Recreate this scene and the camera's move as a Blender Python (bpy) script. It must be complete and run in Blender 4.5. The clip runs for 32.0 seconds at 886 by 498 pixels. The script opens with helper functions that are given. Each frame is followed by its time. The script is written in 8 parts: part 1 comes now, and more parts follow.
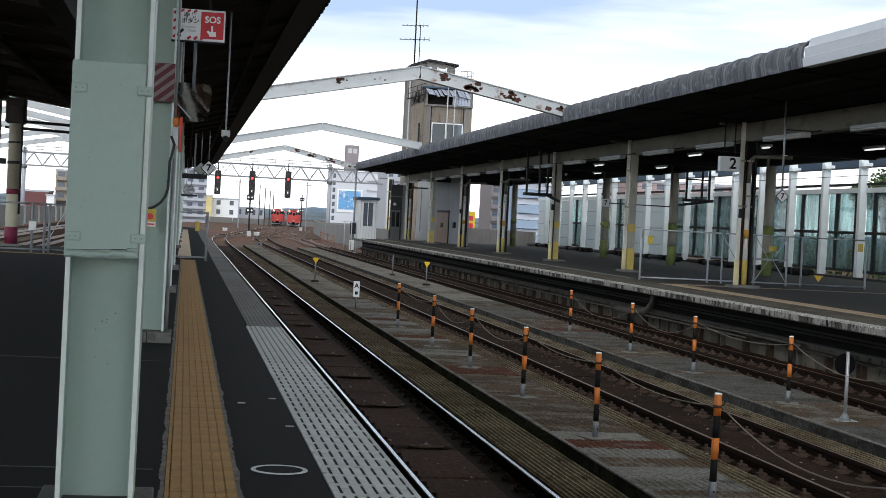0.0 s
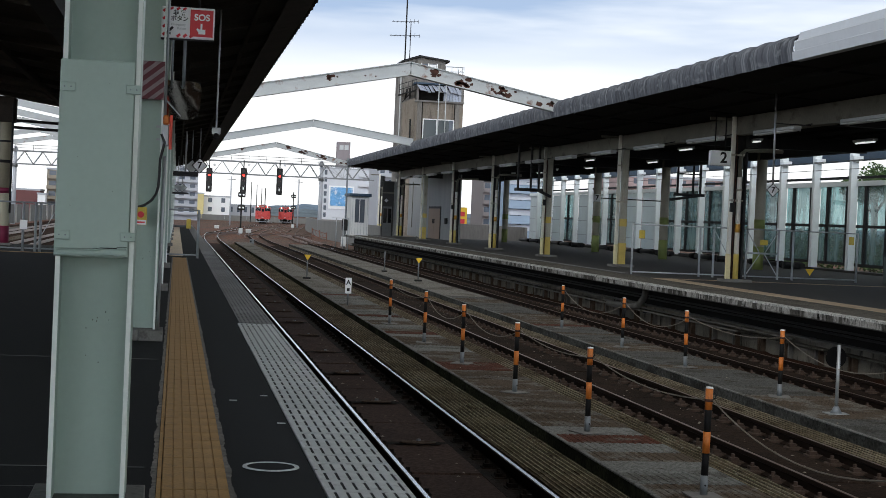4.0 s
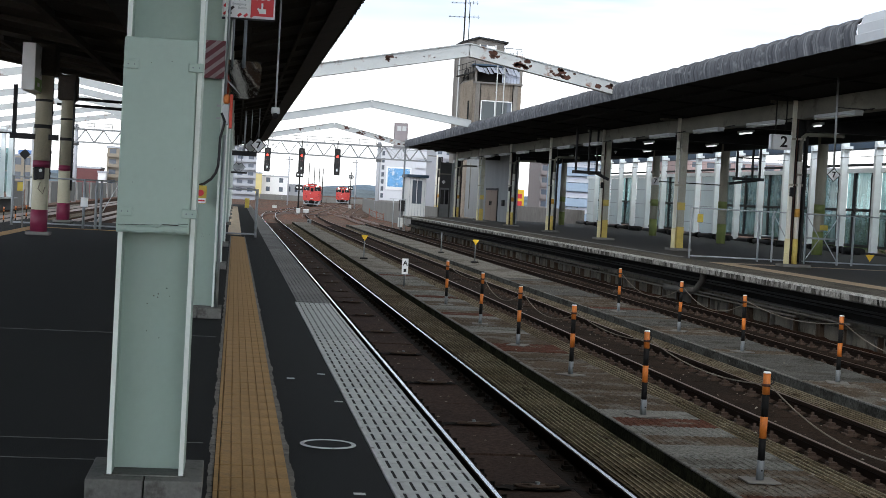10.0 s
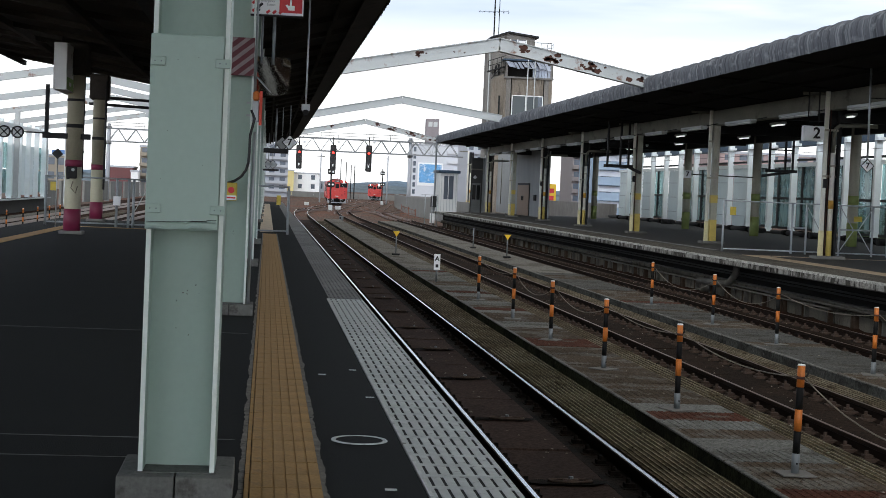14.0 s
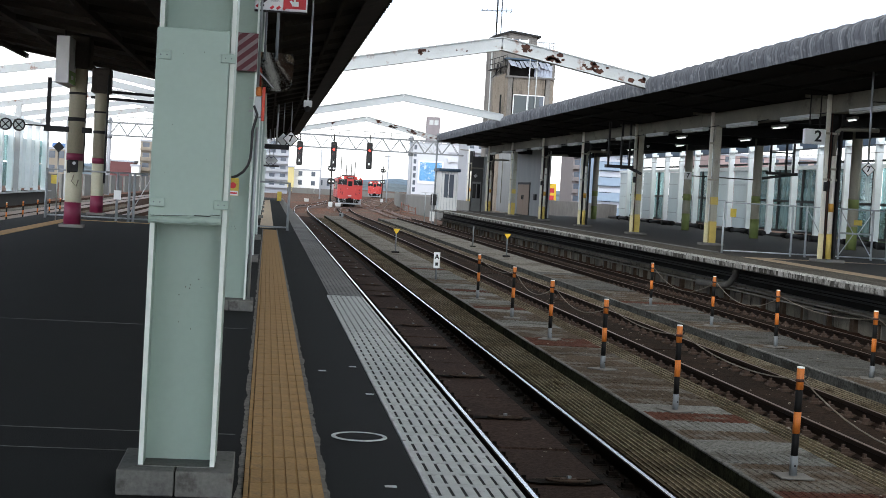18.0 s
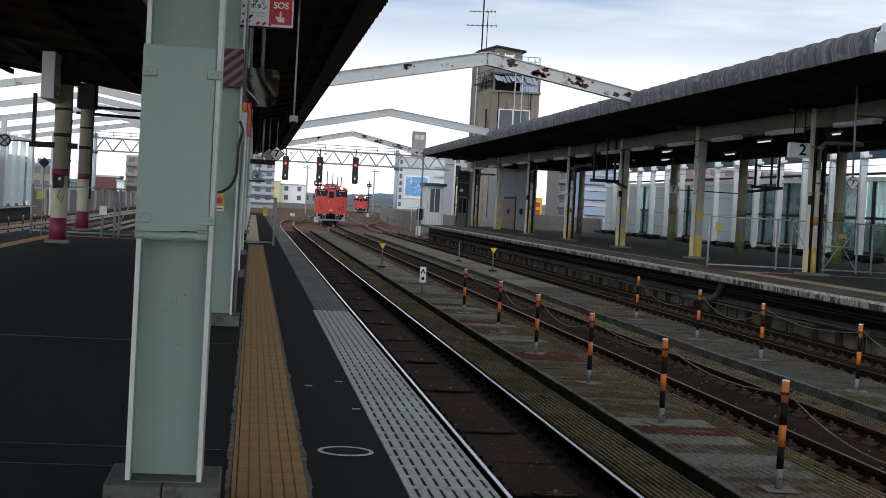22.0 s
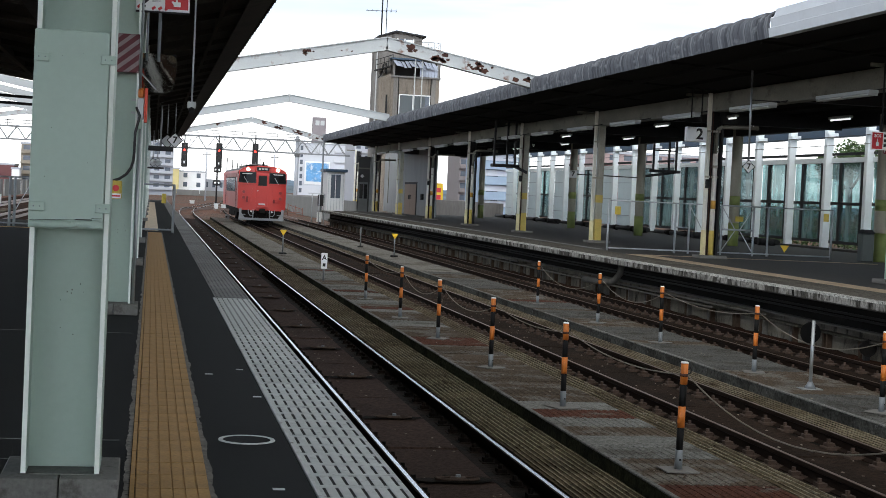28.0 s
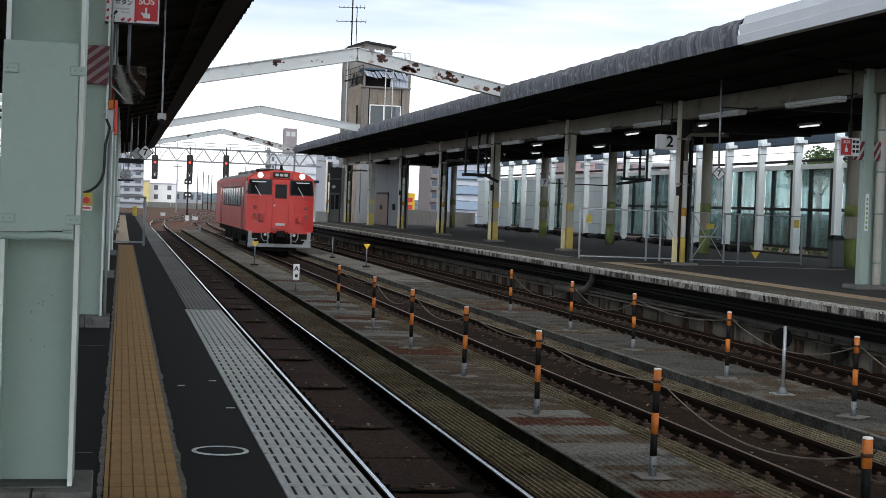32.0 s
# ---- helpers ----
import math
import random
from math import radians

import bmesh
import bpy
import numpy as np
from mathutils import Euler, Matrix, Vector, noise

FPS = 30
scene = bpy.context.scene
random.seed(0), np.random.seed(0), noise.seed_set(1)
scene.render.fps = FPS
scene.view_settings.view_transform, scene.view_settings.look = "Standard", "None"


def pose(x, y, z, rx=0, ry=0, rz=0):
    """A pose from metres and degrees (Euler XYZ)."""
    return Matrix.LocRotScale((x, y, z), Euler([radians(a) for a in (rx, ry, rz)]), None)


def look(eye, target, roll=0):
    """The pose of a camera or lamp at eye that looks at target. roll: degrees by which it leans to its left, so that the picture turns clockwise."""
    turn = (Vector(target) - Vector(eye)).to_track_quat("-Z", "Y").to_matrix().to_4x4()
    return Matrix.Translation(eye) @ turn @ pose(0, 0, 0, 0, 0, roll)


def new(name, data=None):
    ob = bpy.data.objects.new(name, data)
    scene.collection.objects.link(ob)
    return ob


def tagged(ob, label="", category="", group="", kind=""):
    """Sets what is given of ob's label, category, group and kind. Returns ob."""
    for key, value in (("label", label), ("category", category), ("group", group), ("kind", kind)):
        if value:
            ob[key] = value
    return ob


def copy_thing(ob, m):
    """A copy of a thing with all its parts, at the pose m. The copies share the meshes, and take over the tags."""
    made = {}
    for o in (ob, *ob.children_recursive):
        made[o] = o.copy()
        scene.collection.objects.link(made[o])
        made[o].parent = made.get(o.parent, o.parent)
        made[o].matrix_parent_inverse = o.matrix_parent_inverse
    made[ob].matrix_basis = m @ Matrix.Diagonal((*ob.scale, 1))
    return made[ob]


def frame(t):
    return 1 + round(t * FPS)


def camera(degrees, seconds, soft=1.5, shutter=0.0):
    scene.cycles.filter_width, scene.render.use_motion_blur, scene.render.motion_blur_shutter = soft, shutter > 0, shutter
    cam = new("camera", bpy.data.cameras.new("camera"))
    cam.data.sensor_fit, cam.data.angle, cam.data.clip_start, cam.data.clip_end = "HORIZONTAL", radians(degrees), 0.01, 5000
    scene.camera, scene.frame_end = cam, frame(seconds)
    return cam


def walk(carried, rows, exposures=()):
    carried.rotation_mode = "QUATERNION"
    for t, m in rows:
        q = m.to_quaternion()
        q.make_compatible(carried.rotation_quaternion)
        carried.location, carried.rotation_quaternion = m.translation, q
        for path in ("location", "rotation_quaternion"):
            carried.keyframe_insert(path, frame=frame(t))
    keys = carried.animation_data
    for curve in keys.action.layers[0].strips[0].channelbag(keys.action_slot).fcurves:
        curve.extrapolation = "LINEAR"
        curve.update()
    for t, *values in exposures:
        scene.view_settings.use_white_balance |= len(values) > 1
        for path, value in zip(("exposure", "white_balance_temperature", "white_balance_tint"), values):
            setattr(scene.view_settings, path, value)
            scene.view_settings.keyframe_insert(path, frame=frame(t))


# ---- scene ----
cam = camera(31.7, 32.0, 0.7)
PATH = [
    (0, (-0.025, -0.014, 1.270), (4.896, 29.575, 0.754), 2.90),
    (0.5, (-0.025, -0.055, 1.275), (4.934, 29.529, 0.789), 2.91),
    (1, (-0.026, -0.056, 1.273), (5.028, 29.513, 0.894), 2.84),
    (1.5, (-0.024, -0.040, 1.273), (5.059, 29.525, 0.947), 2.71),
    (2, (-0.021, -0.044, 1.276), (5.166, 29.502, 0.921), 2.67),
    (2.5, (-0.020, -0.040, 1.274), (5.266, 29.487, 0.853), 2.58),
    (3, (-0.024, -0.051, 1.274), (5.318, 29.465, 0.756), 2.53),
    (3.5, (-0.017, -0.038, 1.273), (5.225, 29.495, 0.699), 2.52),
    (5.5, (-0.016, -0.030, 1.269), (4.691, 29.593, 0.697), 2.50),
    (6, (-0.020, -0.046, 1.267), (4.678, 29.580, 0.793), 2.44),
    (6.5, (-0.020, -0.040, 1.270), (4.582, 29.602, 0.875), 2.51),
    (7, (-0.019, -0.031, 1.269), (4.490, 29.625, 0.813), 2.52),
    (7.5, (-0.018, -0.045, 1.267), (4.442, 29.616, 0.695), 2.48),
    (8, (-0.020, -0.043, 1.266), (4.416, 29.621, 0.615), 2.52),
    (8.5, (-0.021, -0.040, 1.267), (4.395, 29.624, 0.548), 2.61),
    (9, (-0.024, -0.034, 1.266), (4.301, 29.643, 0.505), 2.70),
    (9.5, (-0.027, -0.034, 1.265), (4.148, 29.662, 0.396), 2.90),
    (10, (-0.027, -0.040, 1.265), (3.990, 29.673, 0.275), 3.08),
    (10.5, (-0.031, -0.027, 1.263), (3.848, 29.703, 0.229), 3.15),
    (11, (-0.030, -0.024, 1.265), (3.814, 29.709, 0.189), 3.16),
    (11.5, (-0.022, -0.021, 1.264), (3.801, 29.715, 0.199), 3.08),
    (12, (-0.013, -0.019, 1.263), (3.788, 29.720, 0.201), 2.85),
    (12.5, (-0.002, -0.006, 1.259), (3.749, 29.739, 0.164), 2.65),
    (13, (0.000, 0.001, 1.260), (3.642, 29.758, 0.145), 2.55),
    (13.5, (-0.007, -0.006, 1.260), (3.519, 29.766, 0.164), 2.45),
    (14, (-0.010, -0.011, 1.259), (3.394, 29.775, 0.154), 2.49),
    (14.5, (-0.007, -0.028, 1.256), (3.254, 29.773, 0.137), 2.45),
    (16.5, (-0.009, -0.010, 1.256), (3.255, 29.789, 0.073), 2.66),
    (17, (-0.013, -0.011, 1.253), (3.304, 29.781, 0.061), 2.85),
    (17.5, (-0.020, -0.004, 1.256), (3.362, 29.781, 0.053), 3.06),
    (18, (-0.025, -0.012, 1.255), (3.394, 29.771, 0.119), 3.23),
    (18.5, (-0.028, -0.020, 1.256), (3.393, 29.768, 0.267), 3.27),
    (19, (-0.032, -0.030, 1.260), (3.425, 29.757, 0.375), 3.21),
    (19.5, (-0.034, -0.035, 1.260), (3.345, 29.765, 0.513), 3.20),
    (20, (-0.034, -0.041, 1.262), (3.318, 29.764, 0.624), 3.23),
    (20.5, (-0.038, -0.045, 1.261), (3.394, 29.753, 0.677), 3.17),
    (21, (-0.031, -0.055, 1.258), (3.403, 29.743, 0.684), 3.17),
    (21.5, (-0.031, -0.042, 1.259), (3.532, 29.738, 0.581), 3.13),
    (22, (-0.026, -0.043, 1.258), (3.642, 29.720, 0.414), 3.08),
    (22.5, (-0.027, -0.034, 1.253), (3.734, 29.712, 0.220), 3.13),
    (23, (-0.034, -0.037, 1.254), (3.904, 29.680, 0.077), 3.23),
    (23.5, (-0.031, -0.026, 1.256), (4.090, 29.663, -0.005), 3.34),
    (24, (-0.021, -0.026, 1.256), (4.345, 29.630, 0.039), 3.41),
    (24.5, (-0.024, -0.028, 1.256), (4.626, 29.588, 0.138), 3.46),
    (25, (-0.032, -0.042, 1.258), (4.827, 29.546, 0.262), 3.54),
    (25.5, (-0.030, -0.041, 1.263), (4.997, 29.522, 0.380), 3.56),
    (27.5, (-0.020, -0.033, 1.258), (5.430, 29.453, 0.331), 2.85),
    (28, (-0.017, -0.020, 1.258), (5.531, 29.444, 0.233), 2.69),
    (28.5, (-0.012, -0.010, 1.254), (5.527, 29.456, 0.195), 2.51),
    (29, (-0.015, -0.016, 1.256), (5.523, 29.446, 0.094), 2.43),
    (29.5, (-0.019, -0.024, 1.252), (5.427, 29.451, 0.015), 2.34),
    (30, (-0.017, -0.011, 1.248), (5.453, 29.459, -0.012), 2.28),
    (30.5, (-0.019, -0.008, 1.248), (5.475, 29.458, -0.013), 2.27),
    (31, (-0.017, -0.020, 1.252), (5.639, 29.420, 0.113), 2.27),
    (31.5, (-0.012, -0.034, 1.250), (5.822, 29.377, 0.266), 2.20),
    (32, (-0.018, -0.020, 1.250), (6.049, 29.349, 0.437), 2.16),
]
walk(cam, [(t, look(eye, target, roll)) for t, eye, target, roll in PATH], [(0, -0.51), (1, -1.01), (2, -1.21), (3, -1.01), (6, -0.66), (7, -1.21), (8, -0.81), (9, -0.37), (10, -0.37), (11, -0.01), (12, -0.52), (13, -0.42), (14, -0.61), (17, -0.59), (18, -0.09), (19, -0.66), (20, -0.91), (21, -1.05), (22, -0.89), (23, -0.01), (24, 0.09), (25, -0.01), (28, -0.37), (29, -0.01), (30, -0.01), (31, 0.19), (32, -0.56)])

# ---- daylight: a bright, thinly clouded sky ----
SUN_EL, SUN_AZ = radians(30), radians(200)
world = bpy.data.worlds.new("sky")
scene.world = world
world.use_nodes = True
wn, wl = world.node_tree.nodes, world.node_tree.links
wn.clear()
w_out = wn.new("ShaderNodeOutputWorld")
w_bg = wn.new("ShaderNodeBackground")
w_sky = wn.new("ShaderNodeTexSky")
w_sky.sky_type, w_sky.sun_disc = "NISHITA", False
w_sky.sun_elevation, w_sky.sun_rotation = SUN_EL, SUN_AZ
w_bg.inputs["Strength"].default_value = 0.1
w_co = wn.new("ShaderNodeTexCoord")
w_map = wn.new("ShaderNodeMapping")
w_map.inputs["Scale"].default_value = (2.0, 2.0, 15.0)
w_map.inputs["Location"].default_value = (0.3, 0.1, 0.35)
w_noise = wn.new("ShaderNodeTexNoise")
w_noise.inputs["Scale"].default_value = 1.5
w_noise.inputs["Detail"].default_value = 6.0
w_noise.inputs["Roughness"].default_value = 0.5
w_ramp = wn.new("ShaderNodeValToRGB")
w_ramp.color_ramp.elements[0].position, w_ramp.color_ramp.elements[0].color = 0.44, (8.0, 10.6, 15.0, 1)
w_ramp.color_ramp.elements[1].position, w_ramp.color_ramp.elements[1].color = 0.7, (22.0, 22.5, 23.0, 1)
w_sep = wn.new("ShaderNodeSeparateXYZ")
w_band = wn.new("ShaderNodeMapRange")
w_band.inputs["From Min"].default_value, w_band.inputs["From Max"].default_value = 0.075, 0.125
w_white = wn.new("ShaderNodeMix")
w_white.data_type = "RGBA"
w_white.inputs["A"].default_value = (22.5, 22.9, 23.2, 1)
w_high = wn.new("ShaderNodeMapRange")
w_high.inputs["From Min"].default_value, w_high.inputs["From Max"].default_value = 0.22, 0.5
w_dome = wn.new("ShaderNodeMix")
w_dome.data_type = "RGBA"
w_dome.inputs["B"].default_value = (7.15, 7.1, 6.75, 1)
w_mix = wn.new("ShaderNodeMix")
w_mix.data_type = "RGBA"
w_mix.inputs["Factor"].default_value = 0.9
wl.new(w_co.outputs["Generated"], w_map.inputs["Vector"])
wl.new(w_co.outputs["Generated"], w_sep.inputs["Vector"])
w_wave = wn.new("ShaderNodeMath")
w_wave.operation = "MULTIPLY_ADD"
w_wave.inputs[1].default_value = 0.07
w_edge = wn.new("ShaderNodeMath")
w_edge.operation = "SUBTRACT"
w_edge.inputs[1].default_value = 0.035
wl.new(w_noise.outputs["Fac"], w_wave.inputs[0])
wl.new(w_sep.outputs["Z"], w_wave.inputs[2])
wl.new(w_wave.outputs[0], w_edge.inputs[0])
wl.new(w_edge.outputs[0], w_band.inputs["Value"])
wl.new(w_map.outputs["Vector"], w_noise.inputs["Vector"])
wl.new(w_noise.outputs["Fac"], w_ramp.inputs["Fac"])
wl.new(w_band.outputs["Result"], w_white.inputs["Factor"])
wl.new(w_ramp.outputs["Color"], w_white.inputs["B"])
wl.new(w_sky.outputs["Color"], w_mix.inputs["A"])
wl.new(w_sep.outputs["Z"], w_high.inputs["Value"])
wl.new(w_high.outputs["Result"], w_dome.inputs["Factor"])
wl.new(w_white.outputs["Result"], w_dome.inputs["A"])
# thin cloud is brightest round the veiled sun
w_dot, w_pos, w_lobe, w_gain, w_glow = (wn.new(k) for k in ("ShaderNodeVectorMath", "ShaderNodeMath", "ShaderNodeMath", "ShaderNodeMath", "ShaderNodeVectorMath"))
w_dot.operation, w_pos.operation, w_lobe.operation, w_gain.operation, w_glow.operation = "DOT_PRODUCT", "MAXIMUM", "POWER", "MULTIPLY_ADD", "SCALE"
w_dot.inputs[1].default_value = (math.sin(SUN_AZ) * math.cos(SUN_EL), math.cos(SUN_AZ) * math.cos(SUN_EL), math.sin(SUN_EL))
w_pos.inputs[1].default_value = 0.0
w_lobe.inputs[1].default_value = 2.2
w_gain.inputs[1].default_value, w_gain.inputs[2].default_value = 2.2, 1.0
wl.new(w_co.outputs["Generated"], w_dot.inputs[0])
wl.new(w_dot.outputs["Value"], w_pos.inputs[0])
wl.new(w_pos.outputs[0], w_lobe.inputs[0])
wl.new(w_lobe.outputs[0], w_gain.inputs[0])
wl.new(w_dome.outputs["Result"], w_glow.inputs[0])
wl.new(w_gain.outputs[0], w_glow.inputs["Scale"])
wl.new(w_glow.outputs["Vector"], w_mix.inputs["B"])
wl.new(w_mix.outputs["Result"], w_bg.inputs["Color"])
wl.new(w_bg.outputs["Background"], w_out.inputs["Surface"])
sun_data = bpy.data.lights.new("sun", "SUN")
sun_data.energy, sun_data.angle, sun_data.color = 1.0, radians(24), (1.0, 0.985, 0.96)
sun = new("sun", sun_data)
sun.matrix_world = look((0, 0, 60), (0 - math.sin(SUN_AZ) * 60, -math.cos(SUN_AZ) * 60, 60 - math.tan(SUN_EL) * 60))

# ---- small building kit ----
def soil(name, base, rough=0.7, metal=0.0, vary=0.25, scale=3.0, fine=60.0, bump=0.15, tint=None, tint_amount=0.0, streak=None, random_tone=0.0, gloss=0.5):
    """A surface with large stains, fine grain and relief; tint: colour of the worn or dirty patches."""
    m = bpy.data.materials.new(name)
    m.use_nodes = True
    n, l = m.node_tree.nodes, m.node_tree.links
    b = n["Principled BSDF"]
    b.inputs["Roughness"].default_value, b.inputs["Metallic"].default_value = rough, metal
    b.inputs["Specular IOR Level"].default_value = gloss
    co = n.new("ShaderNodeTexCoord")
    mp = n.new("ShaderNodeMapping")
    mp.inputs["Scale"].default_value = streak or (1, 1, 1)
    l.new(co.outputs["Object"], mp.inputs["Vector"])
    big = n.new("ShaderNodeTexNoise")
    big.inputs["Scale"].default_value, big.inputs["Detail"].default_value, big.inputs["Roughness"].default_value = scale, 5, 0.6
    small = n.new("ShaderNodeTexNoise")
    small.inputs["Scale"].default_value, small.inputs["Detail"].default_value = fine, 3
    l.new(mp.outputs["Vector"], big.inputs["Vector"])
    l.new(co.outputs["Object"], small.inputs["Vector"])
    add = n.new("ShaderNodeMath")
    add.operation = "MULTIPLY_ADD"
    add.inputs[1].default_value = 0.45
    l.new(small.outputs["Fac"], add.inputs[0])
    l.new(big.outputs["Fac"], add.inputs[2])
    rng = n.new("ShaderNodeMapRange")
    rng.inputs["From Min"].default_value, rng.inputs["From Max"].default_value = 0.45, 1.0
    rng.inputs["To Min"].default_value, rng.inputs["To Max"].default_value = 1 - vary, 1 + vary
    l.new(add.outputs[0], rng.inputs["Value"])
    mul = n.new("ShaderNodeVectorMath")
    mul.operation = "SCALE"
    l.new(rng.outputs["Result"], mul.inputs["Scale"])
    if tint:
        mx = n.new("ShaderNodeMix")
        mx.data_type = "RGBA"
        mx.inputs["A"].default_value, mx.inputs["B"].default_value = (*base, 1), (*tint, 1)
        edge = n.new("ShaderNodeMapRange")
        edge.inputs["From Min"].default_value = 0.72 - 0.4 * tint_amount
        edge.inputs["From Max"].default_value = 0.84 - 0.4 * tint_amount
        spot = n.new("ShaderNodeTexNoise")
        spot.inputs["Scale"].default_value, spot.inputs["Detail"].default_value, spot.inputs["Roughness"].default_value = scale * 2.3, 7, 0.65
        l.new(mp.outputs["Vector"], spot.inputs["Vector"])
        l.new(spot.outputs["Fac"], edge.inputs["Value"])
        l.new(edge.outputs["Result"], mx.inputs["Factor"])
        l.new(mx.outputs["Result"], mul.inputs[0])
    else:
        mul.inputs[0].default_value = base
    out = mul.outputs["Vector"]
    if random_tone:
        info = n.new("ShaderNodeObjectInfo")
        r2 = n.new("ShaderNodeMapRange")
        r2.inputs["To Min"].default_value, r2.inputs["To Max"].default_value = 1 - random_tone, 1 + random_tone
        l.new(info.outputs["Random"], r2.inputs["Value"])
        m2 = n.new("ShaderNodeVectorMath")
        m2.operation = "SCALE"
        l.new(out, m2.inputs[0])
        l.new(r2.outputs["Result"], m2.inputs["Scale"])
        out = m2.outputs["Vector"]
    l.new(out, b.inputs["Base Color"])
    rr = n.new("ShaderNodeMapRange")
    rr.inputs["To Min"].default_value, rr.inputs["To Max"].default_value = max(0.02, rough - 0.12), min(1, rough + 0.12)
    l.new(big.outputs["Fac"], rr.inputs["Value"])
    l.new(rr.outputs["Result"], b.inputs["Roughness"])
    if bump:
        bp = n.new("ShaderNodeBump")
        bp.inputs["Strength"].default_value, bp.inputs["Distance"].default_value = bump, 0.01
        l.new(add.outputs[0], bp.inputs["Height"])
        l.new(bp.outputs["Normal"], b.inputs["Normal"])
    return m


def yard(name, a, b, c, patch=1.0, stretch=(1, 0.45, 1), speck=55.0, bump=0.6, rough=0.92, cut_b=0.52, cut_c=0.62, tone_by_piece=0.0):
    """Stony, dirty ground: tone a with large patches of b and blots of c, all broken up by speckle."""
    m = bpy.data.materials.new(name)
    m.use_nodes = True
    n, l = m.node_tree.nodes, m.node_tree.links
    s = n["Principled BSDF"]
    s.inputs["Roughness"].default_value = rough
    s.inputs["Specular IOR Level"].default_value = 0.03
    co, mp = n.new("ShaderNodeNewGeometry"), n.new("ShaderNodeMapping")
    mp.inputs["Scale"].default_value = stretch
    l.new(co.outputs["Position"], mp.inputs["Vector"])
    def nz(scale, detail, src, off):
        t = n.new("ShaderNodeTexNoise")
        t.inputs["Scale"].default_value, t.inputs["Detail"].default_value, t.inputs["Roughness"].default_value = scale, detail, 0.65
        mv = n.new("ShaderNodeVectorMath")
        mv.inputs[1].default_value = (off, off * 0.7, 0)
        l.new(src, mv.inputs[0])
        l.new(mv.outputs["Vector"], t.inputs["Vector"])
        return t.outputs["Fac"]
    def step(v, lo, hi):
        r = n.new("ShaderNodeMapRange")
        r.inputs["From Min"].default_value, r.inputs["From Max"].default_value = lo, hi
        l.new(v, r.inputs["Value"])
        return r.outputs["Result"]
    def blend(f, x, y):
        k = n.new("ShaderNodeMix")
        k.data_type = "RGBA"
        l.new(f, k.inputs["Factor"])
        for sock, val in (("A", x), ("B", y)):
            if isinstance(val, tuple):
                k.inputs[sock].default_value = (*val, 1)
            else:
                l.new(val, k.inputs[sock])
        return k.outputs["Result"]
    big, blot, fine = nz(patch, 6, mp.outputs["Vector"], 0.0), nz(patch * 2.7, 6, mp.outputs["Vector"], 7.3), nz(speck, 2, co.outputs["Position"], 3.1)
    vor = n.new("ShaderNodeTexVoronoi")
    vor.inputs["Scale"].default_value = speck * 0.45
    l.new(co.outputs["Position"], vor.inputs["Vector"])
    tone = blend(step(blot, cut_c, cut_c + 0.08), blend(step(big, cut_b - 0.03, cut_b + 0.05), a, b), c)
    grain = n.new("ShaderNodeMath")
    grain.operation = "MULTIPLY_ADD"
    grain.inputs[1].default_value = 0.5
    l.new(vor.outputs["Distance"], grain.inputs[0])
    l.new(fine, grain.inputs[2])
    gain = n.new("ShaderNodeMapRange")
    gain.inputs["From Min"].default_value, gain.inputs["From Max"].default_value = 0.4, 0.95
    gain.inputs["To Min"].default_value, gain.inputs["To Max"].default_value = 0.5, 1.6
    l.new(grain.outputs[0], gain.inputs["Value"])
    mul = n.new("ShaderNodeVectorMath")
    mul.operation = "SCALE"
    l.new(tone, mul.inputs[0])
    l.new(gain.outputs["Result"], mul.inputs["Scale"])
    out = mul.outputs["Vector"]
    if tone_by_piece:
        info, r2, m2 = n.new("ShaderNodeObjectInfo"), n.new("ShaderNodeMapRange"), n.new("ShaderNodeVectorMath")
        r2.inputs["To Min"].default_value, r2.inputs["To Max"].default_value = 1 - tone_by_piece, 1 + tone_by_piece
        m2.operation = "SCALE"
        l.new(info.outputs["Random"], r2.inputs["Value"])
        l.new(out, m2.inputs[0])
        l.new(r2.outputs["Result"], m2.inputs["Scale"])
        out = m2.outputs["Vector"]
    l.new(out, s.inputs["Base Color"])
    bp = n.new("ShaderNodeBump")
    bp.inputs["Strength"].default_value, bp.inputs["Distance"].default_value = bump, 0.02
    l.new(grain.outputs[0], bp.inputs["Height"])
    l.new(bp.outputs["Normal"], s.inputs["Normal"])
    return m


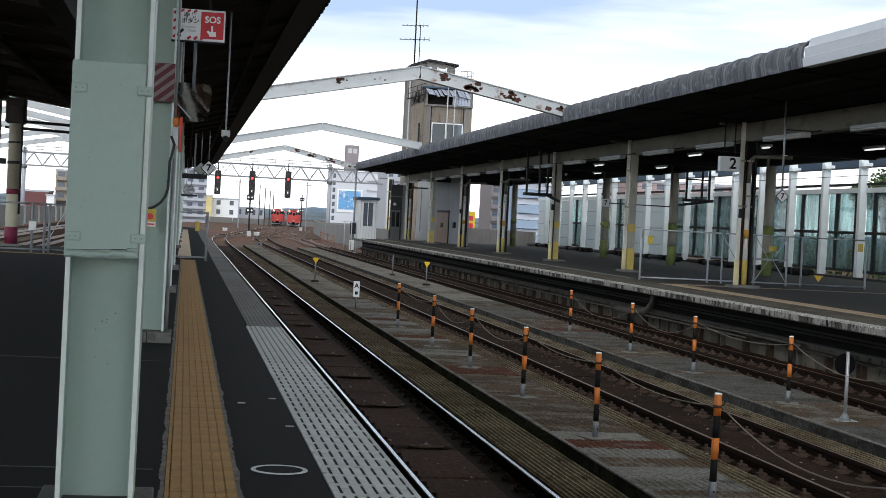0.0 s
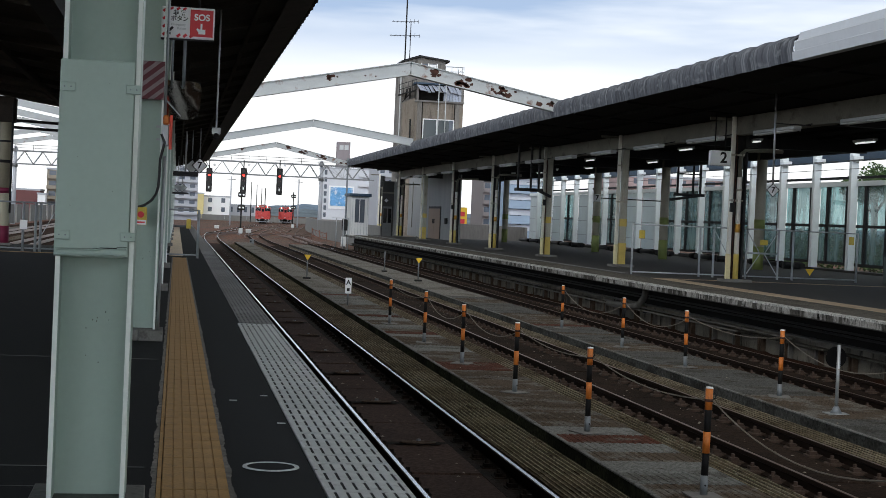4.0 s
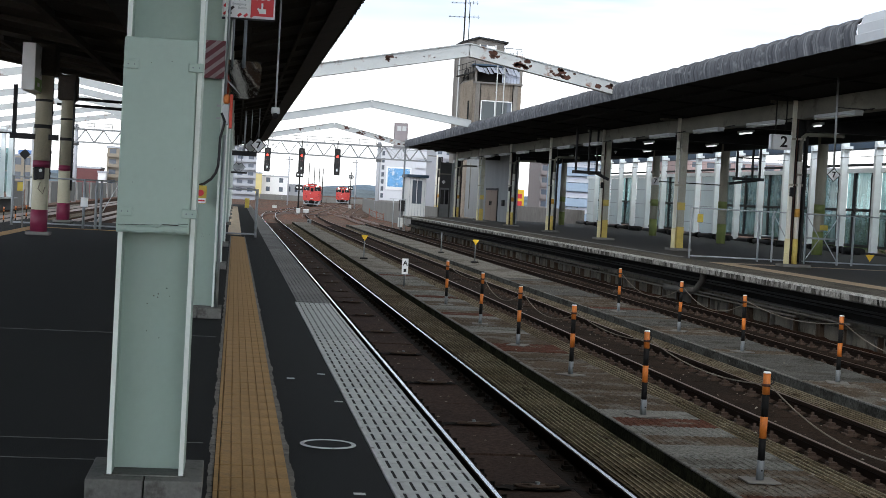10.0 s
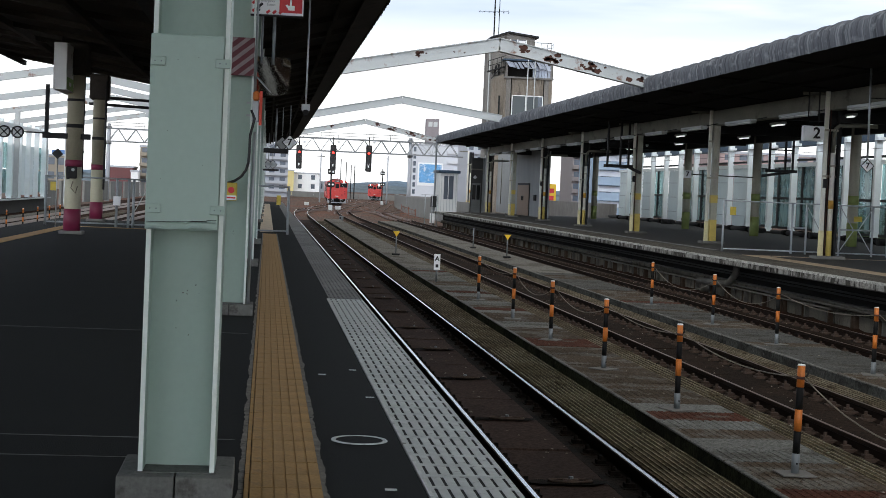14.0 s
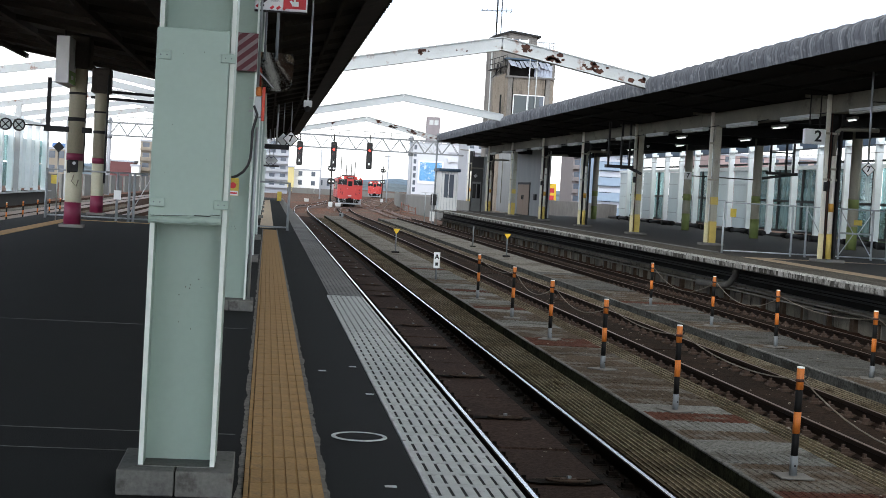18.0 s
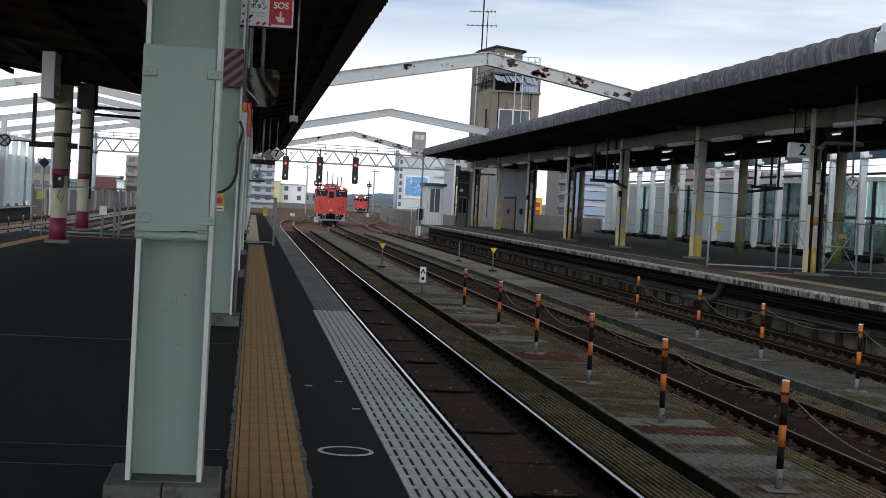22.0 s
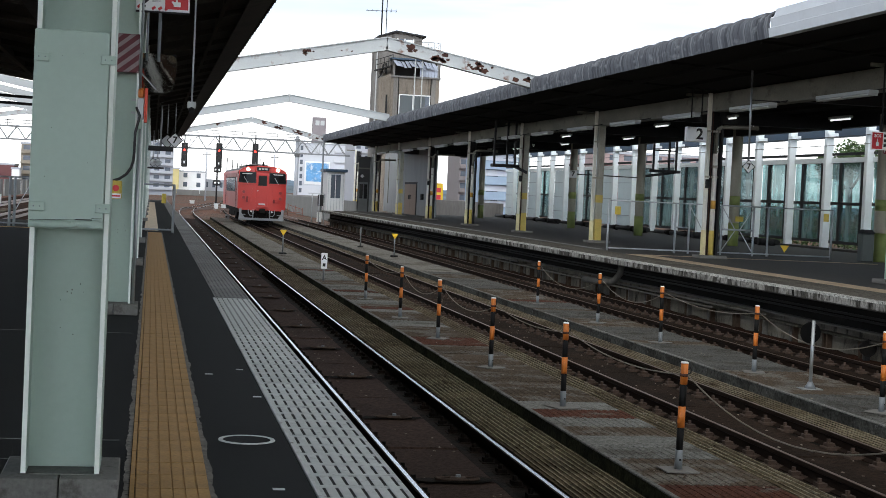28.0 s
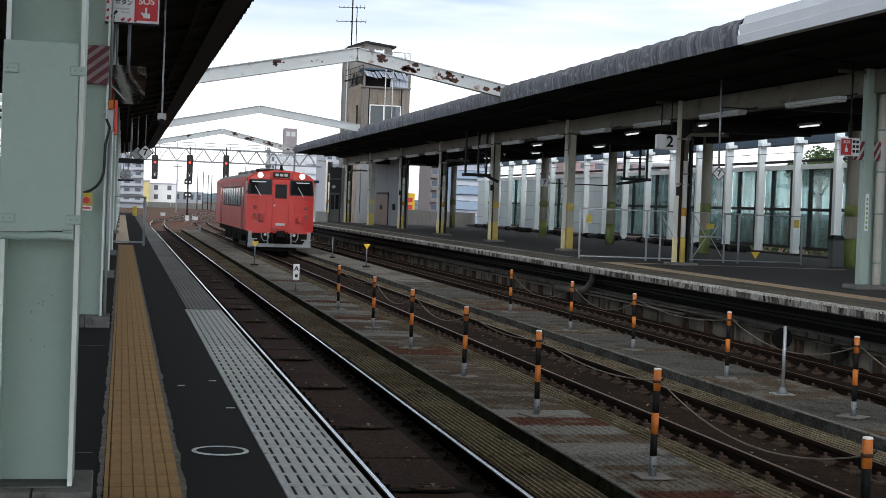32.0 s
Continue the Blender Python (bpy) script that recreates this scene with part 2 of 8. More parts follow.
def streaked(name, base, pale, soot):
    """Ribbed sheet with pale lime runs and sooty runs down its face, and pale dust towards its crown."""
    m = bpy.data.materials.new(name)
    m.use_nodes = True
    n, l = m.node_tree.nodes, m.node_tree.links
    b = n["Principled BSDF"]
    b.inputs["Roughness"].default_value = 0.85
    b.inputs["Specular IOR Level"].default_value = 0.15
    co = n.new("ShaderNodeNewGeometry")
    last = None
    for scale, detail, lo, hi, tone in (((0.6, 5.0, 0.35), 3, 0.5, 0.66, soot), ((1.0, 9.0, 0.5), 4, 0.53, 0.68, pale), ((2.5, 2.5, 5.0), 6, 0.56, 0.72, pale), ((0.4, 24.0, 0.6), 2, 0.56, 0.72, soot)):
        mp, nz, rg, mx = n.new("ShaderNodeMapping"), n.new("ShaderNodeTexNoise"), n.new("ShaderNodeMapRange"), n.new("ShaderNodeMix")
        mp.inputs["Scale"].default_value = scale
        mp.inputs["Location"].default_value = (scale[1], 3.7 * scale[0], 1.3)
        nz.inputs["Scale"].default_value, nz.inputs["Detail"].default_value = 1.0, detail
        rg.inputs["From Min"].default_value, rg.inputs["From Max"].default_value = lo, hi
        rg.inputs["To Max"].default_value = 0.75
        mx.data_type = "RGBA"
        mx.inputs["A"].default_value, mx.inputs["B"].default_value = (*base, 1), (*tone, 1)
        l.new(co.outputs["Position"], mp.inputs["Vector"])
        l.new(mp.outputs["Vector"], nz.inputs["Vector"])
        l.new(nz.outputs["Fac"], rg.inputs["Value"])
        l.new(rg.outputs["Result"], mx.inputs["Factor"])
        if last:
            l.new(last, mx.inputs["A"])
        last = mx.outputs["Result"]
    l.new(last, b.inputs["Base Color"])
    return m


def plain(name, base, rough=0.6, metal=0.0, emit=0.0):
    m = bpy.data.materials.new(name)
    m.use_nodes = True
    b = m.node_tree.nodes["Principled BSDF"]
    b.inputs["Base Color"].default_value = (*base, 1)
    b.inputs["Roughness"].default_value, b.inputs["Metallic"].default_value = rough, metal
    if emit:
        b.inputs["Emission Color"].default_value, b.inputs["Emission Strength"].default_value = (*base, 1), emit
    return m


def glass(name, base, rough=0.08, milk=(0.5, 0.5, 0.5)):
    """Tinted, slightly dusty pane that lets part of the view through."""
    m = bpy.data.materials.new(name)
    m.use_nodes = True
    n, l = m.node_tree.nodes, m.node_tree.links
    n.remove(n["Principled BSDF"])
    clear, shine, mix = n.new("ShaderNodeBsdfTransparent"), n.new("ShaderNodeBsdfGlossy"), n.new("ShaderNodeMixShader")
    clear.inputs["Color"].default_value = (*base, 1)
    shine.inputs["Roughness"].default_value = rough
    shine.inputs["Color"].default_value = (0.9, 0.95, 0.95, 1)
    mix.inputs["Fac"].default_value = 0.1
    dust, veil = n.new("ShaderNodeBsdfTranslucent"), n.new("ShaderNodeMixShader")
    dust.inputs["Color"].default_value = (*milk, 1)
    veil.inputs["Fac"].default_value = 0.5
    pos, mp, nz, rg = n.new("ShaderNodeNewGeometry"), n.new("ShaderNodeMapping"), n.new("ShaderNodeTexNoise"), n.new("ShaderNodeMapRange")
    mp.inputs["Scale"].default_value = (1, 1.6, 0.45)
    nz.inputs["Scale"].default_value, nz.inputs["Detail"].default_value = 1.3, 6
    rg.inputs["From Min"].default_value, rg.inputs["From Max"].default_value = 0.36, 0.66
    rg.inputs["To Min"].default_value, rg.inputs["To Max"].default_value = 0.06, 0.5
    l.new(pos.outputs["Position"], mp.inputs["Vector"])
    l.new(mp.outputs["Vector"], nz.inputs["Vector"])
    l.new(nz.outputs["Fac"], rg.inputs["Value"])
    l.new(rg.outputs["Result"], veil.inputs["Fac"])
    l.new(clear.outputs["BSDF"], veil.inputs[1])
    l.new(dust.outputs["BSDF"], veil.inputs[2])
    l.new(veil.outputs["Shader"], mix.inputs[1])
    l.new(shine.outputs["BSDF"], mix.inputs[2])
    l.new(mix.outputs["Shader"], n["Material Output"].inputs["Surface"])
    return m


def mesh_of(name, bm, material):
    me = bpy.data.meshes.new(name)
    bmesh.ops.recalc_face_normals(bm, faces=bm.faces)
    bm.to_mesh(me)
    bm.free()
    me.materials.append(material)
    return me


def part(name, bm, material, parent=None, label=""):
    ob = new(name, mesh_of(name, bm, material))
    if parent:
        ob.parent = parent
    return tagged(ob, label)


def piece(name, me, parent, m):
    """One of many alike pieces on a shared mesh."""
    ob = new(name, me)
    ob.parent = parent
    ob.matrix_basis = m
    return ob


def empty(name, m=None, label="", category="", group="", kind=""):
    ob = new(name)
    ob.empty_display_size = 0.2
    if m is not None:
        ob.matrix_basis = m
    return tagged(ob, label, category, group, kind)


def box(bm, x0, x1, y0, y1, z0, z1, bevel=0.0):
    v = [bm.verts.new((x, y, z)) for z in (z0, z1) for y in (y0, y1) for x in (x0, x1)]
    f = [bm.faces.new([v[i] for i in q]) for q in ((0, 2, 3, 1), (4, 5, 7, 6), (0, 1, 5, 4), (2, 6, 7, 3), (0, 4, 6, 2), (1, 3, 7, 5))]
    if bevel:
        edges = {e for q in f for e in q.edges}
        bmesh.ops.bevel(bm, geom=list(edges), offset=bevel, segments=1, affect="EDGES")
    return bm


def cbox(x0, x1, y0, y1, z0, z1, bevel=0.0):
    return box(bmesh.new(), x0, x1, y0, y1, z0, z1, bevel)


def rod(bm, a, b, r, r2=None, seg=10, caps=True):
    a, b = Vector(a), Vector(b)
    q = (b - a).to_track_quat("Z", "Y").to_matrix()
    rings = []
    for p, s in ((a, r), (b, r if r2 is None else r2)):
        rings.append([bm.verts.new(p + q @ Vector((s * math.cos(2 * math.pi * k / seg), s * math.sin(2 * math.pi * k / seg), 0))) for k in range(seg)])
    for k in range(seg):
        f = bm.faces.new((rings[0][k], rings[0][(k + 1) % seg], rings[1][(k + 1) % seg], rings[1][k]))
        f.smooth = seg > 6
    if caps:
        bm.faces.new(rings[0][::-1])
        bm.faces.new(rings[1])
    return bm


def crod(a, b, r, r2=None, seg=10):
    return rod(bmesh.new(), a, b, r, r2, seg)


def tube(bm, pts, r, seg=6):
    """One smooth round sweep along the points."""
    pts = [Vector(p) for p in pts]
    rings, q = [], None
    for k, p in enumerate(pts):
        way = (pts[min(k + 1, len(pts) - 1)] - pts[max(k - 1, 0)]).normalized()
        q = way.to_track_quat("Z", "Y") if q is None else (q @ Vector((0, 0, 1))).rotation_difference(way) @ q
        rings.append([bm.verts.new(p + q @ Vector((r * math.cos(2 * math.pi * j / seg), r * math.sin(2 * math.pi * j / seg), 0))) for j in range(seg)])
    for a, b in zip(rings[:-1], rings[1:]):
        for j in range(seg):
            bm.faces.new((a[j], a[(j + 1) % seg], b[(j + 1) % seg], b[j])).smooth = True
    bm.faces.new(rings[0][::-1])
    bm.faces.new(rings[-1])
    return bm


def prism(bm, profile, path, closed=True):
    """The (x, z) profile swept along points (x, y, z) of a mostly y-ward path."""
    rings = []
    for p in path:
        rings.append([bm.verts.new((p[0] + a, p[1], p[2] + b)) for a, b in profile])
    n = len(profile)
    for r0, r1 in zip(rings[:-1], rings[1:]):
        for k in range(n if closed else n - 1):
            bm.faces.new((r0[k], r0[(k + 1) % n], r1[(k + 1) % n], r1[k]))
    if closed:
        bm.faces.new(rings[0][::-1])
        bm.faces.new(rings[-1])
    return bm


def beam(bm, a, b, w, h):
    """A rectangular bar from a to b, w wide (level) and h high."""
    a, b = Vector(a), Vector(b)
    d = (b - a).normalized()
    side = d.cross(Vector((0, 0, 1)))
    side = side.normalized() if side.length > 1e-4 else Vector((1, 0, 0))
    up = side.cross(d)
    rings = [[bm.verts.new(p + side * (i * w / 2) + up * (j * h / 2)) for i, j in ((-1, -1), (1, -1), (1, 1), (-1, 1))] for p in (a, b)]
    for k in range(4):
        bm.faces.new((rings[0][k], rings[0][(k + 1) % 4], rings[1][(k + 1) % 4], rings[1][k]))
    bm.faces.new(rings[0][::-1])
    bm.faces.new(rings[1])
    return bm


def clipped(poly, axis, lo, hi):
    """A flat polygon cut off at lo and hi along one axis."""
    for sign, lim in ((1, lo), (-1, -hi)):
        out = []
        for a, b in zip(poly, poly[1:] + poly[:1]):
            da, db = sign * a[axis] - lim, sign * b[axis] - lim
            if da >= 0:
                out.append(a)
            if da * db < 0:
                u = da / (da - db)
                out.append(tuple(p + (q - p) * u for p, q in zip(a, b)))
        poly = out
    return poly


def cbeam(a, b, w, h):
    return beam(bmesh.new(), a, b, w, h)


def words(name, text, size, material, parent, m, label=""):
    """Flat lettering as a mesh."""
    cu = bpy.data.curves.new(name, "FONT")
    cu.body, cu.size, cu.extrude, cu.offset = text, size, 0.002, size * 0.025
    cu.align_x, cu.align_y = "CENTER", "CENTER"
    tmp = bpy.data.objects.new(name, cu)
    scene.collection.objects.link(tmp)
    me = bpy.data.meshes.new_from_object(tmp.evaluated_get(bpy.context.evaluated_depsgraph_get()))
    bpy.data.objects.remove(tmp)
    me.materials.clear()
    me.materials.append(material)
    ob = new(name, me)
    ob.parent = parent
    ob.matrix_basis = m
    return tagged(ob, label)


RAIL_Z = -1.07
R_TOP = -0.18


def shift(y):
    """How far the tracks have swung to the right at y."""
    if y < 113:
        return 0.0
    if y < 200:
        return (y - 113) ** 2 / 1900
    return 87 ** 2 / 1900 + (y - 200) * 87 / 950


def fall(y):
    """How far the tracks have sunk below the station's level at y."""
    u = min(1.0, max(0.0, (y - 148) / 34))
    return -0.28 * u * u * (3 - 2 * u)


TRACK_X = (2.72, 6.66, 10.6)

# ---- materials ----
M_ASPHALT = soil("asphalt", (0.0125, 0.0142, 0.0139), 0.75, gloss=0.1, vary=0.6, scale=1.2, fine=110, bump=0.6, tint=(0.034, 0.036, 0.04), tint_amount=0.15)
M_TACTILE = soil("tactile_yellow", (0.426, 0.255, 0.0894), 0.8, vary=0.35, scale=3.5, fine=70, bump=0.25, tint=(0.234, 0.151, 0.0756), tint_amount=0.42, random_tone=0.03)
M_GRATE = soil("grate_white", (0.583, 0.612, 0.597), 0.6, vary=0.25, scale=6, fine=120, bump=0.1, tint=(0.2, 0.2, 0.185), tint_amount=0.36, random_tone=0.07)
M_GRATE_OLD = soil("grate_grey", (0.2, 0.2, 0.195), 0.8, vary=0.4, scale=2.5, fine=120, bump=0.2, tint=(0.1, 0.09, 0.08), tint_amount=0.4, random_tone=0.18)
M_GREEN = soil("pale_green_paint", (0.355, 0.46, 0.4), 0.42, vary=0.06, scale=1.6, fine=40, bump=0.04, tint=(0.33, 0.37, 0.32), tint_amount=0.12)
M_GREEN_LT = soil("worn_green_highlight", (0.72, 0.78, 0.73), 0.4, vary=0.1, scale=3, fine=40, bump=0.02, tint=(0.45, 0.5, 0.45), tint_amount=0.2)
M_CONC = soil("concrete", (0.16, 0.155, 0.145), 0.85, vary=0.3, scale=1.5, fine=70, bump=0.3, tint=(0.12, 0.115, 0.1), tint_amount=0.3)
M_CONC_DK = soil("dark_concrete", (0.045, 0.044, 0.04), 0.9, vary=0.35, scale=1.2, fine=50, bump=0.3, tint=(0.04, 0.04, 0.036), tint_amount=0.4)
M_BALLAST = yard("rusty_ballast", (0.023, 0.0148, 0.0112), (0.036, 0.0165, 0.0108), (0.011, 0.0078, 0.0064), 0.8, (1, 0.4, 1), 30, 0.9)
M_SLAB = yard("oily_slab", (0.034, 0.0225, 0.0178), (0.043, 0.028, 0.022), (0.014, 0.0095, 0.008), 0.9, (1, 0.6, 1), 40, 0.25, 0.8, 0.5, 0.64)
M_STRIP = yard("walkway_concrete", (0.105, 0.094, 0.076), (0.066, 0.035, 0.025), (0.045, 0.04, 0.032), 1.3, (0.8, 0.5, 1), 50, 0.7, 0.92, 0.53, 0.57)
M_RIB = yard("weathered_rib", (0.215, 0.185, 0.135), (0.13, 0.108, 0.076), (0.05, 0.038, 0.026), 1.2, (1.5, 0.5, 1), 40, 0.2, 0.85, 0.5, 0.58)
M_RAILSIDE = soil("rail_rust", (0.019, 0.012, 0.0088), 0.8, gloss=0.06, vary=0.3, scale=6, fine=50, bump=0.2)
M_RAILTOP = soil("rail_bright", (0.62, 0.62, 0.62), 0.22, 1.0, vary=0.08, scale=3, fine=30, bump=0.02)
M_RAILDULL = soil("rail_dull", (0.225, 0.165, 0.131), 0.42, 0.8, vary=0.2, scale=3, fine=30, bump=0.02)
M_CLIP = soil("fastener_iron", (0.062, 0.042, 0.032), 0.7, gloss=0.15, vary=0.4, scale=20, fine=80, bump=0.1)
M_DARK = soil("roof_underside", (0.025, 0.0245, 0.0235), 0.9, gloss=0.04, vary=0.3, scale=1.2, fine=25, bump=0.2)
M_STEEL_DK = soil("dark_steel", (0.02, 0.02, 0.021), 0.6, 0.1, gloss=0.25, vary=0.25, scale=3, fine=40, bump=0.1)
M_CREAM = soil("cream_paint", (0.41, 0.395, 0.325), 0.6, vary=0.35, scale=1.4, fine=30, bump=0.1, tint=(0.2, 0.17, 0.12), tint_amount=0.42, streak=(1, 1, 0.25))
M_CREAM_LT = soil("pale_cream_paint", (0.74, 0.72, 0.63), 0.55, vary=0.2, scale=1.4, fine=30, bump=0.1, tint=(0.25, 0.2, 0.12), tint_amount=0.2, streak=(1, 1, 0.25))
M_YELLOW = soil("yellow_paint", (0.6, 0.455, 0.11), 0.55, vary=0.2, scale=3, fine=40, bump=0.1, tint=(0.25, 0.18, 0.05), tint_amount=0.2)
M_YELLOW_LT = soil("faded_yellow_paint", (0.72, 0.64, 0.36), 0.55, vary=0.2, scale=3, fine=40, bump=0.1, tint=(0.4, 0.33, 0.16), tint_amount=0.25)
M_OLIVE = soil("olive_paint", (0.21, 0.255, 0.075), 0.6, vary=0.2, scale=3, fine=40, bump=0.1)
M_MAROON = soil("maroon_paint", (0.19, 0.015, 0.052), 0.55, vary=0.2, scale=3, fine=40, bump=0.1)
M_FASCIA = streaked("weathered_corrugation", (0.115, 0.122, 0.14), (0.28, 0.293, 0.312), (0.042, 0.045, 0.052))
M_FLASH = soil("new_grey_flashing", (0.55, 0.58, 0.62), 0.45, 0.1, vary=0.06, scale=1, fine=10, bump=0.03)
M_TRUSS = soil("white_paint_rusting", (0.44, 0.46, 0.46), 0.5, vary=0.1, scale=1.0, fine=20, bump=0.1, tint=(0.16, 0.06, 0.025), tint_amount=0.38, streak=(1, 1, 1))
M_TRUSS_CLEAN = soil("white_paint", (0.42, 0.44, 0.445), 0.5, vary=0.12, scale=0.8, fine=20, bump=0.05)
M_GALV = soil("galvanised_steel", (0.4, 0.42, 0.43), 0.45, 0.6, vary=0.15, scale=3, fine=30, bump=0.05)
M_POST = soil("barrier_white", (0.77, 0.83, 0.845), 0.5, vary=0.1, scale=1.2, fine=20, bump=0.05, tint=(0.4, 0.42, 0.4), tint_amount=0.15)
M_PANE = glass("barrier_glass", (0.5, 0.64, 0.645), 0.06, (0.42, 0.53, 0.53))
M_WHITE = soil("white_panel", (0.72, 0.74, 0.74), 0.5, vary=0.08, scale=1, fine=20, bump=0.03)
M_BLACK = plain("black", (0.006, 0.006, 0.0065), 0.6)
M_ORANGE = soil("orange_band", (0.56, 0.16, 0.02), 0.5, vary=0.35, scale=7, fine=60, bump=0.08, tint=(0.1, 0.035, 0.012), tint_amount=0.38, streak=(1, 1, 0.25))
M_BLACKBAND = soil("black_band", (0.009, 0.009, 0.009), 0.7, gloss=0.15, vary=0.2, scale=6, fine=60, bump=0.05)
M_POLE = soil("pole_grey", (0.2, 0.22, 0.235), 0.6, 0.3, vary=0.15, scale=6, fine=60, bump=0.05)
M_ROPE = soil("rope", (0.19, 0.165, 0.13), 0.9, vary=0.2, scale=10, fine=60, bump=0.1)
M_RED = soil("vermilion_body", (0.5, 0.04, 0.033), 0.42, vary=0.08, scale=1.2, fine=10, bump=0.02, tint=(0.42, 0.03, 0.024), tint_amount=0.12)
M_GLASSDK = plain("dark_window", (0.008, 0.009, 0.01), 0.12)
M_GLASSDK.node_tree.nodes["Principled BSDF"].inputs["Specular IOR Level"].default_value = 0.12
M_LAMP = plain("headlight_glow", (1.0, 0.88, 0.66), 0.3, 0, 30.0)
M_LENS = plain("lens_dark", (0.2, 0.012, 0.012), 0.3)
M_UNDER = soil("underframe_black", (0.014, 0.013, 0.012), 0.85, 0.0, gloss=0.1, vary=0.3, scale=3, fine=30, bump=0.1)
M_PLOUGH = soil("plough_grey", (0.272, 0.288, 0.304), 0.5, 0.3, vary=0.15, scale=3, fine=30, bump=0.05)
M_ROOFGREY = soil("train_roof_grey", (0.16, 0.16, 0.165), 0.7, vary=0.2, scale=2, fine=20, bump=0.05)
M_SIGRED = plain("signal_red", (1.0, 0.03, 0.02), 0.4, 0, 9.0)
M_SIGOFF = plain("signal_off", (0.03, 0.02, 0.02), 0.2)
M_TOWER = soil("stained_concrete", (0.19, 0.18, 0.165), 0.85, vary=0.5, scale=0.7, fine=8, bump=0.2, streak=(0.9, 0.9, 0.12), tint=(0.065, 0.058, 0.05), tint_amount=0.48)
M_FARWALL = soil("far_white_wall", (0.6, 0.62, 0.66), 0.7, vary=0.06, scale=0.1, fine=2, bump=0.0)
M_FARGREY = soil("far_grey_wall", (0.42, 0.44, 0.48), 0.7, vary=0.08, scale=0.1, fine=2, bump=0.0)
M_FARBLUE = soil("far_blue_wall", (0.3, 0.4, 0.52), 0.7, vary=0.08, scale=0.1, fine=2, bump=0.0)
M_FARWIN = plain("far_window", (0.08, 0.1, 0.13), 0.2)
M_SIGNWHITE = soil("sign_white", (0.85, 0.86, 0.86), 0.45, vary=0.05, scale=3, fine=20, bump=0.0)
M_SIGNGREY = soil("sign_grey", (0.5, 0.52, 0.52), 0.5, vary=0.08, scale=3, fine=20, bump=0.0)
M_SIGNRED = plain("sign_red", (0.62, 0.03, 0.04), 0.45)
M_SIGNPINK = plain("sign_pink", (0.55, 0.18, 0.2), 0.45)
M_SIGNGREEN = plain("sign_green", (0.22, 0.42, 0.08), 0.45)
M_SIGNYEL = plain("sign_yellow", (0.8, 0.52, 0.02), 0.45)
M_TUBE = plain("fluorescent_tube", (0.7, 0.74, 0.7), 0.4, 0, 0.0)
M_TUBE_ON = plain("fluorescent_tube_lit", (0.95, 1.0, 0.97), 0.4, 0, 1.3)
M_DOOR = soil("brown_door", (0.29, 0.2, 0.145), 0.6, vary=0.12, scale=2, fine=20, bump=0.03)
M_ROOM = soil("grey_wall", (0.3, 0.312, 0.312), 0.75, vary=0.15, scale=1, fine=20, bump=0.05, tint=(0.24, 0.25, 0.25), tint_amount=0.2, streak=(1, 1, 0.2))
M_HILL = soil("hazy_wooded_hill", (0.14, 0.2, 0.27), 0.95, vary=0.4, scale=0.08, fine=0.6, bump=0.0)
M_LEAF = soil("leaf", (0.07, 0.13, 0.04), 0.6, vary=0.4, scale=2, fine=20, bump=0.0)
M_BARK = soil("bark", (0.1, 0.08, 0.06), 0.9, vary=0.3, scale=5, fine=40, bump=0.3)
M_CABLE = plain("cable_black", (0.015, 0.015, 0.015), 0.6)
M_BLUEBEAM = soil("dark_blue_paint", (0.03, 0.06, 0.1), 0.6, vary=0.2, scale=1, fine=10, bump=0.05)
M_RIBBASE = yard("trough_base", (0.068, 0.054, 0.034), (0.047, 0.037, 0.024), (0.0238, 0.0184, 0.0122), 1.1, (1.2, 0.8, 1), 35, 0.3, 0.9, 0.5, 0.6, 0.28)
M_EDGE = yard("chipped_edge", (0.24, 0.235, 0.22), (0.06, 0.057, 0.052), (0.00645, 0.00645, 0.00562), 2.2, (1, 1.3, 0.35), 30, 0.5, 0.85, 0.5, 0.56)
M_OIL_SHADE = yard("black_oil_and_shade", (0.008, 0.007, 0.006), (0.014, 0.01, 0.008), (0.03, 0.026, 0.022), 3.0, (1, 1, 1), 40, 0.3, 0.8, 0.5, 0.62)
M_KERB = yard("dark_kerb", (0.06, 0.056, 0.046), (0.028, 0.026, 0.021), (0.1, 0.092, 0.075), 1.5, (1, 0.6, 1.5), 45, 0.5)
M_BACKCOL = soil("grimy_column", (0.4, 0.375, 0.3), 0.7, vary=0.25, scale=1.4, fine=30, bump=0.1, streak=(1, 1, 0.25))
M_KERB_GREY = yard("grey_kerb", (0.06, 0.061, 0.057), (0.032, 0.032, 0.029), (0.11, 0.112, 0.108), 1.6, (1, 0.8, 1.5), 45, 0.4)
M_PANEL_GREY = yard("grey_cover_panel", (0.145, 0.147, 0.139), (0.095, 0.0915, 0.083), (0.046, 0.035, 0.027), 1.6, (1, 1, 1), 60, 0.5, 0.92, 0.55, 0.6, 0.13)
M_PANEL_BROWN = yard("brown_cover_panel", (0.074, 0.058, 0.044), (0.118, 0.109, 0.096), (0.03936, 0.02706, 0.0205), 1.8, (1, 1, 1), 60, 0.5, 0.92, 0.52, 0.6, 0.14)
# darker tone of the grey panel, for the second walkway
M_PANEL_DARK = yard("dark_grey_cover_panel", (0.084, 0.0845, 0.08), (0.058, 0.056, 0.051), (0.041, 0.032, 0.025), 1.6, (1, 1, 1), 60, 0.5, 0.92, 0.55, 0.6, 0.13)
M_PANEL_RED = yard("red_cover_panel", (0.07544, 0.03444, 0.0246), (0.1066, 0.0902, 0.07872), (0.05412, 0.02378, 0.01804), 2.0, (1, 1, 1), 60, 0.5, 0.92, 0.58, 0.56, 0.14)
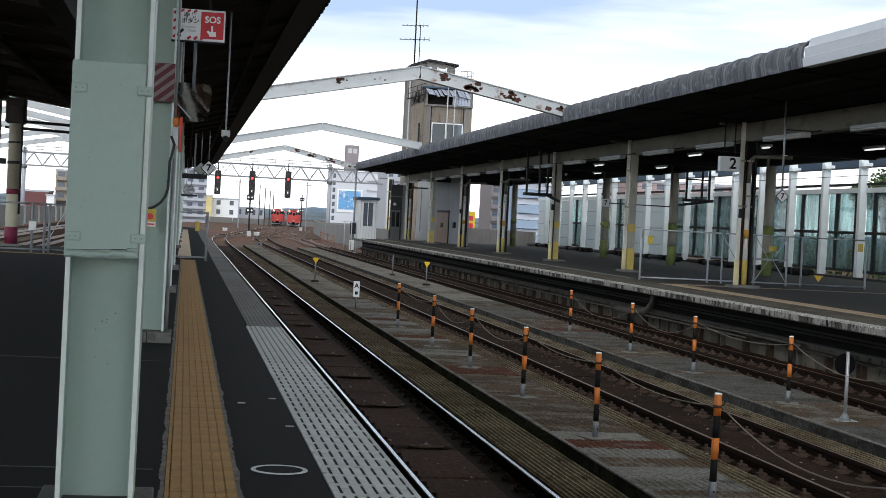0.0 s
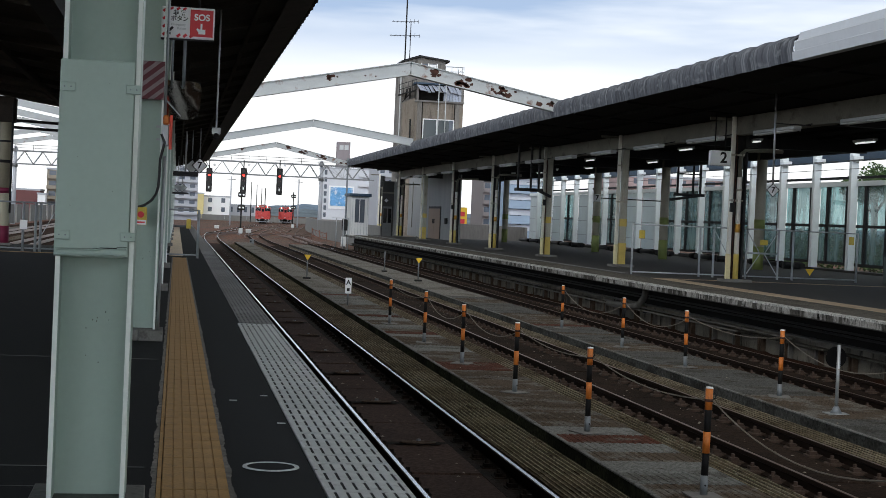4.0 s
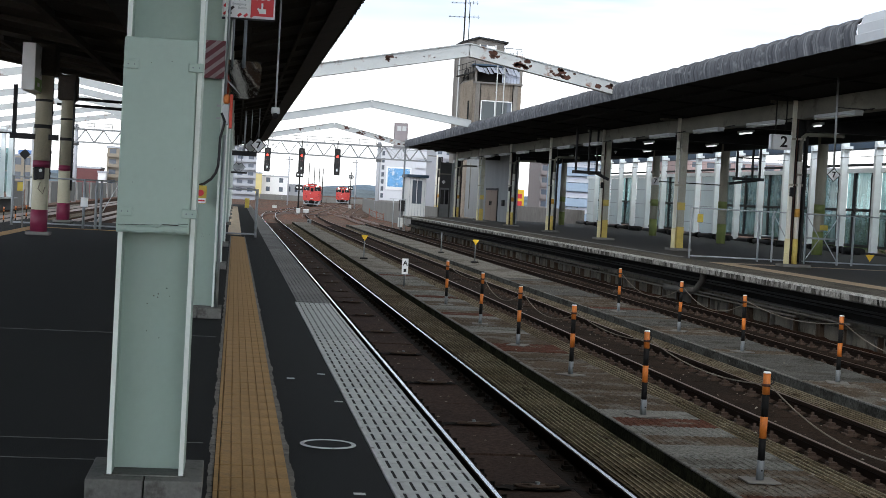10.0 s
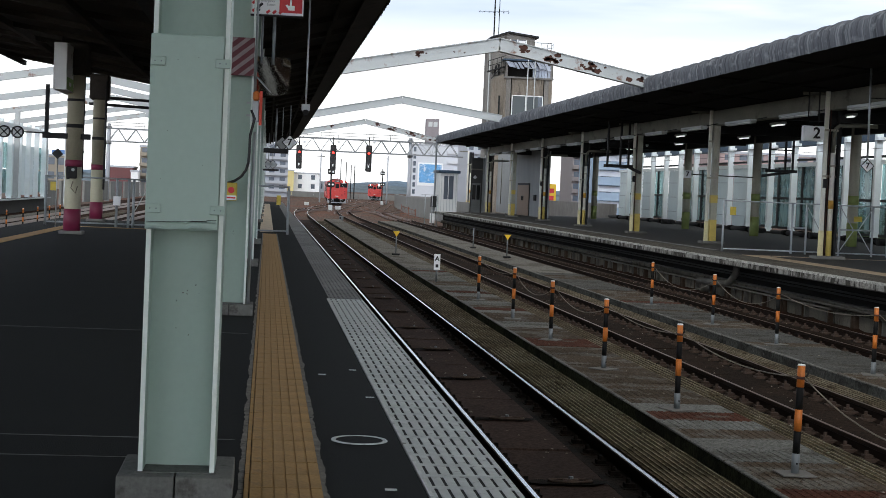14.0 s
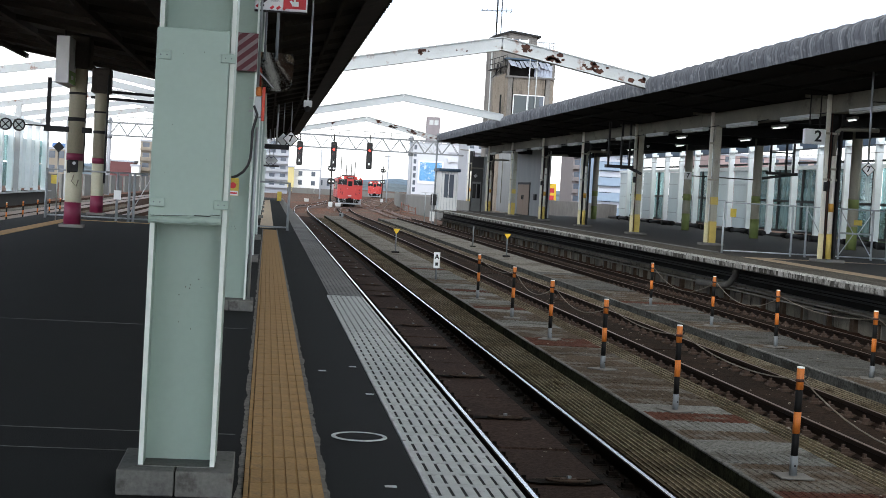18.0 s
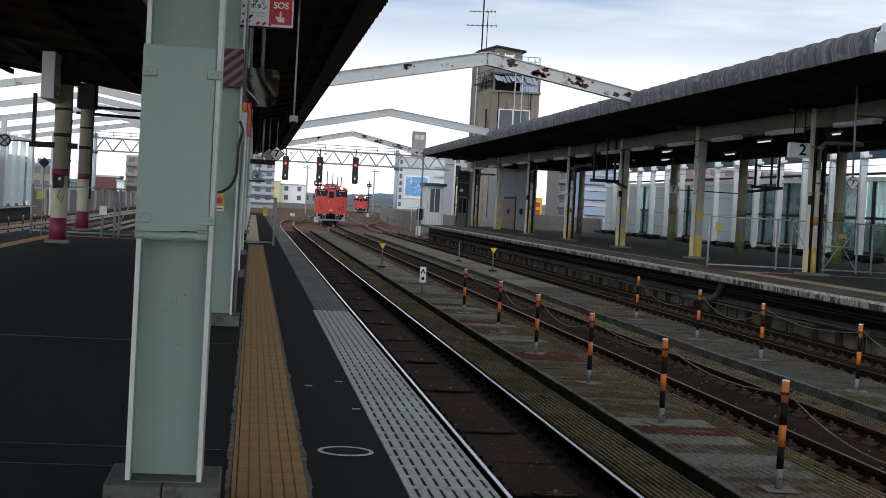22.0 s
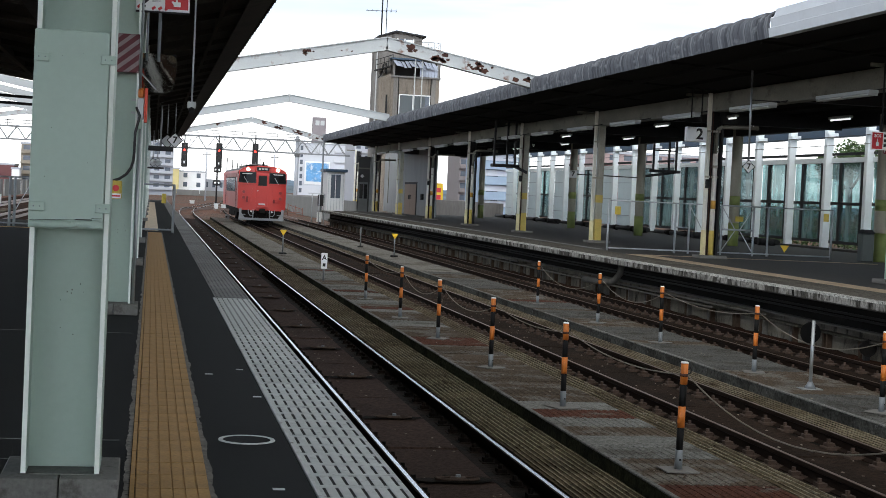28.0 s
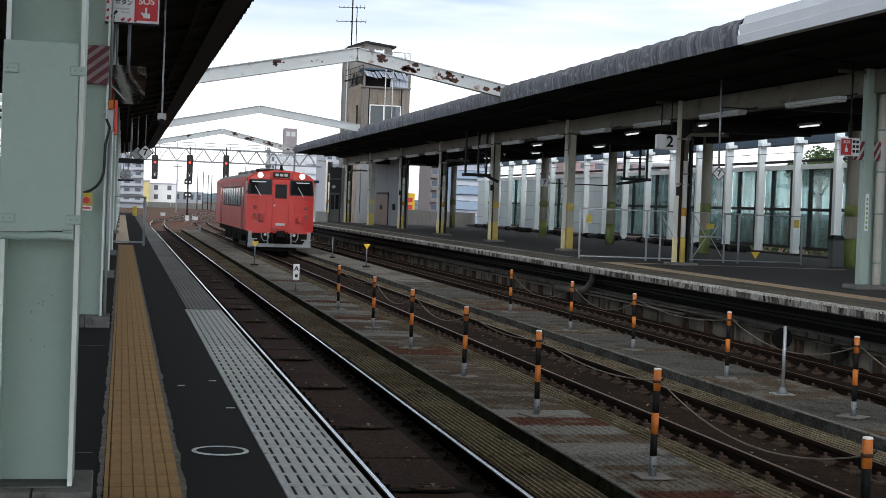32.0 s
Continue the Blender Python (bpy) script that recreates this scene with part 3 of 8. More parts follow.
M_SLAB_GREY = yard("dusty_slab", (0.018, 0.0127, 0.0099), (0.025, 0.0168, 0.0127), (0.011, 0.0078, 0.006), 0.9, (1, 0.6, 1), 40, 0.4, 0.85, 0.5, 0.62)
M_RUST = soil("flaking_rust", (0.06, 0.02, 0.011), 0.85, vary=0.5, scale=9, fine=60, bump=0.3, tint=(0.02, 0.012, 0.009), tint_amount=0.5)
M_JOINT = soil("joint_filler", (0.12, 0.122, 0.118), 0.85, vary=0.5, scale=4, fine=40, bump=0.1)
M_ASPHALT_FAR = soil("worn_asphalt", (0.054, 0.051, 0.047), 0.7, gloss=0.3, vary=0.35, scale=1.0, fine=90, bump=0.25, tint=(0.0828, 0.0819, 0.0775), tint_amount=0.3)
M_KERB_FACE = yard("mossy_kerb_face", (0.03, 0.032, 0.02), (0.016, 0.0165, 0.012), (0.06, 0.058, 0.04), 1.5, (1, 0.8, 1.5), 45, 0.5)
M_GIRDER = soil("grimy_shaded_cream", (0.173, 0.166, 0.133), 0.7, vary=0.35, scale=0.9, fine=25, bump=0.1, tint=(0.072, 0.0612, 0.0468), tint_amount=0.4, streak=(1, 0.5, 1))
M_TAN = soil("far_tan_wall", (0.27, 0.235, 0.185), 0.7, vary=0.08, scale=0.1, fine=2, bump=0.0)
M_WALK_FAR = yard("pale_walkway", (0.16, 0.155, 0.14), (0.11, 0.101, 0.09), (0.0607, 0.0473, 0.0378), 0.8, (1, 0.6, 1), 40, 0.3, 0.92, 0.55, 0.62)
M_SWITCH = soil("switch_rust", (0.165, 0.1, 0.078), 0.6, 0.2, vary=0.3, scale=2, fine=20, bump=0.05)
M_TACTILE_PALE = soil("faded_tactile", (0.43, 0.33, 0.22), 0.8, vary=0.3, scale=3, fine=40, bump=0.2)
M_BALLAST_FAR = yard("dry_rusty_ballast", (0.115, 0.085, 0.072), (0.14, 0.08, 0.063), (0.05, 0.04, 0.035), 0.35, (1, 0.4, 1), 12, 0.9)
M_EDGE_LINE = yard("worn_white_line", (0.42, 0.42, 0.4), (0.3, 0.3, 0.285), (0.06, 0.058, 0.05), 2.5, (1, 1.2, 1), 30, 0.3, 0.85, 0.52, 0.56)
M_EDGE_STRIP = yard("grey_edge_strip", (0.1, 0.093, 0.08), (0.072, 0.066, 0.058), (0.13, 0.122, 0.108), 1.2, (1, 0.35, 1), 40, 0.3, 0.92, 0.52, 0.6)
M_PIPE = soil("grey_pipe_paint", (0.38, 0.41, 0.43), 0.5, 0.1, vary=0.15, scale=3, fine=30, bump=0.05)
M_PANEL_BACK = soil("pale_barrier_panel", (0.7, 0.76, 0.77), 0.5, vary=0.12, scale=0.8, fine=10, bump=0.02)
nt = M_PANEL_BACK.node_tree
thin, blend = nt.nodes.new("ShaderNodeBsdfTranslucent"), nt.nodes.new("ShaderNodeMixShader")
thin.inputs["Color"].default_value = (0.8, 0.88, 0.9, 1)
blend.inputs[0].default_value = 0.5
sheet_out = next(n for n in nt.nodes if n.type == "OUTPUT_MATERIAL")
nt.links.new(nt.nodes["Principled BSDF"].outputs[0], blend.inputs[1])
nt.links.new(thin.outputs[0], blend.inputs[2])
nt.links.new(blend.outputs[0], sheet_out.inputs["Surface"])
M_NOTICE = soil("faded_shaded_yellow", (0.55, 0.42, 0.06), 0.55, vary=0.2, scale=8, fine=60, bump=0.0)
# grey pipe paint darkened to show fences against the bright background
M_PIPE_BACKLIT = soil("backlit_pipe_paint", (0.27, 0.29, 0.305), 0.55, 0.1, vary=0.2, scale=3, fine=30, bump=0.05)
M_GANTRY = soil("gantry_steel", (0.2, 0.21, 0.22), 0.55, 0.3, vary=0.2, scale=1, fine=10, bump=0.0)
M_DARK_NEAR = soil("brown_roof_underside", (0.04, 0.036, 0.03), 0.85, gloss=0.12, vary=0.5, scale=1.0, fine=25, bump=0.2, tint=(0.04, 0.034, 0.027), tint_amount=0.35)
M_PLINTH = soil("stained_plinth", (0.13, 0.13, 0.12), 0.85, vary=0.45, scale=5, fine=70, bump=0.4, tint=(0.07, 0.068, 0.06), tint_amount=0.45)
M_KERB_STRUT = soil("strut_concrete", (0.085, 0.08, 0.07), 0.9, vary=0.5, scale=3, fine=40, bump=0.2)

M_SOFFIT = soil("brown_soffit_board", (0.05, 0.043, 0.037), 0.8, gloss=0.15, vary=0.45, scale=1.2, fine=25, bump=0.15, tint=(0.022, 0.02, 0.018), tint_amount=0.35)

# ---- ground, platforms and tracks ----
bm = bmesh.new()
box(bm, -900, 900, -120, 2600, -1.75, -1.42)
tagged(part("ground", bm, M_BALLAST_FAR), "rust-brown track ballast and distant ground", "ground", kind="structure")


def ballast_bed(ys, material):
    """Uneven bed of stones between the tracks, as one sheet with small relief."""
    bm = bmesh.new()
    xs = [1.2 + 0.22 * k for k in range(58)]
    rows = []
    for y in ys:
        row = []
        for x in xs:
            z = -1.3 + 0.05 * noise.noise((x * 3.1, y * 2.3, 0.0)) + 0.04 * noise.noise((x * 9, y * 7, 4.0))
            row.append(bm.verts.new((x + shift(y), y, z + 0.45 * fall(y))))
        rows.append(row)
    for a, b in zip(rows[:-1], rows[1:]):
        for k in range(len(xs) - 1):
            bm.faces.new((a[k], a[k + 1], b[k + 1], b[k]))
    return part("ballast", bm, material)


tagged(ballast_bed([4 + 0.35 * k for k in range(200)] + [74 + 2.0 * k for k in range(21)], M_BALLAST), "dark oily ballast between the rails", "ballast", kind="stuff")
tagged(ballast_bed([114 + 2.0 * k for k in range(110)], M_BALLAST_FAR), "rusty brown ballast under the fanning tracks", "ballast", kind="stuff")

# near platform: asphalt on a concrete edge
near = empty("platform_near", label="dark asphalt station platform with concrete edge", category="platform", kind="structure")
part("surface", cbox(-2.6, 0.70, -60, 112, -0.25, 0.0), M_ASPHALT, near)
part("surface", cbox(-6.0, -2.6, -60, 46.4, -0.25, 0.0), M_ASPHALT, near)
part("edge_slab", cbox(0.70, 1.105, -60, 112, -0.25, -0.03), M_CONC_DK, near)
part("retaining_wall", cbox(-2.5, 0.85, -60, 111.5, -1.42, -0.25), M_CONC_DK, near)
part("retaining_wall", cbox(-5.7, -2.5, -60, 46.2, -1.42, -0.25), M_CONC_DK, near)

# far platform across the tracks
far = empty("platform_far", label="dark asphalt island platform with worn white edge", category="platform", kind="structure")
part("surface", cbox(12.25, 26.2, -21, 114, R_TOP - 0.2, R_TOP), M_ASPHALT_FAR, far)
part("edge_cap", cbox(12.0, 12.25, -21, 114, R_TOP - 0.145, R_TOP + 0.004), M_EDGE, far, "chipped pale concrete edge cap")
part("edge_strip", cbox(12.25, 13.5, -21, 114, R_TOP - 0.1, R_TOP + 0.003), M_EDGE_STRIP, far, "worn grey concrete strip")
part("edge_line", cbox(11.995, 12.2, -21, 114, R_TOP - 0.03, R_TOP + 0.008), M_EDGE_LINE, far, "worn white edge line")
part("retaining_wall", cbox(13.5, 26, -21, 113.6, -1.42, R_TOP - 0.2), M_CONC_DK, far)


def rail(x, bright):
    """One rail with head, web and foot, following the curve; its worn top is a strip of its own."""
    ys = [-21 + 6 * k for k in range(23)] + [114 + 4 * k for k in range(50)] + [330, 400]
    path = [(x + shift(y), y, RAIL_Z + fall(y)) for y in ys]
    prof = [(-0.033, 0), (0.033, 0), (0.033, -0.035), (0.009, -0.05), (0.009, -0.125), (0.06, -0.145), (0.06, -0.155), (-0.06, -0.155), (-0.06, -0.145), (-0.009, -0.125), (-0.009, -0.05), (-0.033, -0.035)]
    ob = part("rail", prism(bmesh.new(), prof, path), M_RAILSIDE)
    tagged(ob, "steel rail with rusty web and " + ("polished" if bright else "dull worn") + " head", "rail", "rails", "structure")
    top = [(-0.02, 0.004), (0.016, 0.004), (0.016, 0.001), (-0.02, 0.001)]
    part("running_surface", prism(bmesh.new(), top, path), M_RAILTOP if bright else M_RAILDULL, ob, "bright worn running surface")
    return ob


RAILS = [rail(cx + s * 0.566, n == 0) for n, cx in enumerate(TRACK_X) for s in (-1, 1)]

# black of the verge is oil plus the platform's shade, both in the colour
oil = part("oily_verge", cbox(0.9, 2.08, -21, 112, -1.42, -1.27), M_OIL_SHADE)
tagged(oil, "oily ground with the platform edge's shade painted in", "ground", kind="structure")
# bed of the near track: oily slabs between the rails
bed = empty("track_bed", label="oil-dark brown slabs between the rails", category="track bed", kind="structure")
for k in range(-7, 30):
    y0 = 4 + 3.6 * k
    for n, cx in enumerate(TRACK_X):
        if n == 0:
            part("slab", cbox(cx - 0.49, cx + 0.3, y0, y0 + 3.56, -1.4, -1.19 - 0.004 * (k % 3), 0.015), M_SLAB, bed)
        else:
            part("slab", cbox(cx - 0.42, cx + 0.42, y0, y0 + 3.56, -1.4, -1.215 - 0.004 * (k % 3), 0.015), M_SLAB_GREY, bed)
part("oily_strip", cbox(TRACK_X[0] + 0.31, TRACK_X[0] + 0.67, -21, 112, -1.4, -1.215), M_OIL_SHADE, bed, "oil-black strip along the rail")


def cover_panel(w, length, ribs):
    """Ribbed cover panel: shallow ribs along the track."""
    prof = [(0.0, -0.1), (0.0, 0.0)]
    for k in range(ribs):
        a, b = w * (k + 0.55) / (ribs + 0.6), w * (k + 1.0) / (ribs + 0.6)
        prof += [(a, 0.0), (a + 0.003, -0.006), (b - 0.003, -0.006), (b, 0.0)]
    prof += [(w, 0.0), (w, -0.1)]
    return prism(bmesh.new(), prof, [(0, 0, 0), (0, length, 0)])


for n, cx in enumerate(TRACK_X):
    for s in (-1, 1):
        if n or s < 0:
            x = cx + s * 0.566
            part("rail_bed", cbox(x - 0.2, x + 0.2, -21, 112, -1.41, -1.225), M_OIL_SHADE, bed)
# raised walkways between the tracks: ribbed cover panels behind a kerb
rng = random.Random(5)
for n, (x0, x1, kerb) in enumerate(((4.14, 5.24, M_KERB), (8.0, 9.42, M_KERB_GREY))):
    w = empty("walkway", label="raised walkway of worn ribbed panels with kerb", category="walkway", group="walkways", kind="structure")
    PANELS = [mesh_of("panel", cover_panel(x1 - x0 - 0.05, 0.61, 12), m) for m in (M_PANEL_DARK if n else M_PANEL_GREY, M_PANEL_BROWN, M_PANEL_RED)]
    SLABS = [mesh_of("slab", cbox(0, x1 - x0 - 0.05, 0, 0.61, -0.1, 0, 0.01), m) for m in (M_PANEL_DARK if n else M_PANEL_GREY, M_PANEL_BROWN, M_PANEL_RED)]
    kind = 0
    for k in range(64):
        y0 = 6 + 0.63 * k
        if rng.random() < 0.6:
            kind = rng.choice((0, 0, 1, 1, 1, 2) if n else (0, 0, 0, 1, 1, 2))
        me = (PANELS if rng.random() < 0.6 else SLABS)[kind]
        piece("panel", me, w, pose(x0 + 0.05, y0, -1.046 + rng.uniform(-0.006, 0.004), 0, rng.uniform(-0.3, 0.3), rng.uniform(-0.25, 0.25)))
    part("rear_slab", cbox(x0 + 0.05, x1, -21, 5.96, -1.13, -1.05, 0.012), M_WALK_FAR, w, "pale worn concrete slab")
    for k in range(-16, 72):
        y0 = 4 + 1.5 * k
        # face of the first walkway's kerb is darker and greener than its cap
        kb = part("kerb", cbox(x0 + 0.002 * (k % 3), x0 + 0.05, y0, y0 + 1.488, -1.4, -1.055 - 0.003 * (k % 2)), M_KERB_FACE if n == 0 else kerb, w, "stained concrete kerb")
        part("kerb_cap", cbox(x0 - 0.004 + 0.002 * (k % 3), x0 + 0.05, y0, y0 + 1.488, -1.055 - 0.003 * (k % 2), -1.034 - 0.002 * (k % 3), 0.006), M_PANEL_GREY, kb, "worn grey kerb top")
    for k in range(14):
        part("slab", cbox(x0 + 0.05, x1, 46.4 + 4.7 * k, 51.05 + 4.7 * k, -1.35, -1.05 - 0.005 * (k % 2), 0.012), M_WALK_FAR, w, "pale worn concrete slab")
    part("bedding", cbox(x0 + 0.046, x1 - 0.01, -21, 112, -1.4, -1.135), M_CONC_DK, w)
# ribbed troughs beside the rails
for x0, x1, n in ((3.5, 4.138, 10), (5.27, 5.88, 8), (7.42, 7.98, 7), (9.45, 9.82, 5)):
    t = empty("ribbed_cover", label="weathered ribbed trough cover along the rail", category="trough cover", group="trough covers", kind="structure")
    BASE = mesh_of("base", cbox(x0, x1, 0, 0.605, -1.4, -1.18), M_RIBBASE)
    for k in range(72):
        piece("base", BASE, t, pose(0, 5 + 0.61 * k, 0.003 * (k % 2)))
    part("far_base", cbox(x0, x1, 48.92, 110, -1.4, -1.18), M_RIBBASE, t, "dirt-covered base")
    part("rear_base", cbox(x0, x1, -21, 4.99, -1.4, -1.18), M_RIBBASE, t, "dirt-covered base")
    for k in range(n):
        x = x0 + 0.04 + (x1 - x0 - 0.08) * k / (n - 1)
        part("rib", cbox(x - 0.0065, x + 0.0065, -21, 110, -1.19, -1.166), M_RIB, t)

# ---- canopies ----
def near_canopy():
    c = empty("canopy_near", label="dark platform canopy with low centre valley", category="canopy", kind="structure")
    def sheet(x0, z0, x1, z1, y0, y1, name):
        bm = bmesh.new()
        prism(bm, [(x0, z0), (x1, z1), (x1, z1 + 0.12), (x0, z0 + 0.12)], [(0, y0, 0), (0, y1, 0)])
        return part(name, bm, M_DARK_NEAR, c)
    # added unseen stretch behind the camera, to y = -60, holds back daylight
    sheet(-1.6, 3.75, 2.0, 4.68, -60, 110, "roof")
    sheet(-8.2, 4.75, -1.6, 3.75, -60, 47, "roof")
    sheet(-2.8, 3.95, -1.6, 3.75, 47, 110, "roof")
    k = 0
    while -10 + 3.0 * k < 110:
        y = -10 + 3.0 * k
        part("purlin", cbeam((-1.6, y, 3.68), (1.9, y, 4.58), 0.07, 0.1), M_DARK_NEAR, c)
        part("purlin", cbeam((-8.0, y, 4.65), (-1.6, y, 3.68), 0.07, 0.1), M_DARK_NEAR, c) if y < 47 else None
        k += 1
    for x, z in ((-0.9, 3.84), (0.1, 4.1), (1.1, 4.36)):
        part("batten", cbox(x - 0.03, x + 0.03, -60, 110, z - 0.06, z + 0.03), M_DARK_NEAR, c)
    for x, z in ((-3.1, 3.9), (-5.2, 4.22), (-7.2, 4.52)):
        part("batten", cbox(x - 0.05, x + 0.05, -60, 47, z - 0.1, z + 0.03), M_SOFFIT, c)
    part("soffit_board", prism(bmesh.new(), [(1.5, 4.42), (1.95, 4.54), (1.95, 4.57), (1.5, 4.45)], [(0, -60, 0), (0, 110, 0)]), M_SOFFIT, c, "brown soffit board along the eaves")
    part("valley_beam", cbox(-1.75, -1.45, -60, 110, 3.5, 3.74), M_STEEL_DK, c)
    bm = bmesh.new()
    for k in range(760):
        y = -6 + 0.153 * k
        box(bm, 1.96, 2.05 + 0.012 * (k % 2), y, y + 0.15, 4.61 + 0.012 * ((k * 7) % 3), 4.82)
    part("eaves_sheet", bm, M_DARK_NEAR, c, "dark corrugated eaves edge")
    return c


near_canopy()


def far_canopy():
    c = empty("canopy_far", label="long platform canopy with weathered corrugated fascia", category="canopy", kind="structure")
    bm = bmesh.new()
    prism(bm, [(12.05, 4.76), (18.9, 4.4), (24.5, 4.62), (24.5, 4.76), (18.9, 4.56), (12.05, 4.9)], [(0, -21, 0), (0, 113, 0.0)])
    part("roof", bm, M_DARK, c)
    # rounded corrugated fascia: rolls over the edge
    bm = bmesh.new()
    rows, n = [], 2600
    y0, y1 = 29.5, 113.0
    for k in range(n + 1):
        y = y0 + (y1 - y0) * k / n
        lap = (y / 1.07) % 1.0
        r = 0.028 * math.sin(math.pi * min(1.0, lap * 1.08)) ** 0.6 + 0.008 * math.cos(2 * math.pi * (y / 0.107)) + 0.012 * noise.noise((y * 0.9, 0.0, 3.0))
        rows.append([bm.verts.new((12.0 + a, y, 4.72 + b)) for a, b in ((0.02 - r, 0.0), (-0.03 - r, 0.24), (0.0 - r, 0.42), (0.14 - 0.4 * r, 0.53 + r), (0.6, 0.6 + r))])
    for a, b in zip(rows[:-1], rows[1:]):
        for j in range(4):
            f = bm.faces.new((a[j], a[j + 1], b[j + 1], b[j]))
            f.smooth = True
    part("fascia", bm, M_FASCIA, c, "grey streaked corrugated fascia")
    bm = bmesh.new()
    prism(bm, [(11.92, 4.7), (11.9, 4.88), (11.95, 4.9), (11.93, 5.08), (12.0, 5.11), (12.05, 5.28), (13.2, 5.34), (13.2, 5.0), (12.1, 4.7)], [(0, -21, 0), (0, 29.45, 0)])
    part("flashing", bm, M_FLASH, c, "smooth pale grey metal flashing")
    part("girder", cbox(15.62, 15.98, -21, 113, 4.02, 4.52), M_GIRDER, c, "grimy cream painted girder")
    part("girder", cbox(22.25, 22.55, -21, 113, 4.1, 4.5), M_STEEL_DK, c)
    for k in range(18):
        y = 7.5 + 5.75 * k
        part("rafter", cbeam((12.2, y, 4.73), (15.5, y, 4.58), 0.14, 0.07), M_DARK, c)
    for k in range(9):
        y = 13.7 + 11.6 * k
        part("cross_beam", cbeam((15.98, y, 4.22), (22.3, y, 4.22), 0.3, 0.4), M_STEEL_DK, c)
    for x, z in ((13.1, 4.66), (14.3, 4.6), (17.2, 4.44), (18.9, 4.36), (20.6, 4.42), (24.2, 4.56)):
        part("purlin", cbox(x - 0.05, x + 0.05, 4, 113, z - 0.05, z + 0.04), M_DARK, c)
    return c


far_canopy()


def portal(y, apex_x, apex_z, left, right, depth, material, label, worn=None):
    """Overhead portal beam between the two canopies."""
    p = empty("portal_beam", label=label, category="portal beam", group="portal beams over the tracks")
    part("beam", cbeam((left[0], y, left[1]), (apex_x, y, apex_z), 0.22, depth), material, p)
    part("beam", cbeam((apex_x, y, apex_z), (right[0], y, right[1]), 0.22, depth), worn or material, p)
    for a, b in ((left, (apex_x, apex_z)), ((apex_x, apex_z), right)):
        for s in (-1, 1):
            o = s * depth / 2
            part("flange", cbeam((a[0], y, a[1] + o), (b[0], y, b[1] + o), 0.34, 0.03), material, p)
    if worn:
        rng = random.Random(17)
        for k in range(34):
            right_limb = k < 27
            u = rng.choice((0.14, 0.17, 0.3, 0.33, 0.36, 0.39, 0.52, 0.56, 0.6, 0.63, 0.7, 0.86, 0.93)) + rng.uniform(-0.02, 0.02)
            if not right_limb:
                u = rng.uniform(0.45, 0.95)
            a, b = ((apex_x, apex_z), right) if right_limb else (left, (apex_x, apex_z))
            cx, cz = a[0] + (b[0] - a[0]) * u, a[1] + (b[1] - a[1]) * u + rng.uniform(-0.6, 0.6) * depth * 0.5
            r = rng.uniform(0.035, 0.1) * (1 if right_limb else 0.6)
            bm = bmesh.new()
            ring = []
            for j in range(13):
                q = 2 * math.pi * j / 13
                s = r * rng.uniform(0.55, 1.25)
                ring.append(bm.verts.new((cx + 1.5 * s * math.cos(q) , y - 0.114, cz + max(-0.9 * depth, s * math.sin(q)) - 0.09 * s * math.cos(q))))
            bm.faces.new(ring)
            part("rust_patch", bm, M_RUST, p, "flaking rust patch")
    return p


portal(49.7, 7.2, 6.03, (1.6, 4.93), (12.15, 5.08), 0.4, M_TRUSS, "white steel portal beam with rust patches", M_TRUSS)
portal(81.5, 6.83, 5.95, (1.6, 4.86), (12.1, 5.2), 0.36, M_TRUSS_CLEAN, "white steel portal beam over the tracks")
portal(112.5, 6.84, 6.04, (1.6, 4.92), (12.3, 4.85), 0.34, M_TRUSS, "white steel portal beam with rust patches", M_TRUSS)

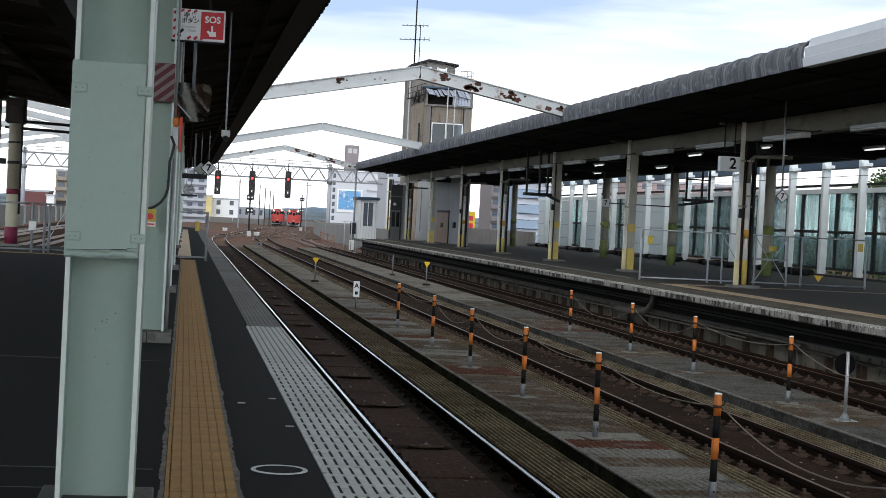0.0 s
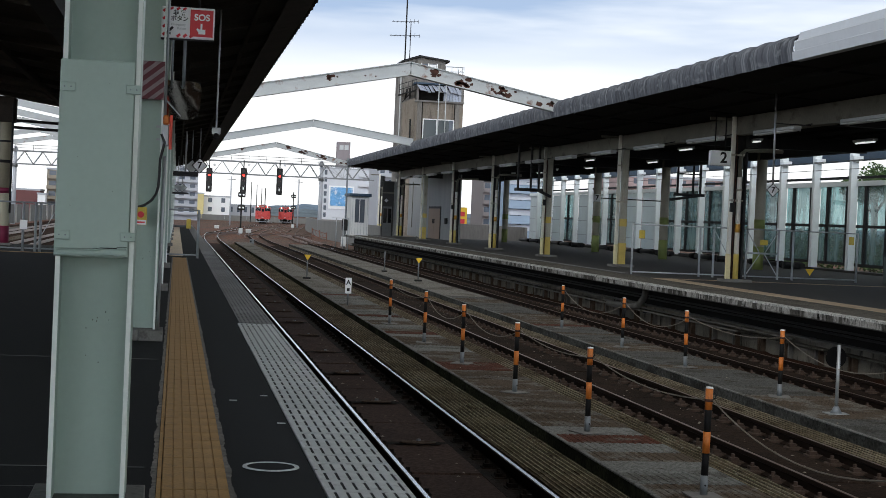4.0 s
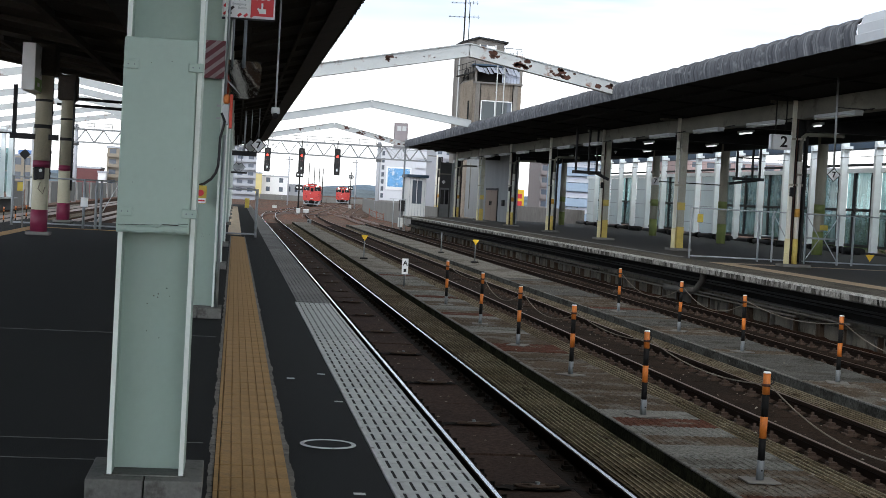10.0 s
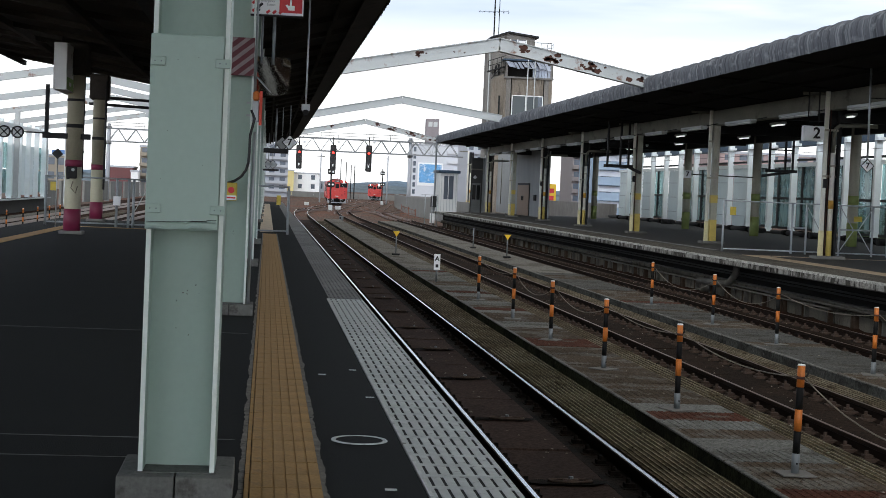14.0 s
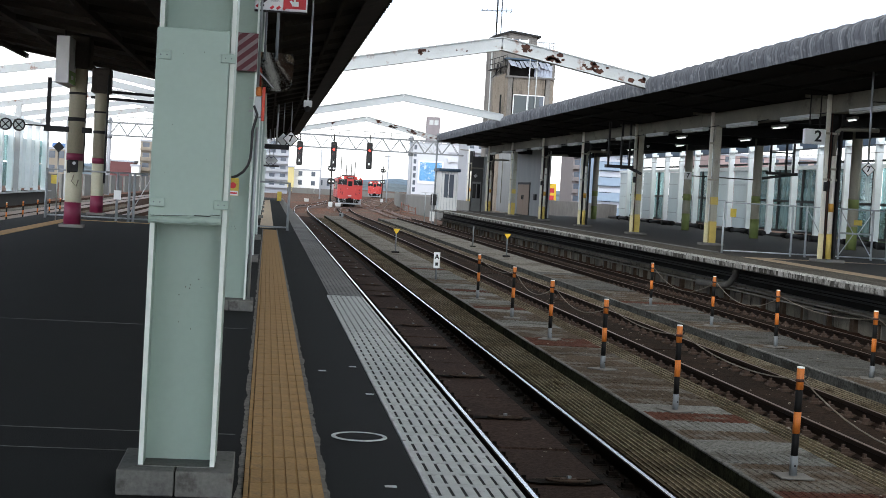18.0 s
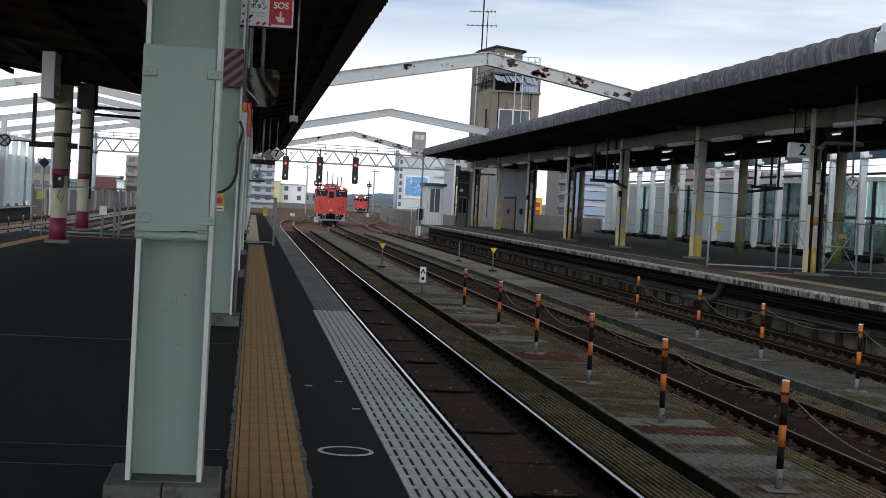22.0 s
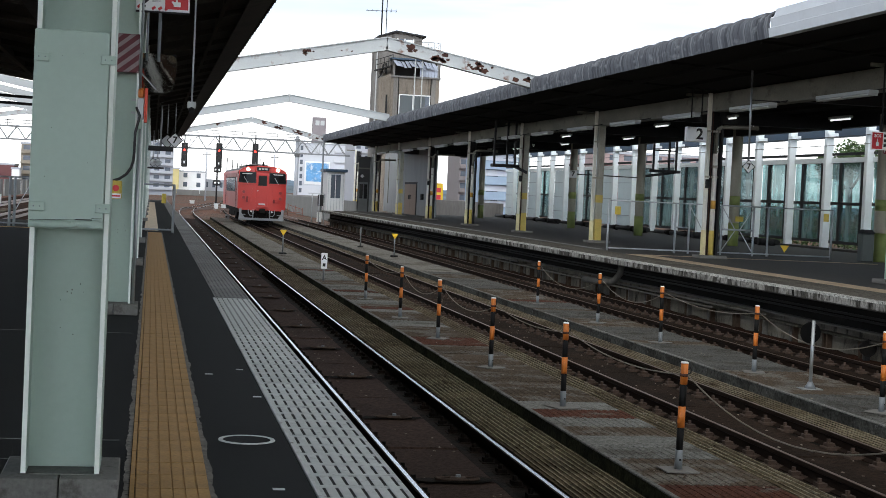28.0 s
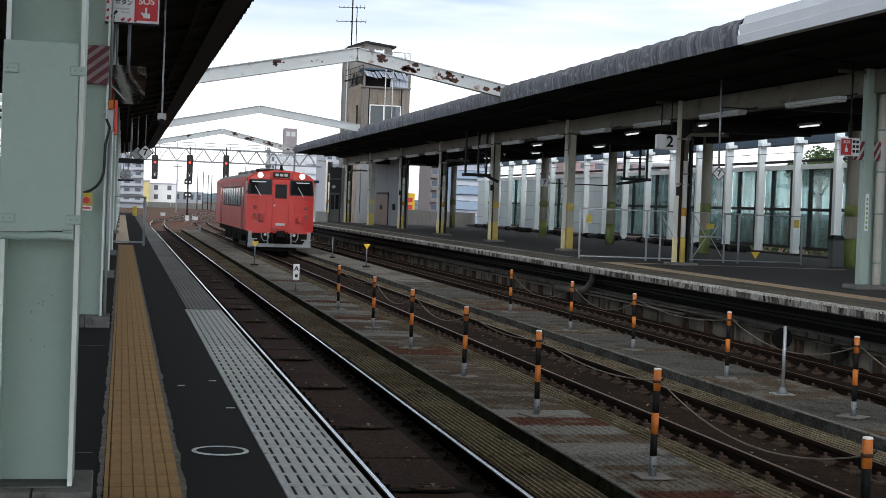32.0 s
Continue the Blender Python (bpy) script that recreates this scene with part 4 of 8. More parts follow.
# ---- columns of the near platform ----
def h_column(y, label, covered=True):
    c = empty("steel_column", pose(-0.325, y, 0), label, "column", "green steel columns")
    part("plinth", cbox(-0.225, -0.003, -0.25, 0.25, 0, 0.1, 0.004), M_PLINTH, c, "grey concrete plinth block")
    part("plinth", cbox(0.003, 0.225, -0.25, 0.25, 0, 0.1, 0.004), M_PLINTH, c, "grey concrete plinth block")
    part("flange", cbox(-0.15, -0.13, -0.15, 0.15, 0.1, 4.1), M_GREEN, c)
    part("flange", cbox(0.13, 0.15, -0.15, 0.15, 0.1, 4.1), M_GREEN, c)
    part("web", cbox(-0.13, 0.13, -0.008, 0.008, 0.106, 4.1), M_GREEN, c)
    speck = random.Random(int(y * 10))
    for k in range(9):
        sx, sz, r = 0.03 + speck.gauss(0, 0.045), 0.8 + speck.gauss(0, 0.02) - 0.15 * (k > 6), speck.uniform(0.0012, 0.003)
        part("rust_speck", crod((sx, -0.0095, sz), (sx, -0.008, sz), r, None, 6), M_RUST, c)
    part("base_plate", cbox(-0.16, 0.16, -0.16, 0.16, 0.1, 0.104), M_PLINTH, c)
    # pale strips paint the highlight along the worn flange edges
    for dx in (-0.15, 0.13):
        part("flange_edge", cbox(dx + 0.001, dx + 0.019, -0.153, -0.15, 0.1, 4.1), M_GREEN_LT, c, "worn flange edge with painted highlight")
    if not covered:
        return c
    cov = part("cover_plate", cbox(-0.156, 0.128, -0.168, 0.168, 1.062, 1.828, 0.004), M_GREEN, c)
    bm = bmesh.new()
    prev = None
    for k in range(15):
        x = -0.154 + 0.28 * k / 14
        z = 1.062 + 0.002 * math.sin(k * 1.1) + (0.006 if 8 < k < 12 else 0)
        row = [bm.verts.new((x, -0.171, z)), bm.verts.new((x, -0.177 - 0.002 * (k % 2), z + 0.006)), bm.verts.new((x, -0.171, z + 0.014))]
        if prev:
            for j in range(2):
                bm.faces.new((prev[j], prev[j + 1], row[j + 1], row[j]))
        prev = row
    part("bent_lip", bm, M_GREEN, cov, "bent lower lip")
    # the sheet is buckled above its lip
    bm = bmesh.new()
    prev = None
    for k in range(25):
        x = -0.15 + 0.27 * k / 24
        z = 1.09 + 0.003 * noise.noise((x * 18, 0.0, 2.0)) + (0.006 if k > 14 else 0.0)
        d = 0.004 + 0.003 * noise.noise((x * 30, 1.0, 0.0))
        row = [bm.verts.new((x, -0.1685, z - 0.006)), bm.verts.new((x, -0.1685 - d, z)), bm.verts.new((x, -0.1685, z + 0.002))]
        if prev:
            for j in range(2):
                bm.faces.new((prev[j], prev[j + 1], row[j + 1], row[j]))
        prev = row
    part("buckle", bm, M_GREEN, cov, "buckled crease")
    part("crease_gap", cbeam((0.02, -0.1695, 1.098), (0.085, -0.1695, 1.099), 0.002, 0.0045), M_UNDER, cov, "black gap along the crease")
    part("crease_gap", cbeam((0.083, -0.1695, 1.104), (0.122, -0.1695, 1.105), 0.002, 0.0025), M_UNDER, cov, "black gap along the crease")
    part("crease_gap", cbeam((-0.15, -0.1695, 1.092), (0.02, -0.1695, 1.097), 0.002, 0.0018), M_UNDER, cov, "black gap along the crease")
    for z in (1.145, 1.72):
        for s in (-1, 1):
            part("lug", cbox(s * 0.125 - 0.03, s * 0.125 + 0.03, -0.18, -0.168, z - 0.018, z + 0.018, 0.003), M_GREEN, cov)
            for dx in (-0.012, 0.012):
                part("bolt", crod((s * 0.125 + dx, -0.184, z), (s * 0.125 + dx, -0.179, z), 0.003, None, 6), M_POLE, cov)
    for sx, sz in ((-0.05, 1.73), (0.03, 1.74), (-0.08, 1.45), (0.06, 1.32), (-0.1, 1.26)):
        part("rust_speck", crod((sx, -0.1695, sz), (sx, -0.168, sz), 0.0014, None, 6), M_RUST, cov)
    return c


h_column(6.36, "pale green steel H-column with bolted cover plate")
open_col = h_column(15.1, "pale green steel H-column with open web", False)
for y in (24.0, 32.9, 51, 60, 69, 78, 87, 96, 105):
    copy_thing(open_col, pose(-0.325, y, 0))


# ---- columns of the far platform ----
def slim_post(c, base):
    """Slim pale upright on the track side, with a short arm under the roof."""
    part("slim_post", cbox(-0.29, -0.18, -0.1, 0.0, 0.09, 4.72, 0.008), M_CREAM_LT, c, "slim pale upright")
    part("slim_base", cbox(-0.296, -0.174, -0.106, 0.006, 0.09, 0.8), base if base is not M_YELLOW else M_YELLOW_LT, c, "painted base")
    part("arm", cbox(-0.95, -0.3, -0.06, 0.0, 4.6, 4.68), M_GIRDER, c)
    part("strap", cbox(-0.3, 0.1, -0.115, -0.106, 2.3, 2.36), M_BACKCOL, c)
    part("strap", cbox(-0.3, 0.1, -0.115, -0.106, 3.6, 3.66), M_BACKCOL, c)


def far_column(y):
    c = empty("platform_column", pose(15.8, y, R_TOP), "cream steel column with yellow base and slim upright", "column", "cream columns on the far platform")
    part("plinth", cbox(-0.42, 0.42, -0.3, 0.3, 0, 0.09, 0.015), M_CONC, c)
    part("post", cbox(-0.1, 0.13, -0.06, 0.14, 0.09, 4.7, 0.01), M_CREAM, c)
    part("base_band", cbox(-0.106, 0.136, -0.066, 0.146, 0.09, 0.85), M_YELLOW, c, "yellow painted base")
    part("band", cbox(-0.106, 0.136, -0.066, 0.146, 1.45, 1.72), M_YELLOW, c, "yellow band")
    slim_post(c, M_YELLOW)
    return c


def twin_column(y, base, label):
    """A slim upright and a drainpipe bent inwards below the roof; a near-black web paints the shaded gap between them.
    """
    c = empty("platform_column", pose(15.8, y, R_TOP), label, "column", "cream columns on the far platform")
    part("plinth", cbox(-0.42, 0.42, -0.3, 0.3, 0, 0.09, 0.015), M_CONC, c)
    slim_post(c, base)
    part("web", cbox(-0.14, 0.12, 0.1, 0.16, 0.09, 4.6), M_STEEL_DK, c, "steel web with the gap's shade in its colour")
    part("downpipe", crod((0.0, -0.06, 0.09), (0.0, -0.06, 3.0), 0.072, None, 14), M_CREAM_LT, c, "cream drainpipe")
    # darker paint above z = 3 stands for the roof's shade on the pipe
    part("elbow", tube(bmesh.new(), [(0.0, -0.06, 3.0), (0.0, -0.06, 3.52), (0.04, -0.06, 3.68), (0.15, -0.06, 3.77), (0.8, -0.06, 3.79), (1.25, -0.06, 3.79)], 0.06, 14), M_GIRDER, c, "bent upper pipe with roof shade in its colour")
    part("pipe_base", crod((0.0, -0.06, 0.09), (0.0, -0.06, 0.8), 0.081, None, 14), base, c, "painted base")
    part("pipe_band", crod((0.0, -0.06, 1.42), (0.0, -0.06, 1.66), 0.081, None, 14), M_AMBER, c, "amber band")
    part("pipe_clip", crod((0.0, -0.06, 2.6), (0.0, -0.06, 2.66), 0.088, None, 14), M_BACKCOL, c)
    part("edge_angle", cbox(0.13, 0.2, -0.1, 0.1, 0.09, 4.6), M_STEEL_DK, c, "dark steel angle")
    return c


M_AMBER = soil("amber_band", (0.5, 0.26, 0.04), 0.6)
fc = far_column(54.2)
for y in (-14.0, -3.0, 8.1, 19.5, 65.7, 99.8):
    copy_thing(fc, pose(15.8, y, R_TOP))
tc = twin_column(42.6, M_YELLOW, "cream twin column with yellow base and bent drainpipe")
for y in (77.0, 88.45, 110.5, 121.5):
    copy_thing(tc, pose(15.8, y, R_TOP))
def green_column(y):
    """Pale green pair: a flat upright with a strip label and a drainpipe beside it."""
    c = empty("platform_column", pose(15.8, y, R_TOP), "pale green steel column with drainpipe and label strip", "column", "cream columns on the far platform")
    part("plinth", cbox(-0.5, 0.5, -0.3, 0.3, 0, 0.1, 0.015), M_CONC, c)
    part("upright", cbox(-0.34, -0.12, -0.16, 0.04, 0.1, 4.72, 0.01), M_GREEN, c)
    part("web", cbox(-0.12, 0.34, 0.02, 0.08, 0.1, 4.6), M_GREEN, c)
    part("upright_edge", cbox(0.3, 0.38, -0.14, 0.1, 0.1, 4.6, 0.008), M_GREEN, c)
    part("downpipe", crod((0.1, -0.06, 0.1), (0.1, -0.06, 4.5), 0.095, None, 14), M_CREAM_LT, c, "pale drainpipe")
    for z in (0.55, 1.6, 2.5, 3.4):
        part("pipe_clip", crod((0.1, -0.06, z), (0.1, -0.06, z + 0.04), 0.106, None, 14), M_GREEN, c)
    strip = part("label_strip", cbox(-0.27, -0.19, -0.166, -0.16, 1.25, 2.05), M_SIGNWHITE, c, "white label strip")
    for k in range(7):
        part("lettering_bar", cbox(-0.25, -0.21, -0.169, -0.166, 1.3 + 0.1 * k, 1.36 + 0.1 * k), M_SIGNGREEN, strip)
    part("arm", cbox(-0.95, -0.3, -0.06, 0.0, 4.6, 4.68), M_GIRDER, c)
    return c


green_column(31.0)


def back_column(y):
    c = empty("platform_column", pose(22.4, y, R_TOP), "dark column with olive green base", "column", "olive based columns")
    part("post", crod((0, 0, 0), (0, 0, 4.6), 0.2, None, 16), M_BACKCOL, c)
    part("base_band", crod((0, 0, 0), (0, 0, 0.9), 0.208, None, 16), M_OLIVE, c, "olive green base")
    part("band", crod((0, 0, 1.6), (0, 0, 1.95), 0.208, None, 16), M_OLIVE, c, "olive green band")
    return c


bc = back_column(45.4)
for y in (-14.3, -2.4, 9.5, 21.4, 33.4, 57.9, 70.0, 81.9, 93.8, 105.7):
    copy_thing(bc, pose(22.4, y, R_TOP))


# ---- round columns on the left half of the near platform ----
def round_column(x, y):
    c = empty("round_column", pose(x, y, 0), "cream round column with maroon base and band", "column", "maroon based columns")
    part("plinth", cbox(-0.25, 0.25, -0.25, 0.25, 0, 0.07, 0.01), M_CONC, c)
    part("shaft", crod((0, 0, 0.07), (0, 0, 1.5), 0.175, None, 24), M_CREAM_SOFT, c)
    # upper shaft is the same cream, darkened for the shade under the canopy
    part("upper_shaft", crod((0, 0, 1.5), (0, 0, 4.1), 0.175, None, 24), M_CREAM_SHADED, c, "upper shaft with canopy shade in its colour")
    part("base_band", crod((0, 0, 0.07), (0, 0, 0.54), 0.181, None, 24), M_MAROON, c, "maroon painted base")
    part("band", crod((0, 0, 1.44), (0, 0, 1.59), 0.181, None, 24), M_MAROON, c, "maroon band")
    part("capital", cbox(-0.26, 0.26, -0.3, 0.3, 3.4, 4.1, 0.04), M_SOFFIT, c, "dark capital under the roof")
    part("strap", crod((0, 0, 2.28), (0, 0, 2.36), 0.187, None, 24), M_STEEL_DK, c)
    part("strap", crod((0, 0, 2.85), (0, 0, 2.9), 0.187, None, 24), M_STEEL_DK, c)
    # thin dark tube with short blocks down the right edge
    part("conduit", crod((0.178, 0.03, 1.2), (0.178, 0.03, 3.6), 0.016, None, 8), M_STEEL_DK, c, "thin dark tube on the right edge")
    for z in (1.3, 1.75, 2.1, 2.6):
        part("conduit_clip", cbox(0.16, 0.205, 0.0, 0.06, z, z + 0.05), M_STEEL_DK, c)
    return c


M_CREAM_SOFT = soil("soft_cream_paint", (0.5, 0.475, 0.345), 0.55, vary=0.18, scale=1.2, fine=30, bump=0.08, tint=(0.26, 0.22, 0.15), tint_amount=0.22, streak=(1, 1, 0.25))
# stained cream with the canopy's shade mixed into its tone
M_CREAM_SHADED = soil("shaded_cream_paint", (0.33, 0.3, 0.215), 0.65, vary=0.3, scale=1.2, fine=30, bump=0.1, tint=(0.16, 0.13, 0.09), tint_amount=0.34, streak=(1, 1, 0.25))
rc = round_column(-4.16, 34.3)
copy_thing(rc, pose(-4.75, 44.6, 0))


# junction boxes on the far columns
for n, y in enumerate((42.6, 65.7, 88.45)):
    c = empty("junction_box", pose(15.8, y, R_TOP), "dark junction box with conduit on platform column", "junction box", "junction boxes")
    part("case", cbox(-0.29, -0.17, -0.2, -0.12, 2.0 + 0.2 * (n % 2), 2.26 + 0.2 * (n % 2), 0.01), M_STEEL_DK, c)
    part("conduit", crod((-0.14, -0.11, 0.1), (-0.14, -0.11, 4.3), 0.018, None, 8), M_RUST, c, "rust-stained conduit")

# ---- diesel railcar ----
M_DOORRED = soil("dull_red_door", (0.34, 0.022, 0.024), 0.5, vary=0.15, scale=2, fine=20, bump=0.02)


def railcar(label):
    """Front face at y = 0, body reaching away along +y; z = 0 at rail top."""
    t = empty("railcar", None, label, "train")
    HW, L = 1.45, 20.8

    def half_width(z):
        return HW if z < 3.12 else HW * max(0.02, 1 - ((z - 3.12) / 0.5) ** 2.4) ** 0.5

    side = [1.0, 1.5, 2.4, 3.12, 3.3, 3.42, 3.5, 3.56, 3.6, 3.615]
    prof = [(-half_width(z), z) for z in side] + [(half_width(z), z) for z in side[::-1]]
    part("body", prism(bmesh.new(), prof, [(0, 0.16, 0), (0, L, 0)]), M_RED, t)
    roof = [(x * 1.006, z + 0.01) for x, z in prof[4:16]]
    part("roof", prism(bmesh.new(), roof, [(0, 1.5, 0), (0, L, 0)], closed=False), M_ROOFGREY, t, "grey weathered roof")
    part("roof_edge", prism(bmesh.new(), [(x, z + 0.004) for x, z in prof[3:5]] + [(prof[4][0] - 0.03, prof[4][1]), (prof[3][0] - 0.03, prof[3][1])], [(0, 0.4, 0), (0, L, 0)]), M_RED, t)
    # front panel: bowed corners, upper part leaning back a little
    bm = bmesh.new()
    cols = 16
    rows = []
    for z in [0.98, 1.5, 2.3, 2.6, 3.0, 3.12, 3.25, 3.36, 3.45, 3.52, 3.58, 3.61]:
        row = []
        for k in range(cols + 1):
            u = -1 + 2 * k / cols
            y = 0.17 * abs(u) ** 4 + (0.07 * (z - 2.55) if z > 2.55 else 0) + (0.12 * ((z - 3.3) / 0.3) ** 2 if z > 3.3 else 0)
            row.append(bm.verts.new((u * half_width(z), y, z)))
        rows.append(row)
    for a, b in zip(rows[:-1], rows[1:]):
        for k in range(cols):
            bm.faces.new((a[k], a[k + 1], b[k + 1], b[k])).smooth = True
    part("front_panel", bm, M_RED, t)
    for s in (-1, 1):
        part("front_crease", cbox(s * 0.9 - 0.45, s * 0.9 + 0.4, -0.012 if s < 0 else -0.012, 0.06, 2.44, 2.455), M_DOORRED, t)
        # windscreen wraps round the corner
        pts = [(s * 0.44, -0.012), (s * 1.0, 0.022), (s * 1.3, 0.09), (s * 1.462, 0.19), (s * 1.465, 0.5)]
        for grow, off, mat, nm in ((0.05, 0.0, M_BLACK, "window_frame"), (0.0, -0.012, M_GLASSDK, "windscreen")):
            bm = bmesh.new()
            prev = None
            for n, (x, y) in enumerate(pts):
                gx = (-s * grow if n == 0 else 0)
                gy = grow if n == len(pts) - 1 else 0
                ox = s * (0.004 if off else 0.0) if n > 2 else 0
                lo = bm.verts.new((x + gx + ox, y + gy + off - 0.0, 2.6 - grow))
                hi = bm.verts.new((x + gx + ox, y + gy + off + 0.035, 3.16 + grow))
                if prev:
                    bm.faces.new((prev[0], lo, hi, prev[1]))
                prev = (lo, hi)
            if nm == "window_frame":
                wf = part(nm, bm, mat, t, "black window surround")
            else:
                wdw = part(nm, bm, mat, t, "dark wrap-round windscreen")
        part("wiper", cbeam((s * 0.92 + 0.06, -0.03, 2.5), (s * 0.92 - 0.2, -0.02, 2.92), 0.02, 0.025), M_SIGNGREY, wdw)
        part("sun_blind", cbeam((s * 0.92 - 0.32, 0.03, 3.1), (s * 0.92 + 0.3, 0.03, 3.1), 0.02, 0.05), M_SIGNGREY, wdw)
        head = part("headlight", crod((s * 0.9, 0.0, 3.38), (s * 0.9, 0.2, 3.38), 0.16, None, 18), M_RED, t)
        part("lens", crod((s * 0.9, -0.015, 3.38), (s * 0.9, 0.0, 3.38), 0.105, None, 18), M_LAMP, head, "glowing lamp lens")
        for z in (2.0, 1.66):
            tl = part("tail_lamp", crod((s * 1.1, -0.02, z), (s * 1.1, 0.1, z), 0.13, None, 16), M_RED, t)
            part("lens", crod((s * 1.1, -0.035, z), (s * 1.1, -0.018, z), 0.09, None, 16), M_LENS, tl, "dark red lens")
        part("jumper_socket", cbox(s * 0.8 - 0.16, s * 0.8 + 0.16, -0.05, 0.05, 1.42, 1.62, 0.02), M_RED, t)
        for dx in (-0.09, 0.09):
            part("socket_lid", cbox(s * 0.8 + dx - 0.06, s * 0.8 + dx + 0.06, -0.09, -0.04, 1.38, 1.74 if s < 0 else 1.6, 0.015), M_LENS if dx < 0 else M_RED, t)
        part("step_bracket", cbox(s * 1.27 - 0.07, s * 1.27 + 0.07, -0.03, 0.14, 0.36, 0.98), M_PLOUGH, t, "grey steel step bracket")
        part("step_gusset", prism(bmesh.new(), [(s * 1.2, 0.44), (s * 0.98, 0.44), (s * 1.2, 0.72)], [(0, -0.02, 0), (0, 0.05, 0)]), M_PLOUGH, t)
        part("guard_leg", cbox(s * 0.5 - 0.03, s * 0.5 + 0.03, -0.02, 0.06, 0.44, 0.95), M_PLOUGH, t)
        part("cock_handle", crod((s * 0.62, -0.1, 0.84), (s * 0.62, 0.05, 0.84), 0.06, None, 10), M_SIGNGREY, t, "pale brake cock")
        part("guard_stay", cbeam((s * 0.6, 0.02, 0.46), (s * 0.85, 0.02, 0.62), 0.04, 0.04), M_UNDER, t)
        part("foot_step", cbox(s * 1.15 - 0.2, s * 1.15 + 0.2, -0.05, 0.1, 0.62, 0.66), M_PLOUGH, t)
        part("jumper_cable", tube(bmesh.new(), [(s * 0.8, -0.03, 0.95), (s * 0.78, -0.12, 0.72), (s * 0.68, -0.15, 0.56), (s * 0.52, -0.12, 0.6), (s * 0.45, -0.02, 0.8)], 0.028, 6), M_POLE, t, "grey jumper cable")
        part("air_hose", tube(bmesh.new(), [(s * 0.34, 0.0, 0.95), (s * 0.34, -0.12, 0.7), (s * 0.28, -0.12, 0.5)], 0.035), M_UNDER, t)
        part("hand_rail", tube(bmesh.new(), [(s * 0.62, -0.03, 1.75), (s * 0.62, -0.06, 1.8), (s * 0.62, -0.06, 2.2), (s * 0.62, -0.03, 2.25)], 0.012), M_RED, t)
        part("equipment_box", cbox(s * 0.85 - 0.36, s * 0.85 + 0.36, 0.12, 0.6, 0.45, 0.95, 0.03), M_UNDER, t)
    part("gangway_door", cbox(-0.36, 0.36, -0.04, 0.12, 1.02, 3.12, 0.02), M_RED, t, "red gangway door")
    part("door_window_frame", cbox(-0.28, 0.28, -0.055, 0.0, 2.38, 3.04, 0.04), M_BLACK, t)
    part("door_window", cbox(-0.25, 0.25, -0.062, 0.0, 2.41, 3.01, 0.04), M_GLASSDK, t)
    part("door_handle", crod((-0.27, -0.08, 2.1), (-0.27, -0.03, 2.1), 0.04, None, 8), M_SIGNGREY, t)
    part("door_sill", cbox(-0.42, 0.42, -0.09, 0.0, 1.1, 1.16, 0.01), M_RED, t)
    part("door_plate", cbox(-0.2, 0.2, -0.07, -0.03, 1.24, 1.34, 0.01), M_SIGNGREY, t)
    sign = part("destination_box", cbox(-0.5, 0.5, -0.01, 0.4, 3.22, 3.6, 0.05), M_RED, t)
    part("destination_display", cbox(-0.38, 0.38, -0.03, 0.0, 3.3, 3.53, 0.02), M_BLACK, sign)
    for k in range(3):
        part("lettering_bar", cbox(-0.26 + 0.19 * k, -0.12 + 0.19 * k, -0.036, -0.029, 3.36, 3.47), M_SIGNGREY, sign)
    part("apron", cbox(-1.36, 1.36, 0.02, 0.1, 0.9, 1.02), M_RED, t)
    part("coupler", cbox(-0.14, 0.14, -0.55, 0.3, 0.72, 1.0, 0.03), M_UNDER, t, "dark steel coupler")
    part("coupler_head", cbox(-0.2, 0.2, -0.7, -0.5, 0.72, 1.02, 0.05), M_UNDER, t)
    part("plough", cbox(-1.36, 1.36, -0.04, 0.12, 0.3, 0.45, 0.02), M_PLOUGH, t, "grey steel guard bar")
    part("rail_guard", cbox(-0.75, 0.75, 0.2, 0.34, 0.14, 0.3, 0.02), M_UNDER, t)
    part("rear_beam", cbox(-1.3, 1.3, 0.4, 0.5, 0.4, 0.98), M_UNDER, t)
    part("underframe", cbox(-1.25, 1.25, 0.35, L - 0.4, 0.72, 1.0), M_UNDER, t)
    for y in (3.3, 17.4):
        bg = part("bogie", cbox(-1.05, 1.05, y - 1.5, y + 1.5, 0.42, 0.72, 0.03), M_UNDER, t)
        for dy in (-1.05, 1.05):
            for s in (-1, 1):
                part("wheel", crod((s * 0.5, y + dy, 0.43), (s * 0.62, y + dy, 0.43), 0.43, None, 20), M_UNDER, bg)
                part("axle_box", cbox(s * 0.95 - 0.12, s * 0.95 + 0.12, y + dy - 0.16, y + dy + 0.16, 0.28, 0.6, 0.03), M_UNDER, bg)
    for y0, y1 in ((5.4, 8.2), (8.6, 11.4), (11.9, 15.2)):
        part("engine_box", cbox(-1.2, 1.2, y0, y1, 0.4, 0.85, 0.03), M_UNDER, t)
    for s in (-1, 1):
        x = s * (HW + 0.004)
        for y in (1.7, 15.8):
            d = part("side_door", cbox(min(x, x - s * 0.05), max(x, x - s * 0.05) + 0.002, y, y + 1.0, 1.05, 3.0), M_DOORRED, t, "dull dark red door")
            part("pane", cbox(min(x, x + s * 0.01), max(x, x + s * 0.01), y + 0.15, y + 0.85, 2.0, 2.85), M_GLASSDK, d)
            for yy in (y - 0.06, y + 1.0):
                part("door_edge", cbox(min(x, x + s * 0.015), max(x, x + s * 0.015), yy, yy + 0.07, 1.05, 3.05), M_LENS, d)
        y = 3.4
